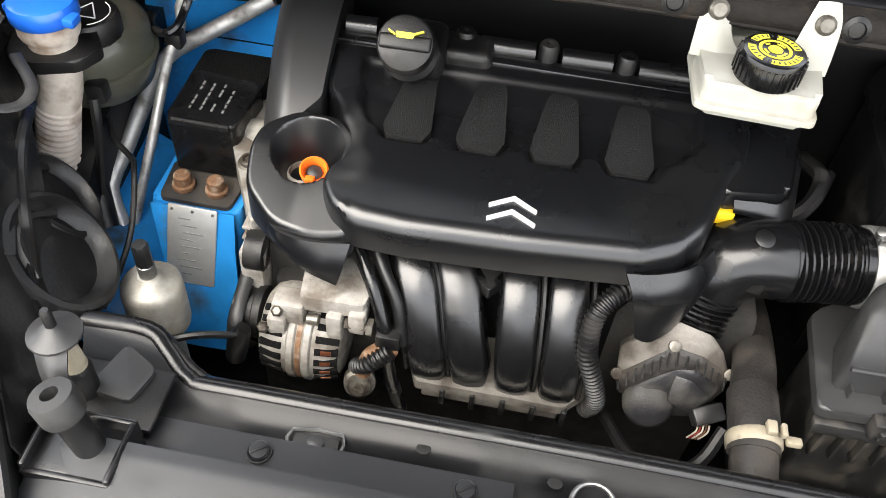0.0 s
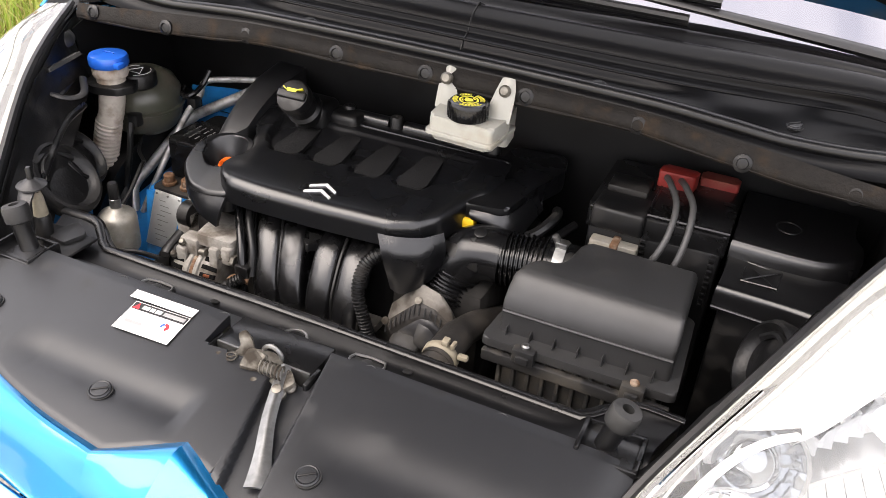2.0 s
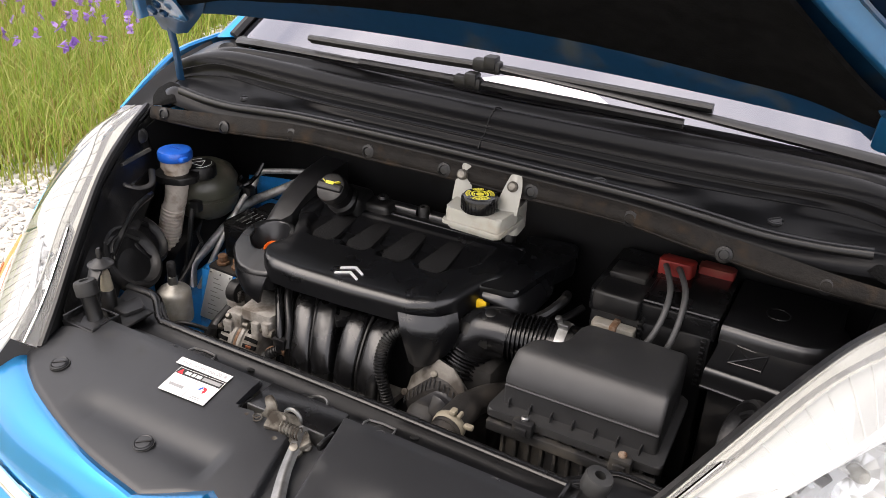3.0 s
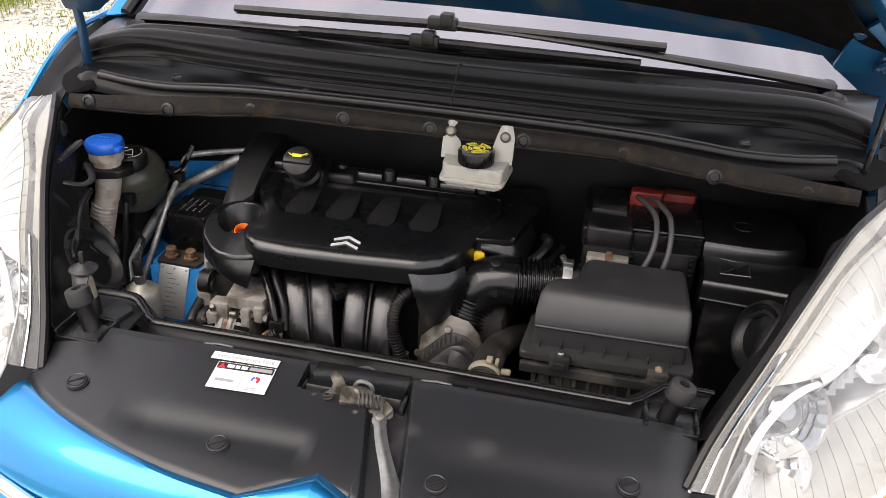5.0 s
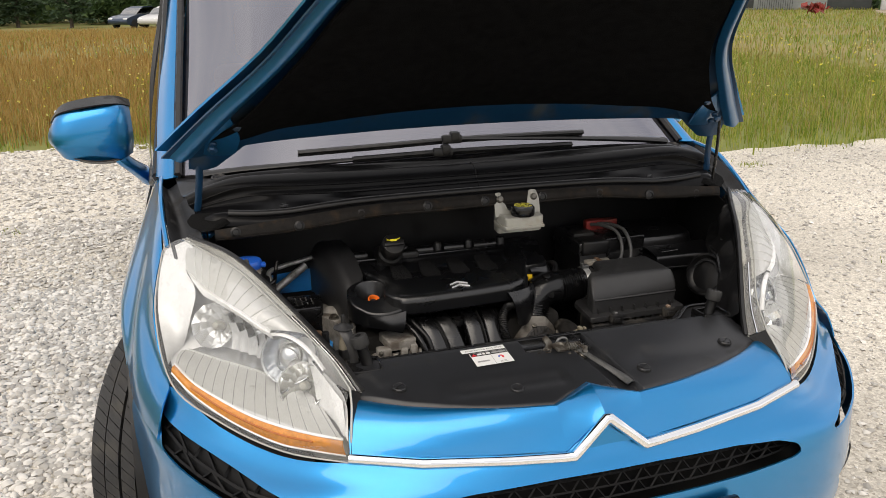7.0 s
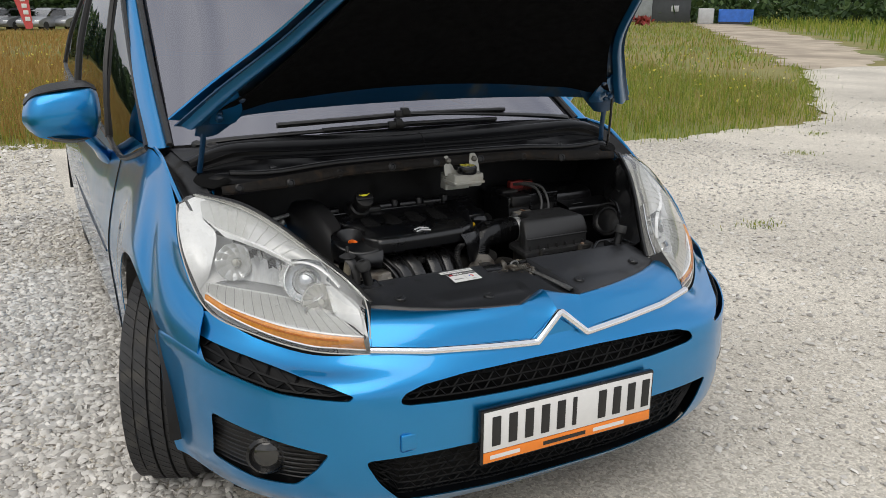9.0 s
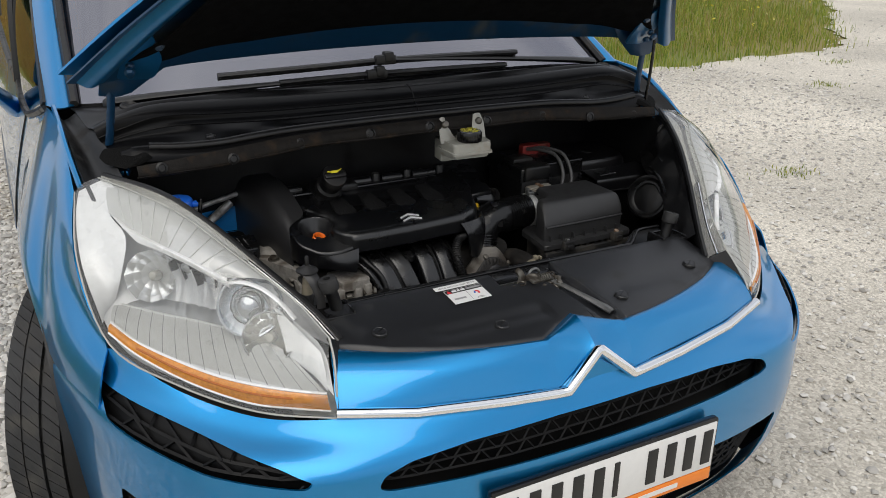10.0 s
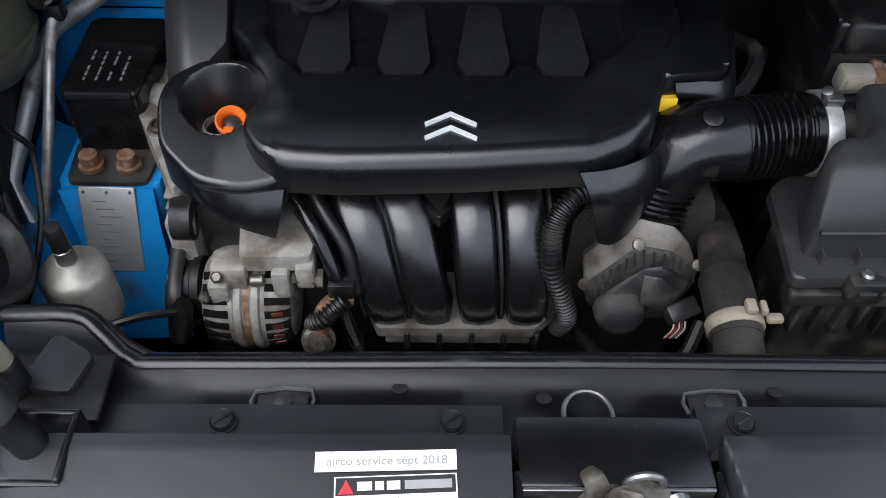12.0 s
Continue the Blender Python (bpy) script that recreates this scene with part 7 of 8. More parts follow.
part("terminal_cover", prism(rounded([(.342, .875), (.398, .878), (.402, .905), (.345, .905)], .006), .776, .804, .006), red_pl, bat, "red plastic terminal cover")
part("terminal_cover", prism(rounded([(.402, .912), (.462, .914), (.462, .94), (.402, .94)], .006), .770, .792, .006), red_pl, bat)
part("cable", tube([(.356, .876, .795), (.370, .835, .802), (.388, .785, .796), (.388, .748, .760), (.370, .732, .718), (.335, .732, .696)], .0050, 10, 6), cable_grey, bat, "grey battery cable")
part("cable", tube([(.378, .876, .795), (.393, .835, .803), (.412, .785, .797), (.414, .746, .755), (.402, .730, .705), (.388, .726, .66)], .0050, 10, 6), cable_grey, bat, "grey battery cable")
for x in (.352, .452):
    part("case_teeth", merge(*[block((x, .757, .66 + k * .010), (x + .008, .770, .665 + k * .010), .001) for k in range(9)]), dull_black, bat)
for a, b in (((.352, .772, .779), (.470, .776, .779)), ((.352, .772, .779), (.352, .872, .779)), ((.352, .762, .779), (.352, .762, .69))):
    part("cover_edge", tube([a, b], .0025, 6, 1), steel_black, bat)

# ---- fuse box ----
fb = thing("fuse_box", (.57, .82, .46), "black fuse box with a stepped rounded lid", "fuse box")
part("body", block((.482, .712, .46), (.655, .945, .725), .006), dull_black, fb)
part("lid_front", patch([[(.472, .701, .700), (.560, .697, .700), (.625, .690, .702), (.662, .696, .704)],
                        [(.472, .703, .726), (.560, .699, .726), (.625, .692, .727), (.662, .698, .729)],
                        [(.473, .706, .7335), (.560, .702, .7335), (.625, .695, .734), (.662, .700, .736)],
                        [(.474, .714, .7370), (.560, .710, .7370), (.625, .703, .738), (.662, .707, .740)],
                        [(.476, .750, .741), (.560, .747, .741), (.625, .740, .742), (.662, .742, .744)],
                        [(.476, .792, .745), (.560, .790, .745), (.625, .785, .746), (.662, .780, .748)]], 5, 3, .004), fuse_black, fb, smooth=50)
part("lid_back", patch([[(.474, .779, .740), (.560, .777, .740), (.615, .782, .742), (.645, .812, .744), (.655, .860, .744)],
                       [(.474, .782, .756), (.560, .780, .756), (.613, .786, .757), (.642, .815, .758), (.652, .862, .758)],
                       [(.474, .787, .7640), (.560, .785, .7640), (.610, .791, .765), (.638, .819, .766), (.648, .865, .766)],
                       [(.475, .796, .7680), (.560, .794, .7680), (.606, .800, .769), (.632, .826, .769), (.642, .870, .769)],
                       [(.475, .860, .7705), (.560, .860, .7705), (.600, .862, .771), (.622, .870, .771), (.636, .890, .771)],
                       [(.475, .948, .772), (.560, .948, .772), (.600, .948, .772), (.622, .948, .772), (.640, .948, .772)]], 4, 3, .004), fuse_black, fb, smooth=50)
part("lid_side", block((.474, .80, .70), (.640, .944, .760), .006), fuse_black, fb)
part("lid_lip", tube([(.472, .699, .706), (.560, .692, .706), (.625, .678, .707), (.662, .688, .709)], .0022, 6, 5), fuse_black, fb)
for a, b in (((.500, .728), (.548, .724)), ((.548, .724), (.551, .772)), ((.551, .772), (.503, .776)), ((.503, .776), (.500, .728)), ((.500, .728), (.551, .772)), ((.503, .776), (.548, .724))):
    part("moulded_line", tube([(*a, .7412), (*b, .7446)], .0011, 4, 1), fuse_black, fb)
part("moulded_line", tube([(.545 + .018 * math.cos(k * .35), .858 + .018 * math.sin(k * .35), .7712) for k in range(19)], .0012, 4, 1), fuse_black, fb)
part("lid_handle", tube([(.61, .664, .74), (.614, .648, .752), (.640, .662, .752), (.642, .682, .742)], .005, 8, 4), dull_black, fb)

# ---- brake fluid reservoir ----
br = thing("brake_fluid_reservoir", (.072, .73, .848), "milky white brake fluid tank with a black and yellow cap", "fluid tank")
RX = .006
part("tank", prism(rounded([(.022 + RX, .696), (.122 + RX, .692), (.128 + RX, .748), (.120 + RX, .775), (.024 + RX, .775), (.018 + RX, .752)], .008), .864, .887, .007, None, 4), tank_white, br)
part("tank_base", prism(rounded([(.024 + RX, .700), (.119 + RX, .696), (.124 + RX, .77), (.02 + RX, .77)], .008), .849, .860, .004, None, 3, True), tank_white, br)
part("tank_seam", prism(rounded([(.018 + RX, .691), (.125 + RX, .687), (.131 + RX, .776), (.015 + RX, .776)], .008), .859, .865, .0015), tank_white, br)
part("tank_back", prism(rounded([(.030 + RX, .775), (.118 + RX, .775), (.112 + RX, .83), (.036 + RX, .83)], .01), .825, .876, .006), tank_white, br)
for x, s in ((.030, 1), (.122, -1)):
    part("mount_ear", patch([[(x - s * .014, .742, .880), (x + s * .010, .738, .882), (x + s * .036, .742, .881)], [(x - s * .014, .748, .900), (x + s * .004, .744, .901), (x + s * .020, .748, .899)], [(x - s * .013, .756, .922), (x, .753, .924), (x + s * .013, .756, .920)], [(x - s * .007, .764, .938), (x, .762, .940), (x + s * .007, .764, .937)]], 4, 4, .006), tank_white, br)
    part("mount_nut", lathe([(.009, -.002), (.009, .006), (.006, .009), (0, .009)], 12, (x, .7505, .924), (0, -1, .45)), grease, br)
part("filler_neck", lathe([(.024, .880), (.024, .892), (0, .892)], 24, (.080, .716, 0)), tank_white, br)
bcap = part("cap", lathe([(.0285, .888), (.0292, .890), (.0292, .908), (.027, .9125), (.024, .9135), (0, .9135)], 40, (.080, .716, 0)), hose_black, br, "ribbed black cap with yellow print")
part("cap_ribs", merge(*[block((-.0012, .0285, .890), (.0012, .0302, .909), .0003, pose(.080, .716, 0, 0, 0, k * 12)) for k in range(30)]), hose_black, bcap)


def sector(r0, r1, a0, a1, z, n=10):
    bm = bmesh.new()
    pts = [(r0, radians(a0 + (a1 - a0) * k / n)) for k in range(n + 1)], [(r1, radians(a0 + (a1 - a0) * k / n)) for k in range(n + 1)]
    a, b = [[bm.verts.new((.080 + r * math.cos(t), .716 + r * math.sin(t), z)) for r, t in row] for row in pts]
    for k in range(n):
        bm.faces.new((a[k], b[k], b[k + 1], a[k + 1]))
    return bm


part("print_ring", sector(.0115, .0145, 0, 360, .9139, 30), cap_yellow, bcap)
part("print_disc", sector(.0, .0065, 0, 360, .9139, 24), cap_yellow, bcap)
for k, (a0, a1) in enumerate(((10, 80), (100, 150), (170, 235), (255, 345))):
    part("print_bar", sector(.0165, .0235, a0, a1, .9139), cap_yellow, bcap)
    part("print_bar", sector(.0080, .0105, a0 + 15, a1 - 5, .9139), cap_yellow, bcap)
for k in range(26):
    part("print_letter", sector(.0182, .0222, 12 + k * 13, 16 + k * 13, .9141, 2), ink_black, bcap)

# ---- washer filler ----
wf = thing("washer_filler", (-.615, .73, .60), "grubby white washer filler neck with a blue cap", "washer filler")
part("neck", merge(tube([(-.614, .733, .815), (-.613, .731, .79), (-.614, .729, .76), (-.620, .727, .725), (-.628, .725, .705)], [.029, .025, .0235, .0225, .0225], 22, 5), ribbed([(-.627, .725, .708), (-.634, .723, .68), (-.642, .72, .645), (-.65, .715, .60)], .0215, .0078, .003, 20)), neck_white, wf)
part("collar", lathe([(.029, .795), (.031, .800), (.031, .815), (.028, .818)], 26, (-.614, .733, 0)), neck_white, wf)
part("holder", prism(rounded([(-.665, .735), (-.650, .70), (-.615, .690), (-.575, .705), (-.562, .735), (-.59, .775), (-.64, .775)], .008), .772, .786, .003), dull_black, wf)
wc = part("blue_cap", lathe([(.033, .815), (.0345, .818), (.0345, .829), (.032, .834), (.028, .835), (0, .8345)], 30, (-.614, .733, 0)), cap_blue, wf, "bright blue cap")
part("cap_tab", block((-.585, .712, .818), (-.572, .73, .828), .003), cap_blue, wc)
part("cap_tab", block((-.652, .722, .818), (-.640, .742, .828), .003), cap_blue, wc)
for k in range(3):
    part("cap_mark", tube([(-.624 + k * .008 + .004 * math.cos(a * .8), .735 + .005 * math.sin(a * .8), .8355) for a in range(5)], .0009, 4, 2), cap_blue, wc)

# ---- coolant tank ----
ct = thing("coolant_tank", (-.565, .80, .60), "yellowed round coolant tank with a black cap", "coolant tank")
CX, CY = -.637, .828
part("tank_body", lathe([(.02, .652), (.048, .656), (.066, .672), (.072, .695), (.073, .718), (.071, .738), (.060, .758), (.040, .770), (.03, .772)], 36, (CX, CY, 0)), tank_olive, ct)
part("tank_seam", lathe([(.073, .703), (.0765, .705), (.0765, .709), (.073, .711)], 36, (CX, CY, 0)), tank_olive, ct)
cc = part("tank_cap", lathe([(.032, .762), (.035, .765), (.035, .786), (.032, .790), (0, .790)], 14, (-.603, .784, 0)), dull_black, ct, "black cap with a worn warning print")
part("cap_print", merge(*[tube([(-.603 + .018 * math.cos(radians(a)), .784 + .018 * math.sin(radians(a)), .7904), (-.603 + .018 * math.cos(radians(a + 120)), .784 + .018 * math.sin(radians(a + 120)), .7904)], .0008, 4, 1) for a in (90, 210, 330)], tube([(-.603 + .026 * math.cos(radians(a)), .784 + .026 * math.sin(radians(a)), .7904) for a in range(-60, 61, 15)], .0007, 4, 1), tube([(-.603 + .026 * math.cos(radians(a)), .784 + .026 * math.sin(radians(a)), .7904) for a in range(120, 221, 15)], .0007, 4, 1)), white_label, cc)
part("level_sensor", merge(block((-.612, .752, .690), (-.588, .772, .716), .005), tube([(-.60, .750, .70), (-.598, .742, .68), (-.600, .735, .64), (-.605, .72, .58)], .006, 8, 5)), rubber, ct)
part("sensor_lead", tube([(-.600, .770, .66), (-.585, .745, .648), (-.560, .728, .640), (-.545, .705, .645), (-.530, .650, .615), (-.528, .61, .595), (-.54, .57, .56)], .0036, 8, 6), rubber, ct, "thin black lead")
part("bottom_hose", tube([(-.625, .80, .66), (-.628, .770, .63), (-.622, .74, .59), (-.60, .70, .54)], .015, 12, 5), rubber, ct)
part("tank_foot", block((-.70, .80, .50), (-.635, .87, .66), .01), dull_black, ct)

# ---- engine mount ----
em = thing("engine_mount", (-.478, .76, .606), "black engine mount with two rusty bolts", "engine mount")
part("mount_box", merge(prism(rounded([(-.520, .752), (-.438, .752), (-.432, .835), (-.52, .845)], .008), .612, .690, .008, None, 3), block((-.515, .748, .69 - .075), (-.442, .756, .685), .003)), steel_black, em, "glossy black mount box")
part("mount_foot", prism(rounded([(-.520, .700), (-.436, .700), (-.430, .765), (-.525, .765)], .008), .607, .613, .002), hose_dusty, em)
for x in (-.498, -.458):
    part("mount_bolt", lathe([(.0135, .614), (.0135, .619), (.010, .620), (.010, .632), (.007, .635), (0, .635)], 12, (x, .722, 0)), rust, em)
part("mount_pad", block((-.535, .835, .60), (-.435, .915, .678), .014), foam, em)
for k in range(4):
    for r in range(6):
        if (k * 5 + r * 3) % 7 != 2:
            part("stamped_bar", block((-.500 + k * .013, .772 + r * .009, .6903), (-.4975 + k * .013, .777 + r * .009 + (k + r) % 3 * .0012, .6908), 0), stamp_grey, em)
part("mount_lip", tube([(-.512, .752, .686), (-.445, .752, .686)], .0045, 8, 1), steel_black, em)
part("mount_arm", tube([(-.44, .79, .65), (-.41, .78, .65), (-.385, .76, .645)], [.02, .024, .03], 14, 4), cast_alu, em)

# ---- air conditioning pipes and drier ----
ac = thing("cooling_pipes", (-.52, .78, .52), "bent aluminium air conditioning pipes", "pipes")
part("pipe", tube([(-.452, .950, .735), (-.500, .930, .708), (-.560, .905, .676), (-.578, .893, .664), (-.587, .872, .650), (-.602, .785, .595), (-.608, .750, .574), (-.605, .735, .556), (-.585, .712, .51), (-.565, .69, .46)], .0105, 16, 6), bright_alu, ac)
part("pipe", tube([(-0.434, 0.950, 0.755), (-0.502, 0.930, 0.748), (-0.542, 0.915, 0.743), (-0.554, 0.905, 0.735), (-0.549, 0.885, 0.718), (-.556, .850, .690), (-.562, .785, .620), (-.578, .728, .53), (-.582, .71, .50)], .0062, 12, 6), bright_alu, ac)
part("lifting_eye", tube([(-.580, .880, .735), (-.575, .865, .728), (-.558, .855, .726), (-.543, .862, .732), (-.538, .885, .745), (-.530, .90, .77)], .005, 8, 5), hose_black, ac, "dark looped fitting")
part("pipe_joint", block((-.562, .860, .700), (-.540, .880, .722), .004), dull_black, ac)
dr = thing("drier_can", (-.463, .555, .575), "dull silver drier can with a black valve cap", "can")
part("can", lathe([(.026, .575), (.0305, .580), (.0315, .585), (.0315, .634), (.0305, .641), (.0265, .646), (.016, .650), (.011, .656), (0, .657)], 32, (-.463, .555, 0)), can_alu, dr)
part("valve", lathe([(.009, .655), (.009, .672), (.0065, .674)], 14, (-.463, .555, 0)), zinc, dr)
part("valve_cap", lathe([(.0085, .670), (.0085, .698), (.007, .701), (0, .701)], 8, (-.463, .555, 0)), dull_black, dr)
part("can_neck", lathe([(.018, .50), (.018, .576), (0, .576)], 20, (-.463, .555, 0)), can_alu, dr)

# ---- rubber lamp covers ----
for x, y, z, w, k in ((-.517, .522, .714, (.74, .20, .62), .86), (-.556, .592, .712, (.70, .35, .60), .70), (.548, .592, .716, (-.86, -.35, .38), .78)):
    lc = part("lamp_cover", lathe([(q * k, h * k) for q, h in ((.074, -.030), (.075, -.008), (.071, .0), (.065, .002), (.061, -.010), (.052, -.016), (.035, -.012), (.012, -.008), (0, -.008))], 36, (x, y, z), w, False), sheet_black, car, "round black rubber lamp cover")
    part("cover_fold", tube([Vector((x, y, z)) + Vector(w).to_track_quat("Z", "Y") @ Vector((.05 * k * math.cos(a), .05 * k * math.sin(a), -.006)) for a in (.4, 1.2, 2.0, 2.8)], .005, 6, 4), rubber, lc)


part("lining_plug", lathe([(.013, 0), (.013, .003), (.010, .005), (.005, .004), (0, .002)], 18, (.566, .486, .676), (-.8, -.4, .45)), bracket_grey, car, "grey plastic plug in the lining")
part("lining_plug", lathe([(.017, -.004), (.0165, .004), (.013, .010), (.006, .013), (0, .0135)], 22, (-.701, .725, .847), (.75, -.55, .35)), cable_grey, car, "pale round plug beside the lamp")
strip_at = Matrix.Translation((-.621, .640, .845)) @ pose(0, 0, 0, 6, -22, 2)
ledge = part("perforated_ledge", prism(rounded([(-.009, -.040), (.008, -.038), (.010, .036), (-.006, .040)], .003), -.003, .003, .001, strip_at), bracket_grey, car, "flat perforated bracket beside the lamp")
for k in range(5):
    part("ledge_hole", prism([(-.004, -.030 + k * .014), (.004, -.026 + k * .014), (.004, -.020 + k * .014), (-.004, -.024 + k * .014)], .003, .0034, 0, strip_at), ink_black, ledge)
part("lining_loop", tube([(-.640, .590, .815), (-.600, .596, .806), (-.582, .612, .800), (-.584, .640, .800), (-.612, .668, .812)], .006, 8, 5, flat=.5), bracket_grey, car, "bent strip of the lamp's mounting")


# ---- gravel stones, grass, weeds ----
rng = np.random.default_rng(7)


def island_colours(name, a, b, c, rough=0.9, trans=0.0):
    """A colour drawn for each loose piece from three."""
    m, n, l, bs = nodes_of(name)
    ge, rp = n.new("ShaderNodeNewGeometry"), n.new("ShaderNodeValToRGB")
    e = rp.color_ramp.elements
    e[0].color, e[1].color = (*a, 1), (*c, 1)
    mid = e.new(0.5)
    mid.color = (*b, 1)
    l.new(ge.outputs["Random Per Island"], rp.inputs[0])
    l.new(rp.outputs[0], bs.inputs["Base Color"])
    bs.inputs["Roughness"].default_value = rough
    if trans:
        bs.inputs["Subsurface Weight"].default_value = 0.0
        tl, mx, out = n.new("ShaderNodeBsdfTranslucent"), n.new("ShaderNodeMixShader"), n["Material Output"]
        l.new(rp.outputs[0], tl.inputs[0])
        mx.inputs[0].default_value = trans
        l.new(bs.outputs[0], mx.inputs[1])
        l.new(tl.outputs[0], mx.inputs[2])
        l.new(mx.outputs[0], out.inputs["Surface"])
    return m


stone_mat = island_colours("limestone_chips", (0.33, 0.314, 0.288), (0.52, 0.497, 0.458), (0.76, 0.732, 0.682))
green_mat = island_colours("meadow_grass", (0.11, 0.19, 0.014), (0.23, 0.29, 0.032), (0.40, 0.38, 0.08), 0.7, 0.4)
fresh_mat = island_colours("fresh_verge_grass", (0.15, 0.26, 0.025), (0.28, 0.36, 0.05), (0.45, 0.44, 0.14), 0.7, 0.45)
straw_mat = island_colours("dry_grass", (0.20, 0.17, 0.04), (0.32, 0.25, 0.075), (0.42, 0.32, 0.13), 0.8, 0.35)
purple_mat = island_colours("vetch_petals", (0.22, 0.10, 0.42), (0.35, 0.20, 0.55), (0.45, 0.32, 0.60), 0.7, 0.3)
yellow_mat = island_colours("yellow_petals", (0.60, 0.50, 0.04), (0.70, 0.60, 0.08), (0.75, 0.72, 0.35), 0.7, 0.3)


def raw(name, verts, faces, material, label, category, smooth=0):
    data = bpy.data.meshes.new(name)
    data.from_pydata(verts.tolist(), [], faces.tolist() if not isinstance(faces, list) else faces)
    ob = link(name, data, material, smooth=smooth)
    return tagged(ob, label, category, kind="stuff")


ICO = np.array([(0, 0, 1), (.9, 0, .35), (.25, .85, .35), (-.75, .5, .35), (-.7, -.55, .35), (.3, -.85, .35), (.7, .55, -.3), (-.3, .85, -.3), (-.9, 0, -.3), (-.25, -.85, -.3), (.75, -.5, -.3)])
ICO_F = [(0, 1, 2), (0, 2, 3), (0, 3, 4), (0, 4, 5), (0, 5, 1), (1, 6, 2), (2, 7, 3), (3, 8, 4), (4, 9, 5), (5, 10, 1), (6, 7, 2), (7, 8, 3), (8, 9, 4), (9, 10, 5), (10, 6, 1)]


def stones(n, x0, x1, y0, y1, r0, r1, label, keep=lambda x, y: x < 1e9):
    p = np.stack([rng.uniform(x0, x1, n), rng.uniform(y0, y1, n)], 1)
    p = p[[keep(*q) for q in p]]
    n = len(p)
    r = r0 * (r1 / r0) ** (rng.random(n) ** 2.2)
    a = rng.uniform(0, 6.283, n)
    base = ICO[None] * rng.uniform(.55, 1.3, (n, 11, 1)) * np.stack([rng.uniform(.8, 1.3, n), rng.uniform(.7, 1.1, n), rng.uniform(.45, .75, n)], 1)[:, None]
    c, s = np.cos(a)[:, None], np.sin(a)[:, None]
    x, y = base[..., 0] * c - base[..., 1] * s, base[..., 0] * s + base[..., 1] * c
    v = np.stack([x, y, base[..., 2] + .25], 2) * r[:, None, None]
    v[..., 0] += p[:, 0:1]
    v[..., 1] += p[:, 1:2]
    f = (np.array(ICO_F)[None] + 11 * np.arange(n)[:, None, None]).reshape(-1, 3)
    return raw("gravel", v.reshape(-1, 3), f, stone_mat, label, "gravel", 62)


clear_of_car = lambda x, y: not (-.72 < x < .72 and .1 < y < 4.4)
stones(19000, -1.9, -.70, .2, 3.2, .0085, .023, "dense pale limestone chips by the front wheel", clear_of_car)
stones(22000, -2.9, -.70, .0, 4.6, .008, .022, "pale limestone chips beside the car", lambda x, y: clear_of_car(x, y))
stones(7000, -4.0, -.9, 4.2, 7.6, .009, .028, "pale limestone chips further back", clear_of_car)
stones(16000, .7, 5.5, -.8, 5.2, .006, .018, "fine pale limestone chips", clear_of_car)
stones(2500, 4.5, 11, .0, 7.5, .008, .022, "scattered limestone chips", lambda x, y: y < 5 + max(0, x - 6) * .5)


def blades(name, pts, h0, h1, w, material, label, category="grass", lean=.35):
    """Bent tapering blades standing at the points."""
    n = len(pts)
    h = rng.uniform(h0, h1, n)
    a = rng.uniform(0, 6.283, n)
    side = np.stack([np.cos(a), np.sin(a)], 1) * (w * rng.uniform(.6, 1.3, n))[:, None]
    bend = np.stack([-np.sin(a), np.cos(a)], 1) * (h * rng.uniform(-lean, lean, n))[:, None] + side * rng.uniform(-3, 3, n)[:, None]
    v = np.zeros((n, 5, 3))
    v[:, 0, :2], v[:, 1, :2] = pts - side, pts + side
    v[:, 2, :2], v[:, 3, :2] = pts + side * .7 + bend * .35, pts - side * .7 + bend * .35
    v[:, 4, :2] = pts + bend
    v[:, :2, 2] = -.02
    v[:, 2, 2] = v[:, 3, 2] = h * .6
    v[:, 4, 2] = h
    v[:, :, 2] += np.array([land(x, y) for x, y in pts])[:, None]
    v = v.reshape(-1, 3)
    faces = []
    for k in range(n):
        b = 5 * k
        faces += [(b, b + 1, b + 2, b + 3), (b + 3, b + 2, b + 4)]
    return raw(name, v, faces, material, label, category)


def scatter(n, x0, x1, y0, y1, keep):
    p = np.stack([rng.uniform(x0, x1, n), rng.uniform(y0, y1, n)], 1)
    return p[[bool(keep(*q)) for q in p]]


def edge_back(x):
    """How far back the gravel reaches at x."""
    pts = [(-60, 7.6), (-4.2, 7.7), (-1.5, 7.7), (1.5, 6.5), (4, 5.4), (5.2, 5.3), (7.8, 5.7), (9.8, 7.3), (14.2, 11.3), (23.7, 22.4), (41, 43.2)]
    for (a, b), (c, d) in zip(pts, pts[1:]):
        if x <= c:
            return b + (d - b) * (x - a) / (c - a)
    return 1e9


def road_far(x):
    """The far side of the dirt road."""
    pts = [(16, 10.6), (18.9, 12.4), (27, 20.2), (44, 41.5), (80, 86)]
    if x < 16:
        return -1e9
    for (a, b), (c, d) in zip(pts, pts[1:]):
        if x <= c:
            return b + (d - b) * (x - a) / (c - a)
    return 1e9


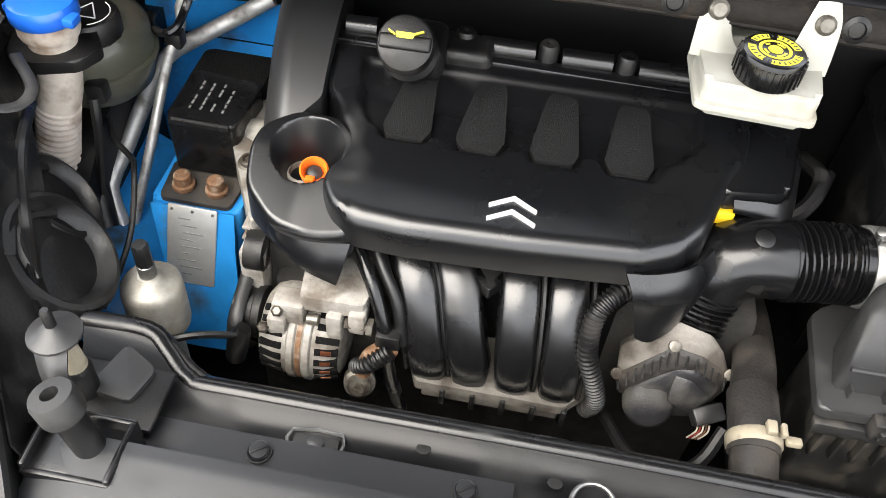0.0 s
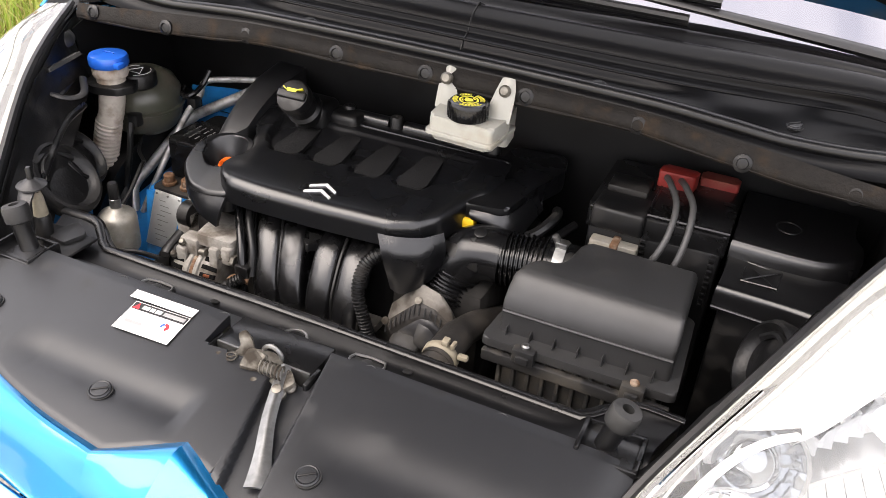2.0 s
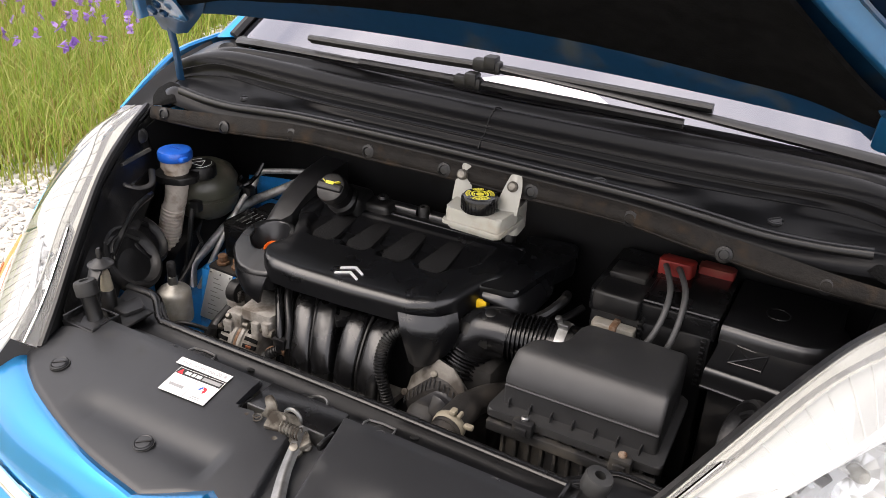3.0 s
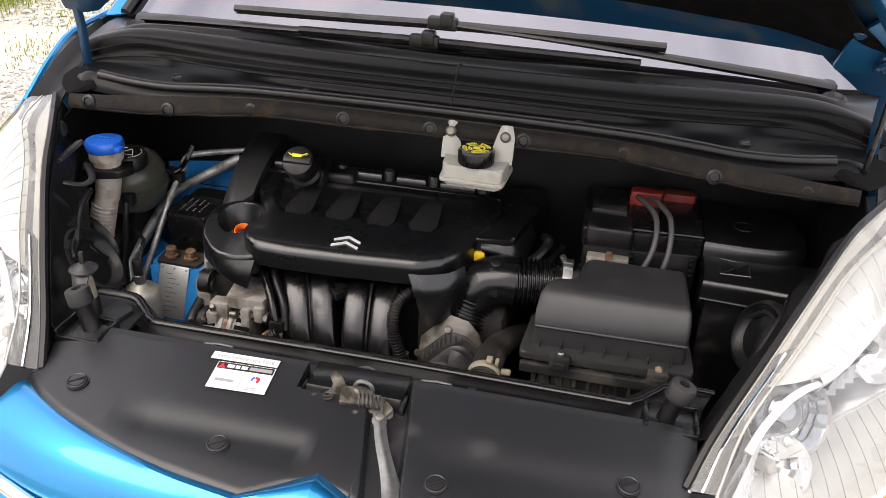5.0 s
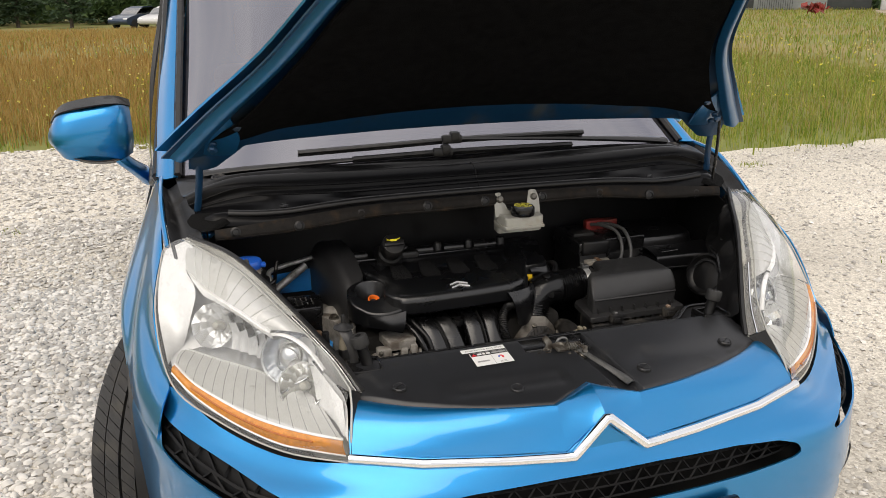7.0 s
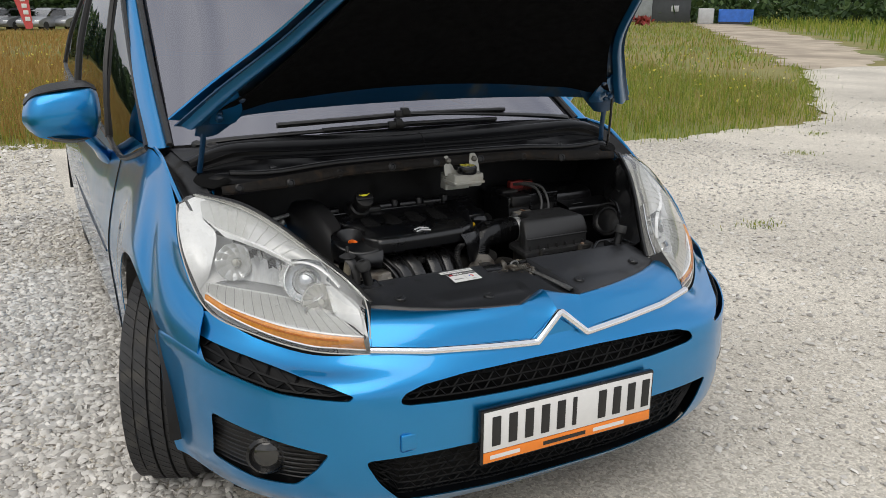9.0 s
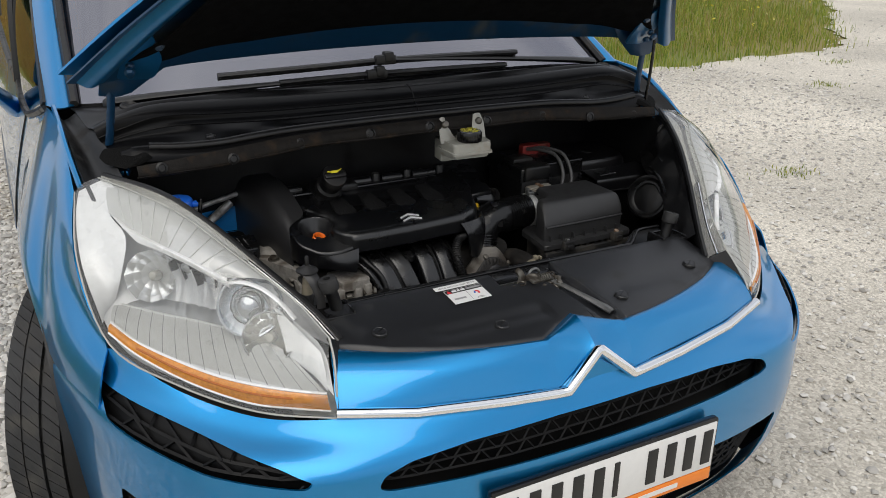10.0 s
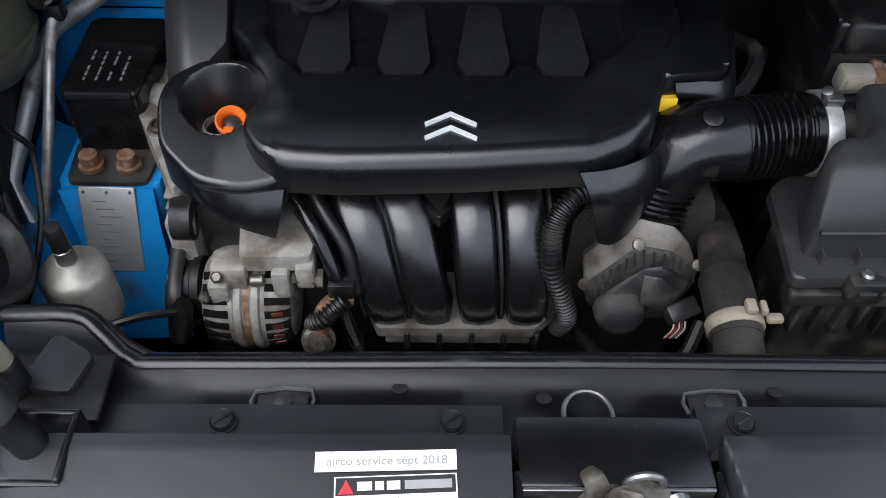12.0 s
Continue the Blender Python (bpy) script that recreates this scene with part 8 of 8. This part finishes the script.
near = scatter(90000, -7, 11, 5.2, 15, lambda x, y: y > edge_back(x) + rng.uniform(-.1, .5) and (y - 5) ** 1.2 < rng.uniform(0, 26) and rng.random() < (.3 if x < -1.5 else .75))
blades("grass", near, .05, .22, .0042, green_mat, "tall green meadow grass going to seed", lean=.95)
blades("grass", scatter(26000, -12, 12, 5.4, 17, lambda x, y: y > edge_back(x) + .3), .08, .26, .0034, straw_mat, "dry yellow grass stems in the meadow", lean=.8)
blades("grass", scatter(60000, -25, 45, 12, 62, lambda x, y: y > edge_back(x) and rng.random() < (1.3 - y / 60) * (.25 if x < 3 else 1)), .06, .20, .014, green_mat, "meadow grass further off", lean=1.0)
blades("grass", scatter(24000, -25, 40, 12, 62, lambda x, y: y > edge_back(x)), .08, .24, .010, straw_mat, "dry grass further off", lean=.9)
blades("grass", scatter(16000, 16, 60, 9, 60, lambda x, y: y < road_far(x) - .3 and y > x * .55 - 3), .25, .7, .02, green_mat, "rough grass beyond the road")
rust_grass = island_colours("rusty_sorrel_stems", (0.24, 0.135, 0.035), (0.36, 0.22, 0.055), (0.43, 0.30, 0.10), 0.8, 0.3)
blades("grass", scatter(70000, -25, 4, 15, 62, lambda x, y: rng.random() < 1.1 - y / 70), .08, .26, .011, rust_grass, "rusty brown meadow further off", lean=.85)
blades("grass", scatter(84000, -16, 2.6, 7.0, 20, lambda x, y: y > edge_back(x) + .2 and rng.random() < 1.3 - (y - 7) / 13 and rng.random() < 1.25 - x * .35), .10, .32, .0046, rust_grass, "rusty brown sorrel stems in the dry meadow", lean=.75)
verge = lambda x, y: x < -2.66 - max(0, min(1, y - 2.1)) * .35 - .2 * math.sin(y * 2.1) - max(0, y - 2.4) * .42 + rng.uniform(-.25, .25)
blades("grass", scatter(58000, -7.0, -2.3, -.5, 5.2, verge), .05, .32, .0034, fresh_mat, "long green grass on the verge", lean=1.25)
blades("plants", scatter(9000, -6.5, -2.7, -.5, 5.2, lambda x, y: verge(x, y) and math.sin(x * 3.1 + 1) * math.sin(y * 2.7) > .1), .03, .16, .011, green_mat, "low leafy plants among the verge grass", "plants", 1.3)
blades("grass", scatter(7000, -7.5, -2.3, -.5, 5.2, verge), .12, .42, .0025, straw_mat, "dry stems on the verge")
blades("grass", scatter(9000, -3.4, -2.2, -.3, 3.6, lambda x, y: verge(x + .1, y) and not verge(x + .75, y)), .02, .16, .004, straw_mat, "flattened straw along the verge's edge", lean=1.8)
blades("grass", scatter(60000, -7, 15, 5.0, 12.5, lambda x, y: abs(y - edge_back(x)) < rng.exponential(.14) and rng.random() < (.4 if x < -1 else 1)), .02, .13, .005, green_mat, "short ragged grass creeping over the gravel's edge", lean=.8)
tufts = np.concatenate([np.stack([rng.normal(x, .09, 90), rng.normal(y, .06, 90)], 1) for x, y in ((-2.02, 4.45), (-1.5, 6.9), (3.75, 4.68), (5.6, 4.0), (-2.75, 5.6), (3.1, 2.2), (-2.4, 1.7), (6.8, 4.8), (-1.9, 2.9))])
tufts = np.concatenate([tufts] + [np.stack([rng.normal(x, .22, 420), rng.normal(y, .20, 420)], 1) for x, y in ((-3.45, 5.5), (-3.05, 5.0), (-2.85, 4.35), (-3.3, 4.6), (-2.9, 3.7))])
blades("weeds", tufts, .010, .035, .0035, green_mat, "small weeds growing through the gravel", "weeds", 1.2)


def petals(name, n, x0, x1, y0, y1, keep, h0, h1, size, spike, material, label):
    p = scatter(n, x0, x1, y0, y1, keep)
    v, f = [], []
    for x, y in p:
        h = rng.uniform(h0, h1)
        for k in range(spike):
            c = np.array((x + rng.normal(0, size * .7), y + rng.normal(0, size * .7), h + k * size * .8))
            d, e = rng.normal(0, size, 3), rng.normal(0, size, 3)
            b = len(v)
            v += [c - d - e, c + d - e, c + d + e, c - d + e]
            f.append((b, b + 1, b + 2, b + 3))
    return raw(name, np.array(v), f, material, label, "flowers")


petals("flowers", 260, -6.5, -3.2, .8, 4.5, verge, .18, .34, .008, 8, purple_mat, "purple vetch flowers in the grass")
petals("flowers", 900, -3, 14, 6.0, 22, lambda x, y: y > edge_back(x) + .3, .18, .32, .006, 3, yellow_mat, "small yellow and white meadow flowers")

# ---- far things: trees, sheds, parked cars ----
leaf_mat = island_colours("broad_leaves", (0.020, 0.046, 0.013), (0.042, 0.088, 0.022), (0.085, 0.135, 0.038), 0.7, 0.25)
pine_mat = island_colours("pine_needles", (0.019, 0.044, 0.020), (0.038, 0.072, 0.030), (0.06, 0.10, 0.042), 0.8, 0.15)
bark_mat = stuff("bark", (0.10, 0.08, 0.065), 0.9, 0, 0.35, 6, 0.8, 30)
birch_mat = stuff("birch_bark", (0.45, 0.43, 0.40), 0.8, 0, 0.35, 5, 0.5, 20)


def tree(name, height, spread, low, material, trunk_mat, label, seed, pine=False):
    r = np.random.default_rng(seed)
    t = thing(name, (0, 0, 0), label, "tree", "tree line")
    wob = [(r.normal(0, .12) * k, r.normal(0, .12) * k, height * k / 5) for k in range(6)]
    limbs = [tube(wob, [.20, .17, .14, .10, .06, .02], 8, 3)]
    tips = []
    for k in range(26):
        h = height * (low + (1 - low) * k / 26)
        a = k * 2.4 + r.uniform(-.4, .4)
        reach = spread * (1.05 - .9 * (k / 26) ** (1.0 if pine else 1.8)) * r.uniform(.65, 1.1)
        e = (math.cos(a) * reach, math.sin(a) * reach, h + (-.3 if pine else .5) * reach * r.uniform(.3, .8))
        limbs.append(tube([(0, 0, h), (e[0] * .5, e[1] * .5, (h + e[2]) / 2 + .1), e], [.06, .04, .012], 5, 2))
        for u in (.35, .6, .85, 1.0):
            tips.append(np.array((e[0] * u, e[1] * u, h + (e[2] - h) * u)))
    part("trunk", merge(*limbs), trunk_mat, t)
    v, f = [], []
    for c in tips:
        m = 52
        size = r.uniform(.06, .135, m)
        q = c + r.normal(0, 1, (m, 3)) * np.array((.42, .42, .30)) * (spread / 2.4)
        for k in range(m):
            d, e = r.normal(0, size[k], 3), r.normal(0, size[k], 3)
            b = len(v)
            v += [q[k] - d, q[k] + e, q[k] + d * .9, q[k] - e]
            f.append((b, b + 1, b + 2, b + 3))
    data = bpy.data.meshes.new("crown")
    data.from_pydata([tuple(p) for p in v], [], f)
    link("crown", data, material, t, smooth=0)
    return t


kinds = [tree("tree", 11, 2.9, .10, leaf_mat, bark_mat, "leafy green tree at the edge of the wood", 1), tree("tree", 13, 2.2, .12, leaf_mat, birch_mat, "slender birch with pale trunk and green leaves", 2), tree("pine_tree", 14, 2.3, .14, pine_mat, bark_mat, "dark pine at the edge of the wood", 3, True)]
rnd = random.Random(11)
first = [True, True, True]
for k in range(58):
    az = radians(-22 + 92 * k / 57 + rnd.uniform(-.8, .8))
    dist = rnd.uniform(74, 96) if k % 2 else rnd.uniform(66, 76)
    x, y = -1.16 + dist * math.sin(az), -1.6 + dist * math.cos(az)
    pick = rnd.choice((0, 1, 1, 2, 2)) if az > .5 else rnd.choice((0, 2, 2, 2))
    low_wood = .56 if az < .02 else (.72 if az < .2 else 1.0)
    m = Matrix.Translation((x, y, land(x, y) - .03)) @ Matrix.Rotation(rnd.uniform(0, 6), 4, "Z") @ Matrix.Diagonal((.85, .85, low_wood, 1))
    if first[pick]:
        kinds[pick].matrix_basis = m
        first[pick] = False
    else:
        copy_thing(kinds[pick], m)
bushes = []
for k in range(70):
    az = radians(-24 + 96 * k / 69)
    d = rnd.uniform(62, 70) if az > .25 else rnd.uniform(73, 77)
    for j in range(200):
        a = az + rnd.gauss(0, .02)
        c = np.array((-1.16 + d * math.sin(a) + rnd.gauss(0, .8), -1.6 + d * math.cos(a), abs(rnd.gauss(.5, .7))))
        bushes.append(c)
for k in range(42000):
    a, d = radians(rnd.uniform(-24, 72)), rnd.uniform(78, 88)
    bushes.append(np.array((-1.16 + d * math.sin(a), -1.6 + d * math.cos(a), rnd.uniform(0, 1) ** 1.4 * (8.5 if a > .2 else 5.0) - .6 * (a < .2))))
bv, bf = [], []
for c in bushes:
    wide = .15 if c[2] < 2.2 else .17
    d, e = rng.normal(0, wide, 3), rng.normal(0, wide, 3)
    b = len(bv)
    bv += [c - d, c + e, c + d, c - e]
    bf.append((b, b + 1, b + 2, b + 3))
raw("undergrowth", np.array(bv), bf, leaf_mat, "dense green undergrowth along the wood", "bushes")

# far side: sheds, fence, blue container
grey_metal = stuff("grey_sheet_metal", (0.26, 0.28, 0.29), 0.5, 0.3, 0.15, 3, 0.2, 20)
dark_metal = stuff("dark_sheet_metal", (0.05, 0.055, 0.06), 0.5, 0.2, 0.15, 3)
pale_roof = stuff("pale_roof_sheet", (0.45, 0.46, 0.47), 0.5, 0.2, 0.1, 3)
blue_tarp = stuff("blue_tarpaulin", (0.03, 0.13, 0.50), 0.5, 0, 0.2, 4)
banner_red = stuff("red_banner_cloth", (0.56, 0.08, 0.08), 0.7, 0, 0.1, 4)


def at_view(px, d):
    """A spot on the ground at distance d, by its bearing in degrees east of north from the yard."""
    a = radians(px)
    x, y = -1.16 + d * math.sin(a), -1.6 + d * math.cos(a)
    return Vector((x, y, land(x, y)))


c = at_view(39.0, 62)
shed = thing("shed", c, "long low grey metal shed with a pale flat roof", "shed")
sm4 = Matrix.Translation(c) @ pose(0, 0, 0, 0, 0, -40)
part("wall", block((-4.2, 0, 0), (2.0, 3, 1.75), .02, sm4), grey_metal, shed)
part("annex", block((2.0, .1, 0), (4.6, 3, 1.7), .02, sm4), dark_metal, shed)
part("roof", block((-4.4, -.2, 1.75), (4.7, 3.2, 1.90), .02, sm4), pale_roof, shed)
part("window", block((3.3, .04, .75), (3.8, .12, 1.15), .02, sm4), pale_roof, shed)
part("door", block((-3.25, -.03, .1), (-2.5, .05, 1.5), .02, sm4), dark_metal, shed)
fence = thing("fence", c, "dark metal bar fence before the shed", "fence")
for k in range(16):
    part("bar", block((-2.2 + k * .14, -.62, 0), (-2.17 + k * .14, -.58, 1.25), .005, sm4), dark_metal, fence)
part("rail", block((-2.25, -.63, 1.05), (.0, -.57, 1.10), .005, sm4), dark_metal, fence)
c2 = at_view(46.0, 61)
tarp = thing("covered_trailer", c2, "trailer under a bright blue tarpaulin", "trailer")
part("cover", prism(rounded([(-1.1, -.6), (1.1, -.6), (1.1, .6), (-1.1, .6)], .2), .15, .95, .15, Matrix.Translation(c2) @ pose(0, 0, 0, 0, 0, -44)), blue_tarp, tarp)
part("bed", block((-1.05, -.55, 0), (1.05, .55, .2), .02, Matrix.Translation(c2) @ pose(0, 0, 0, 0, 0, -44)), dark_metal, tarp)
c3 = at_view(44.2, 60.5)
skip = thing("white_crate", c3, "pale plastic crate beside the shed", "crate")
part("crate_body", block((-.5, -.3, 0), (.5, .3, 1.0), .05, Matrix.Translation(c3) @ pose(0, 0, 0, 0, 0, -40)), pale_roof, skip)
for a, h in ((39.4, 9), (42.4, 7)):
    p = at_view(a, 66)
    pole = thing("utility_pole", p, "grey wooden utility pole", "pole", "utility poles")
    part("shaft", tube([p, p + Vector((0, 0, h))], [.11, .08], 8, 1), birch_mat, pole)
    part("crossbar", tube([p + Vector((-.5, .3, h - .3)), p + Vector((.5, -.3, h - .25))], .04, 6, 1), birch_mat, pole)
petals("flowers", 30, *(lambda q: (q.x - .5, q.x + .5, q.y - .4, q.y + .4))(at_view(40.2, 46)), lambda x, y: True, .3, .5, .06, 4, red_pl, "red poppies in the grass")


def parked(p, turn, colour, label):
    """A saloon seen far off: body, glasshouse, roof, wheels."""
    t = thing("parked_car", p, label, "car", "parked cars")
    m = Matrix.Translation(p) @ pose(0, 0, 0, 0, 0, turn) @ pose(0, -.85, 0, 90)
    part("body", prism(rounded([(-2.1, .28), (2.05, .26), (2.15, .50), (2.05, .66), (1.75, .78), (.95, .92), (-1.6, .98), (-2.1, .90)], .16), -1.7, 0, .16, m, 4), colour, t)
    part("glasshouse", prism(rounded([(-1.85, .88), (1.05, .86), (.45, 1.28), (.05, 1.38), (-1.0, 1.42), (-1.5, 1.24)], .16), -1.56, -.14, .20, m, 4), pane_dark, t)
    part("roof", prism(rounded([(-1.25, 1.36), (.25, 1.33), (.05, 1.44), (-.45, 1.48), (-1.0, 1.46)], .05), -1.42, -.28, .04, m), colour, t)
    for q in (-1.72, -.02):
        part("headlight", block((1.78, .58, q + .04 if q < -1 else q - .36), (2.08, .70, q + .40 if q < -1 else q - .02), .05, m), lamp_white, t)
    for x in (-1.3, 1.35):
        for q in (-1.72, -.17):
            w = lathe([(.2, 0), (.31, .0), (.31, .19), (.2, .19)], 18, (x, .31, q), (0, 0, 1))
            w.transform(m)
            part("wheel", w, tyre_black, t)
    return t


silver = stuff("silver_paint", (0.30, 0.31, 0.33), 0.35, 0.6, 0.05, 20, coat=0.6)
white_car = stuff("white_paint", (0.55, 0.55, 0.55), 0.35, 0, 0.05, 20, coat=0.6)
dark_car = stuff("dark_blue_paint", (0.03, 0.05, 0.09), 0.35, 0.3, 0.05, 20, coat=0.6)
for bearing, far_off, turn, colour, label in ((-2.3, 66, 232, dark_car, "dark blue saloon parked far off"), (-.6, 65, 234, white_car, "white saloon parked far off"), (1.0, 66, 230, silver, "silver estate parked far off"),
                                              (2.5, 65, 235, silver, "silver hatchback parked far off"), (4.0, 66, 232, silver, "silver grey saloon parked far off")):
    parked(at_view(bearing, far_off), turn, colour, label)
fp = at_view(1.25, 47)
flag = thing("banner_flag", fp, "tall red advertising banner on a pole", "banner")
part("pole", tube([fp + Vector((.40, .02, -.05)), fp + Vector((.30, .02, 2.96))], .014, 6, 1), dark_metal, flag)
part("cloth", prism(rounded([(-.62, 2.95), (.32, 2.98), (.42, .35), (.10, .30)], .05), -.012, .012, 0, Matrix.Translation(fp) @ pose(0, 0, 0, 90)), banner_red, flag)
for k in range(7):
    part("letter_bar", block((-.16 + k * .045, -.03, 2.55 - k * .31), (.07 + k * .045, -.012, 2.75 - k * .31), .005, Matrix.Translation(fp)), white_label, flag)
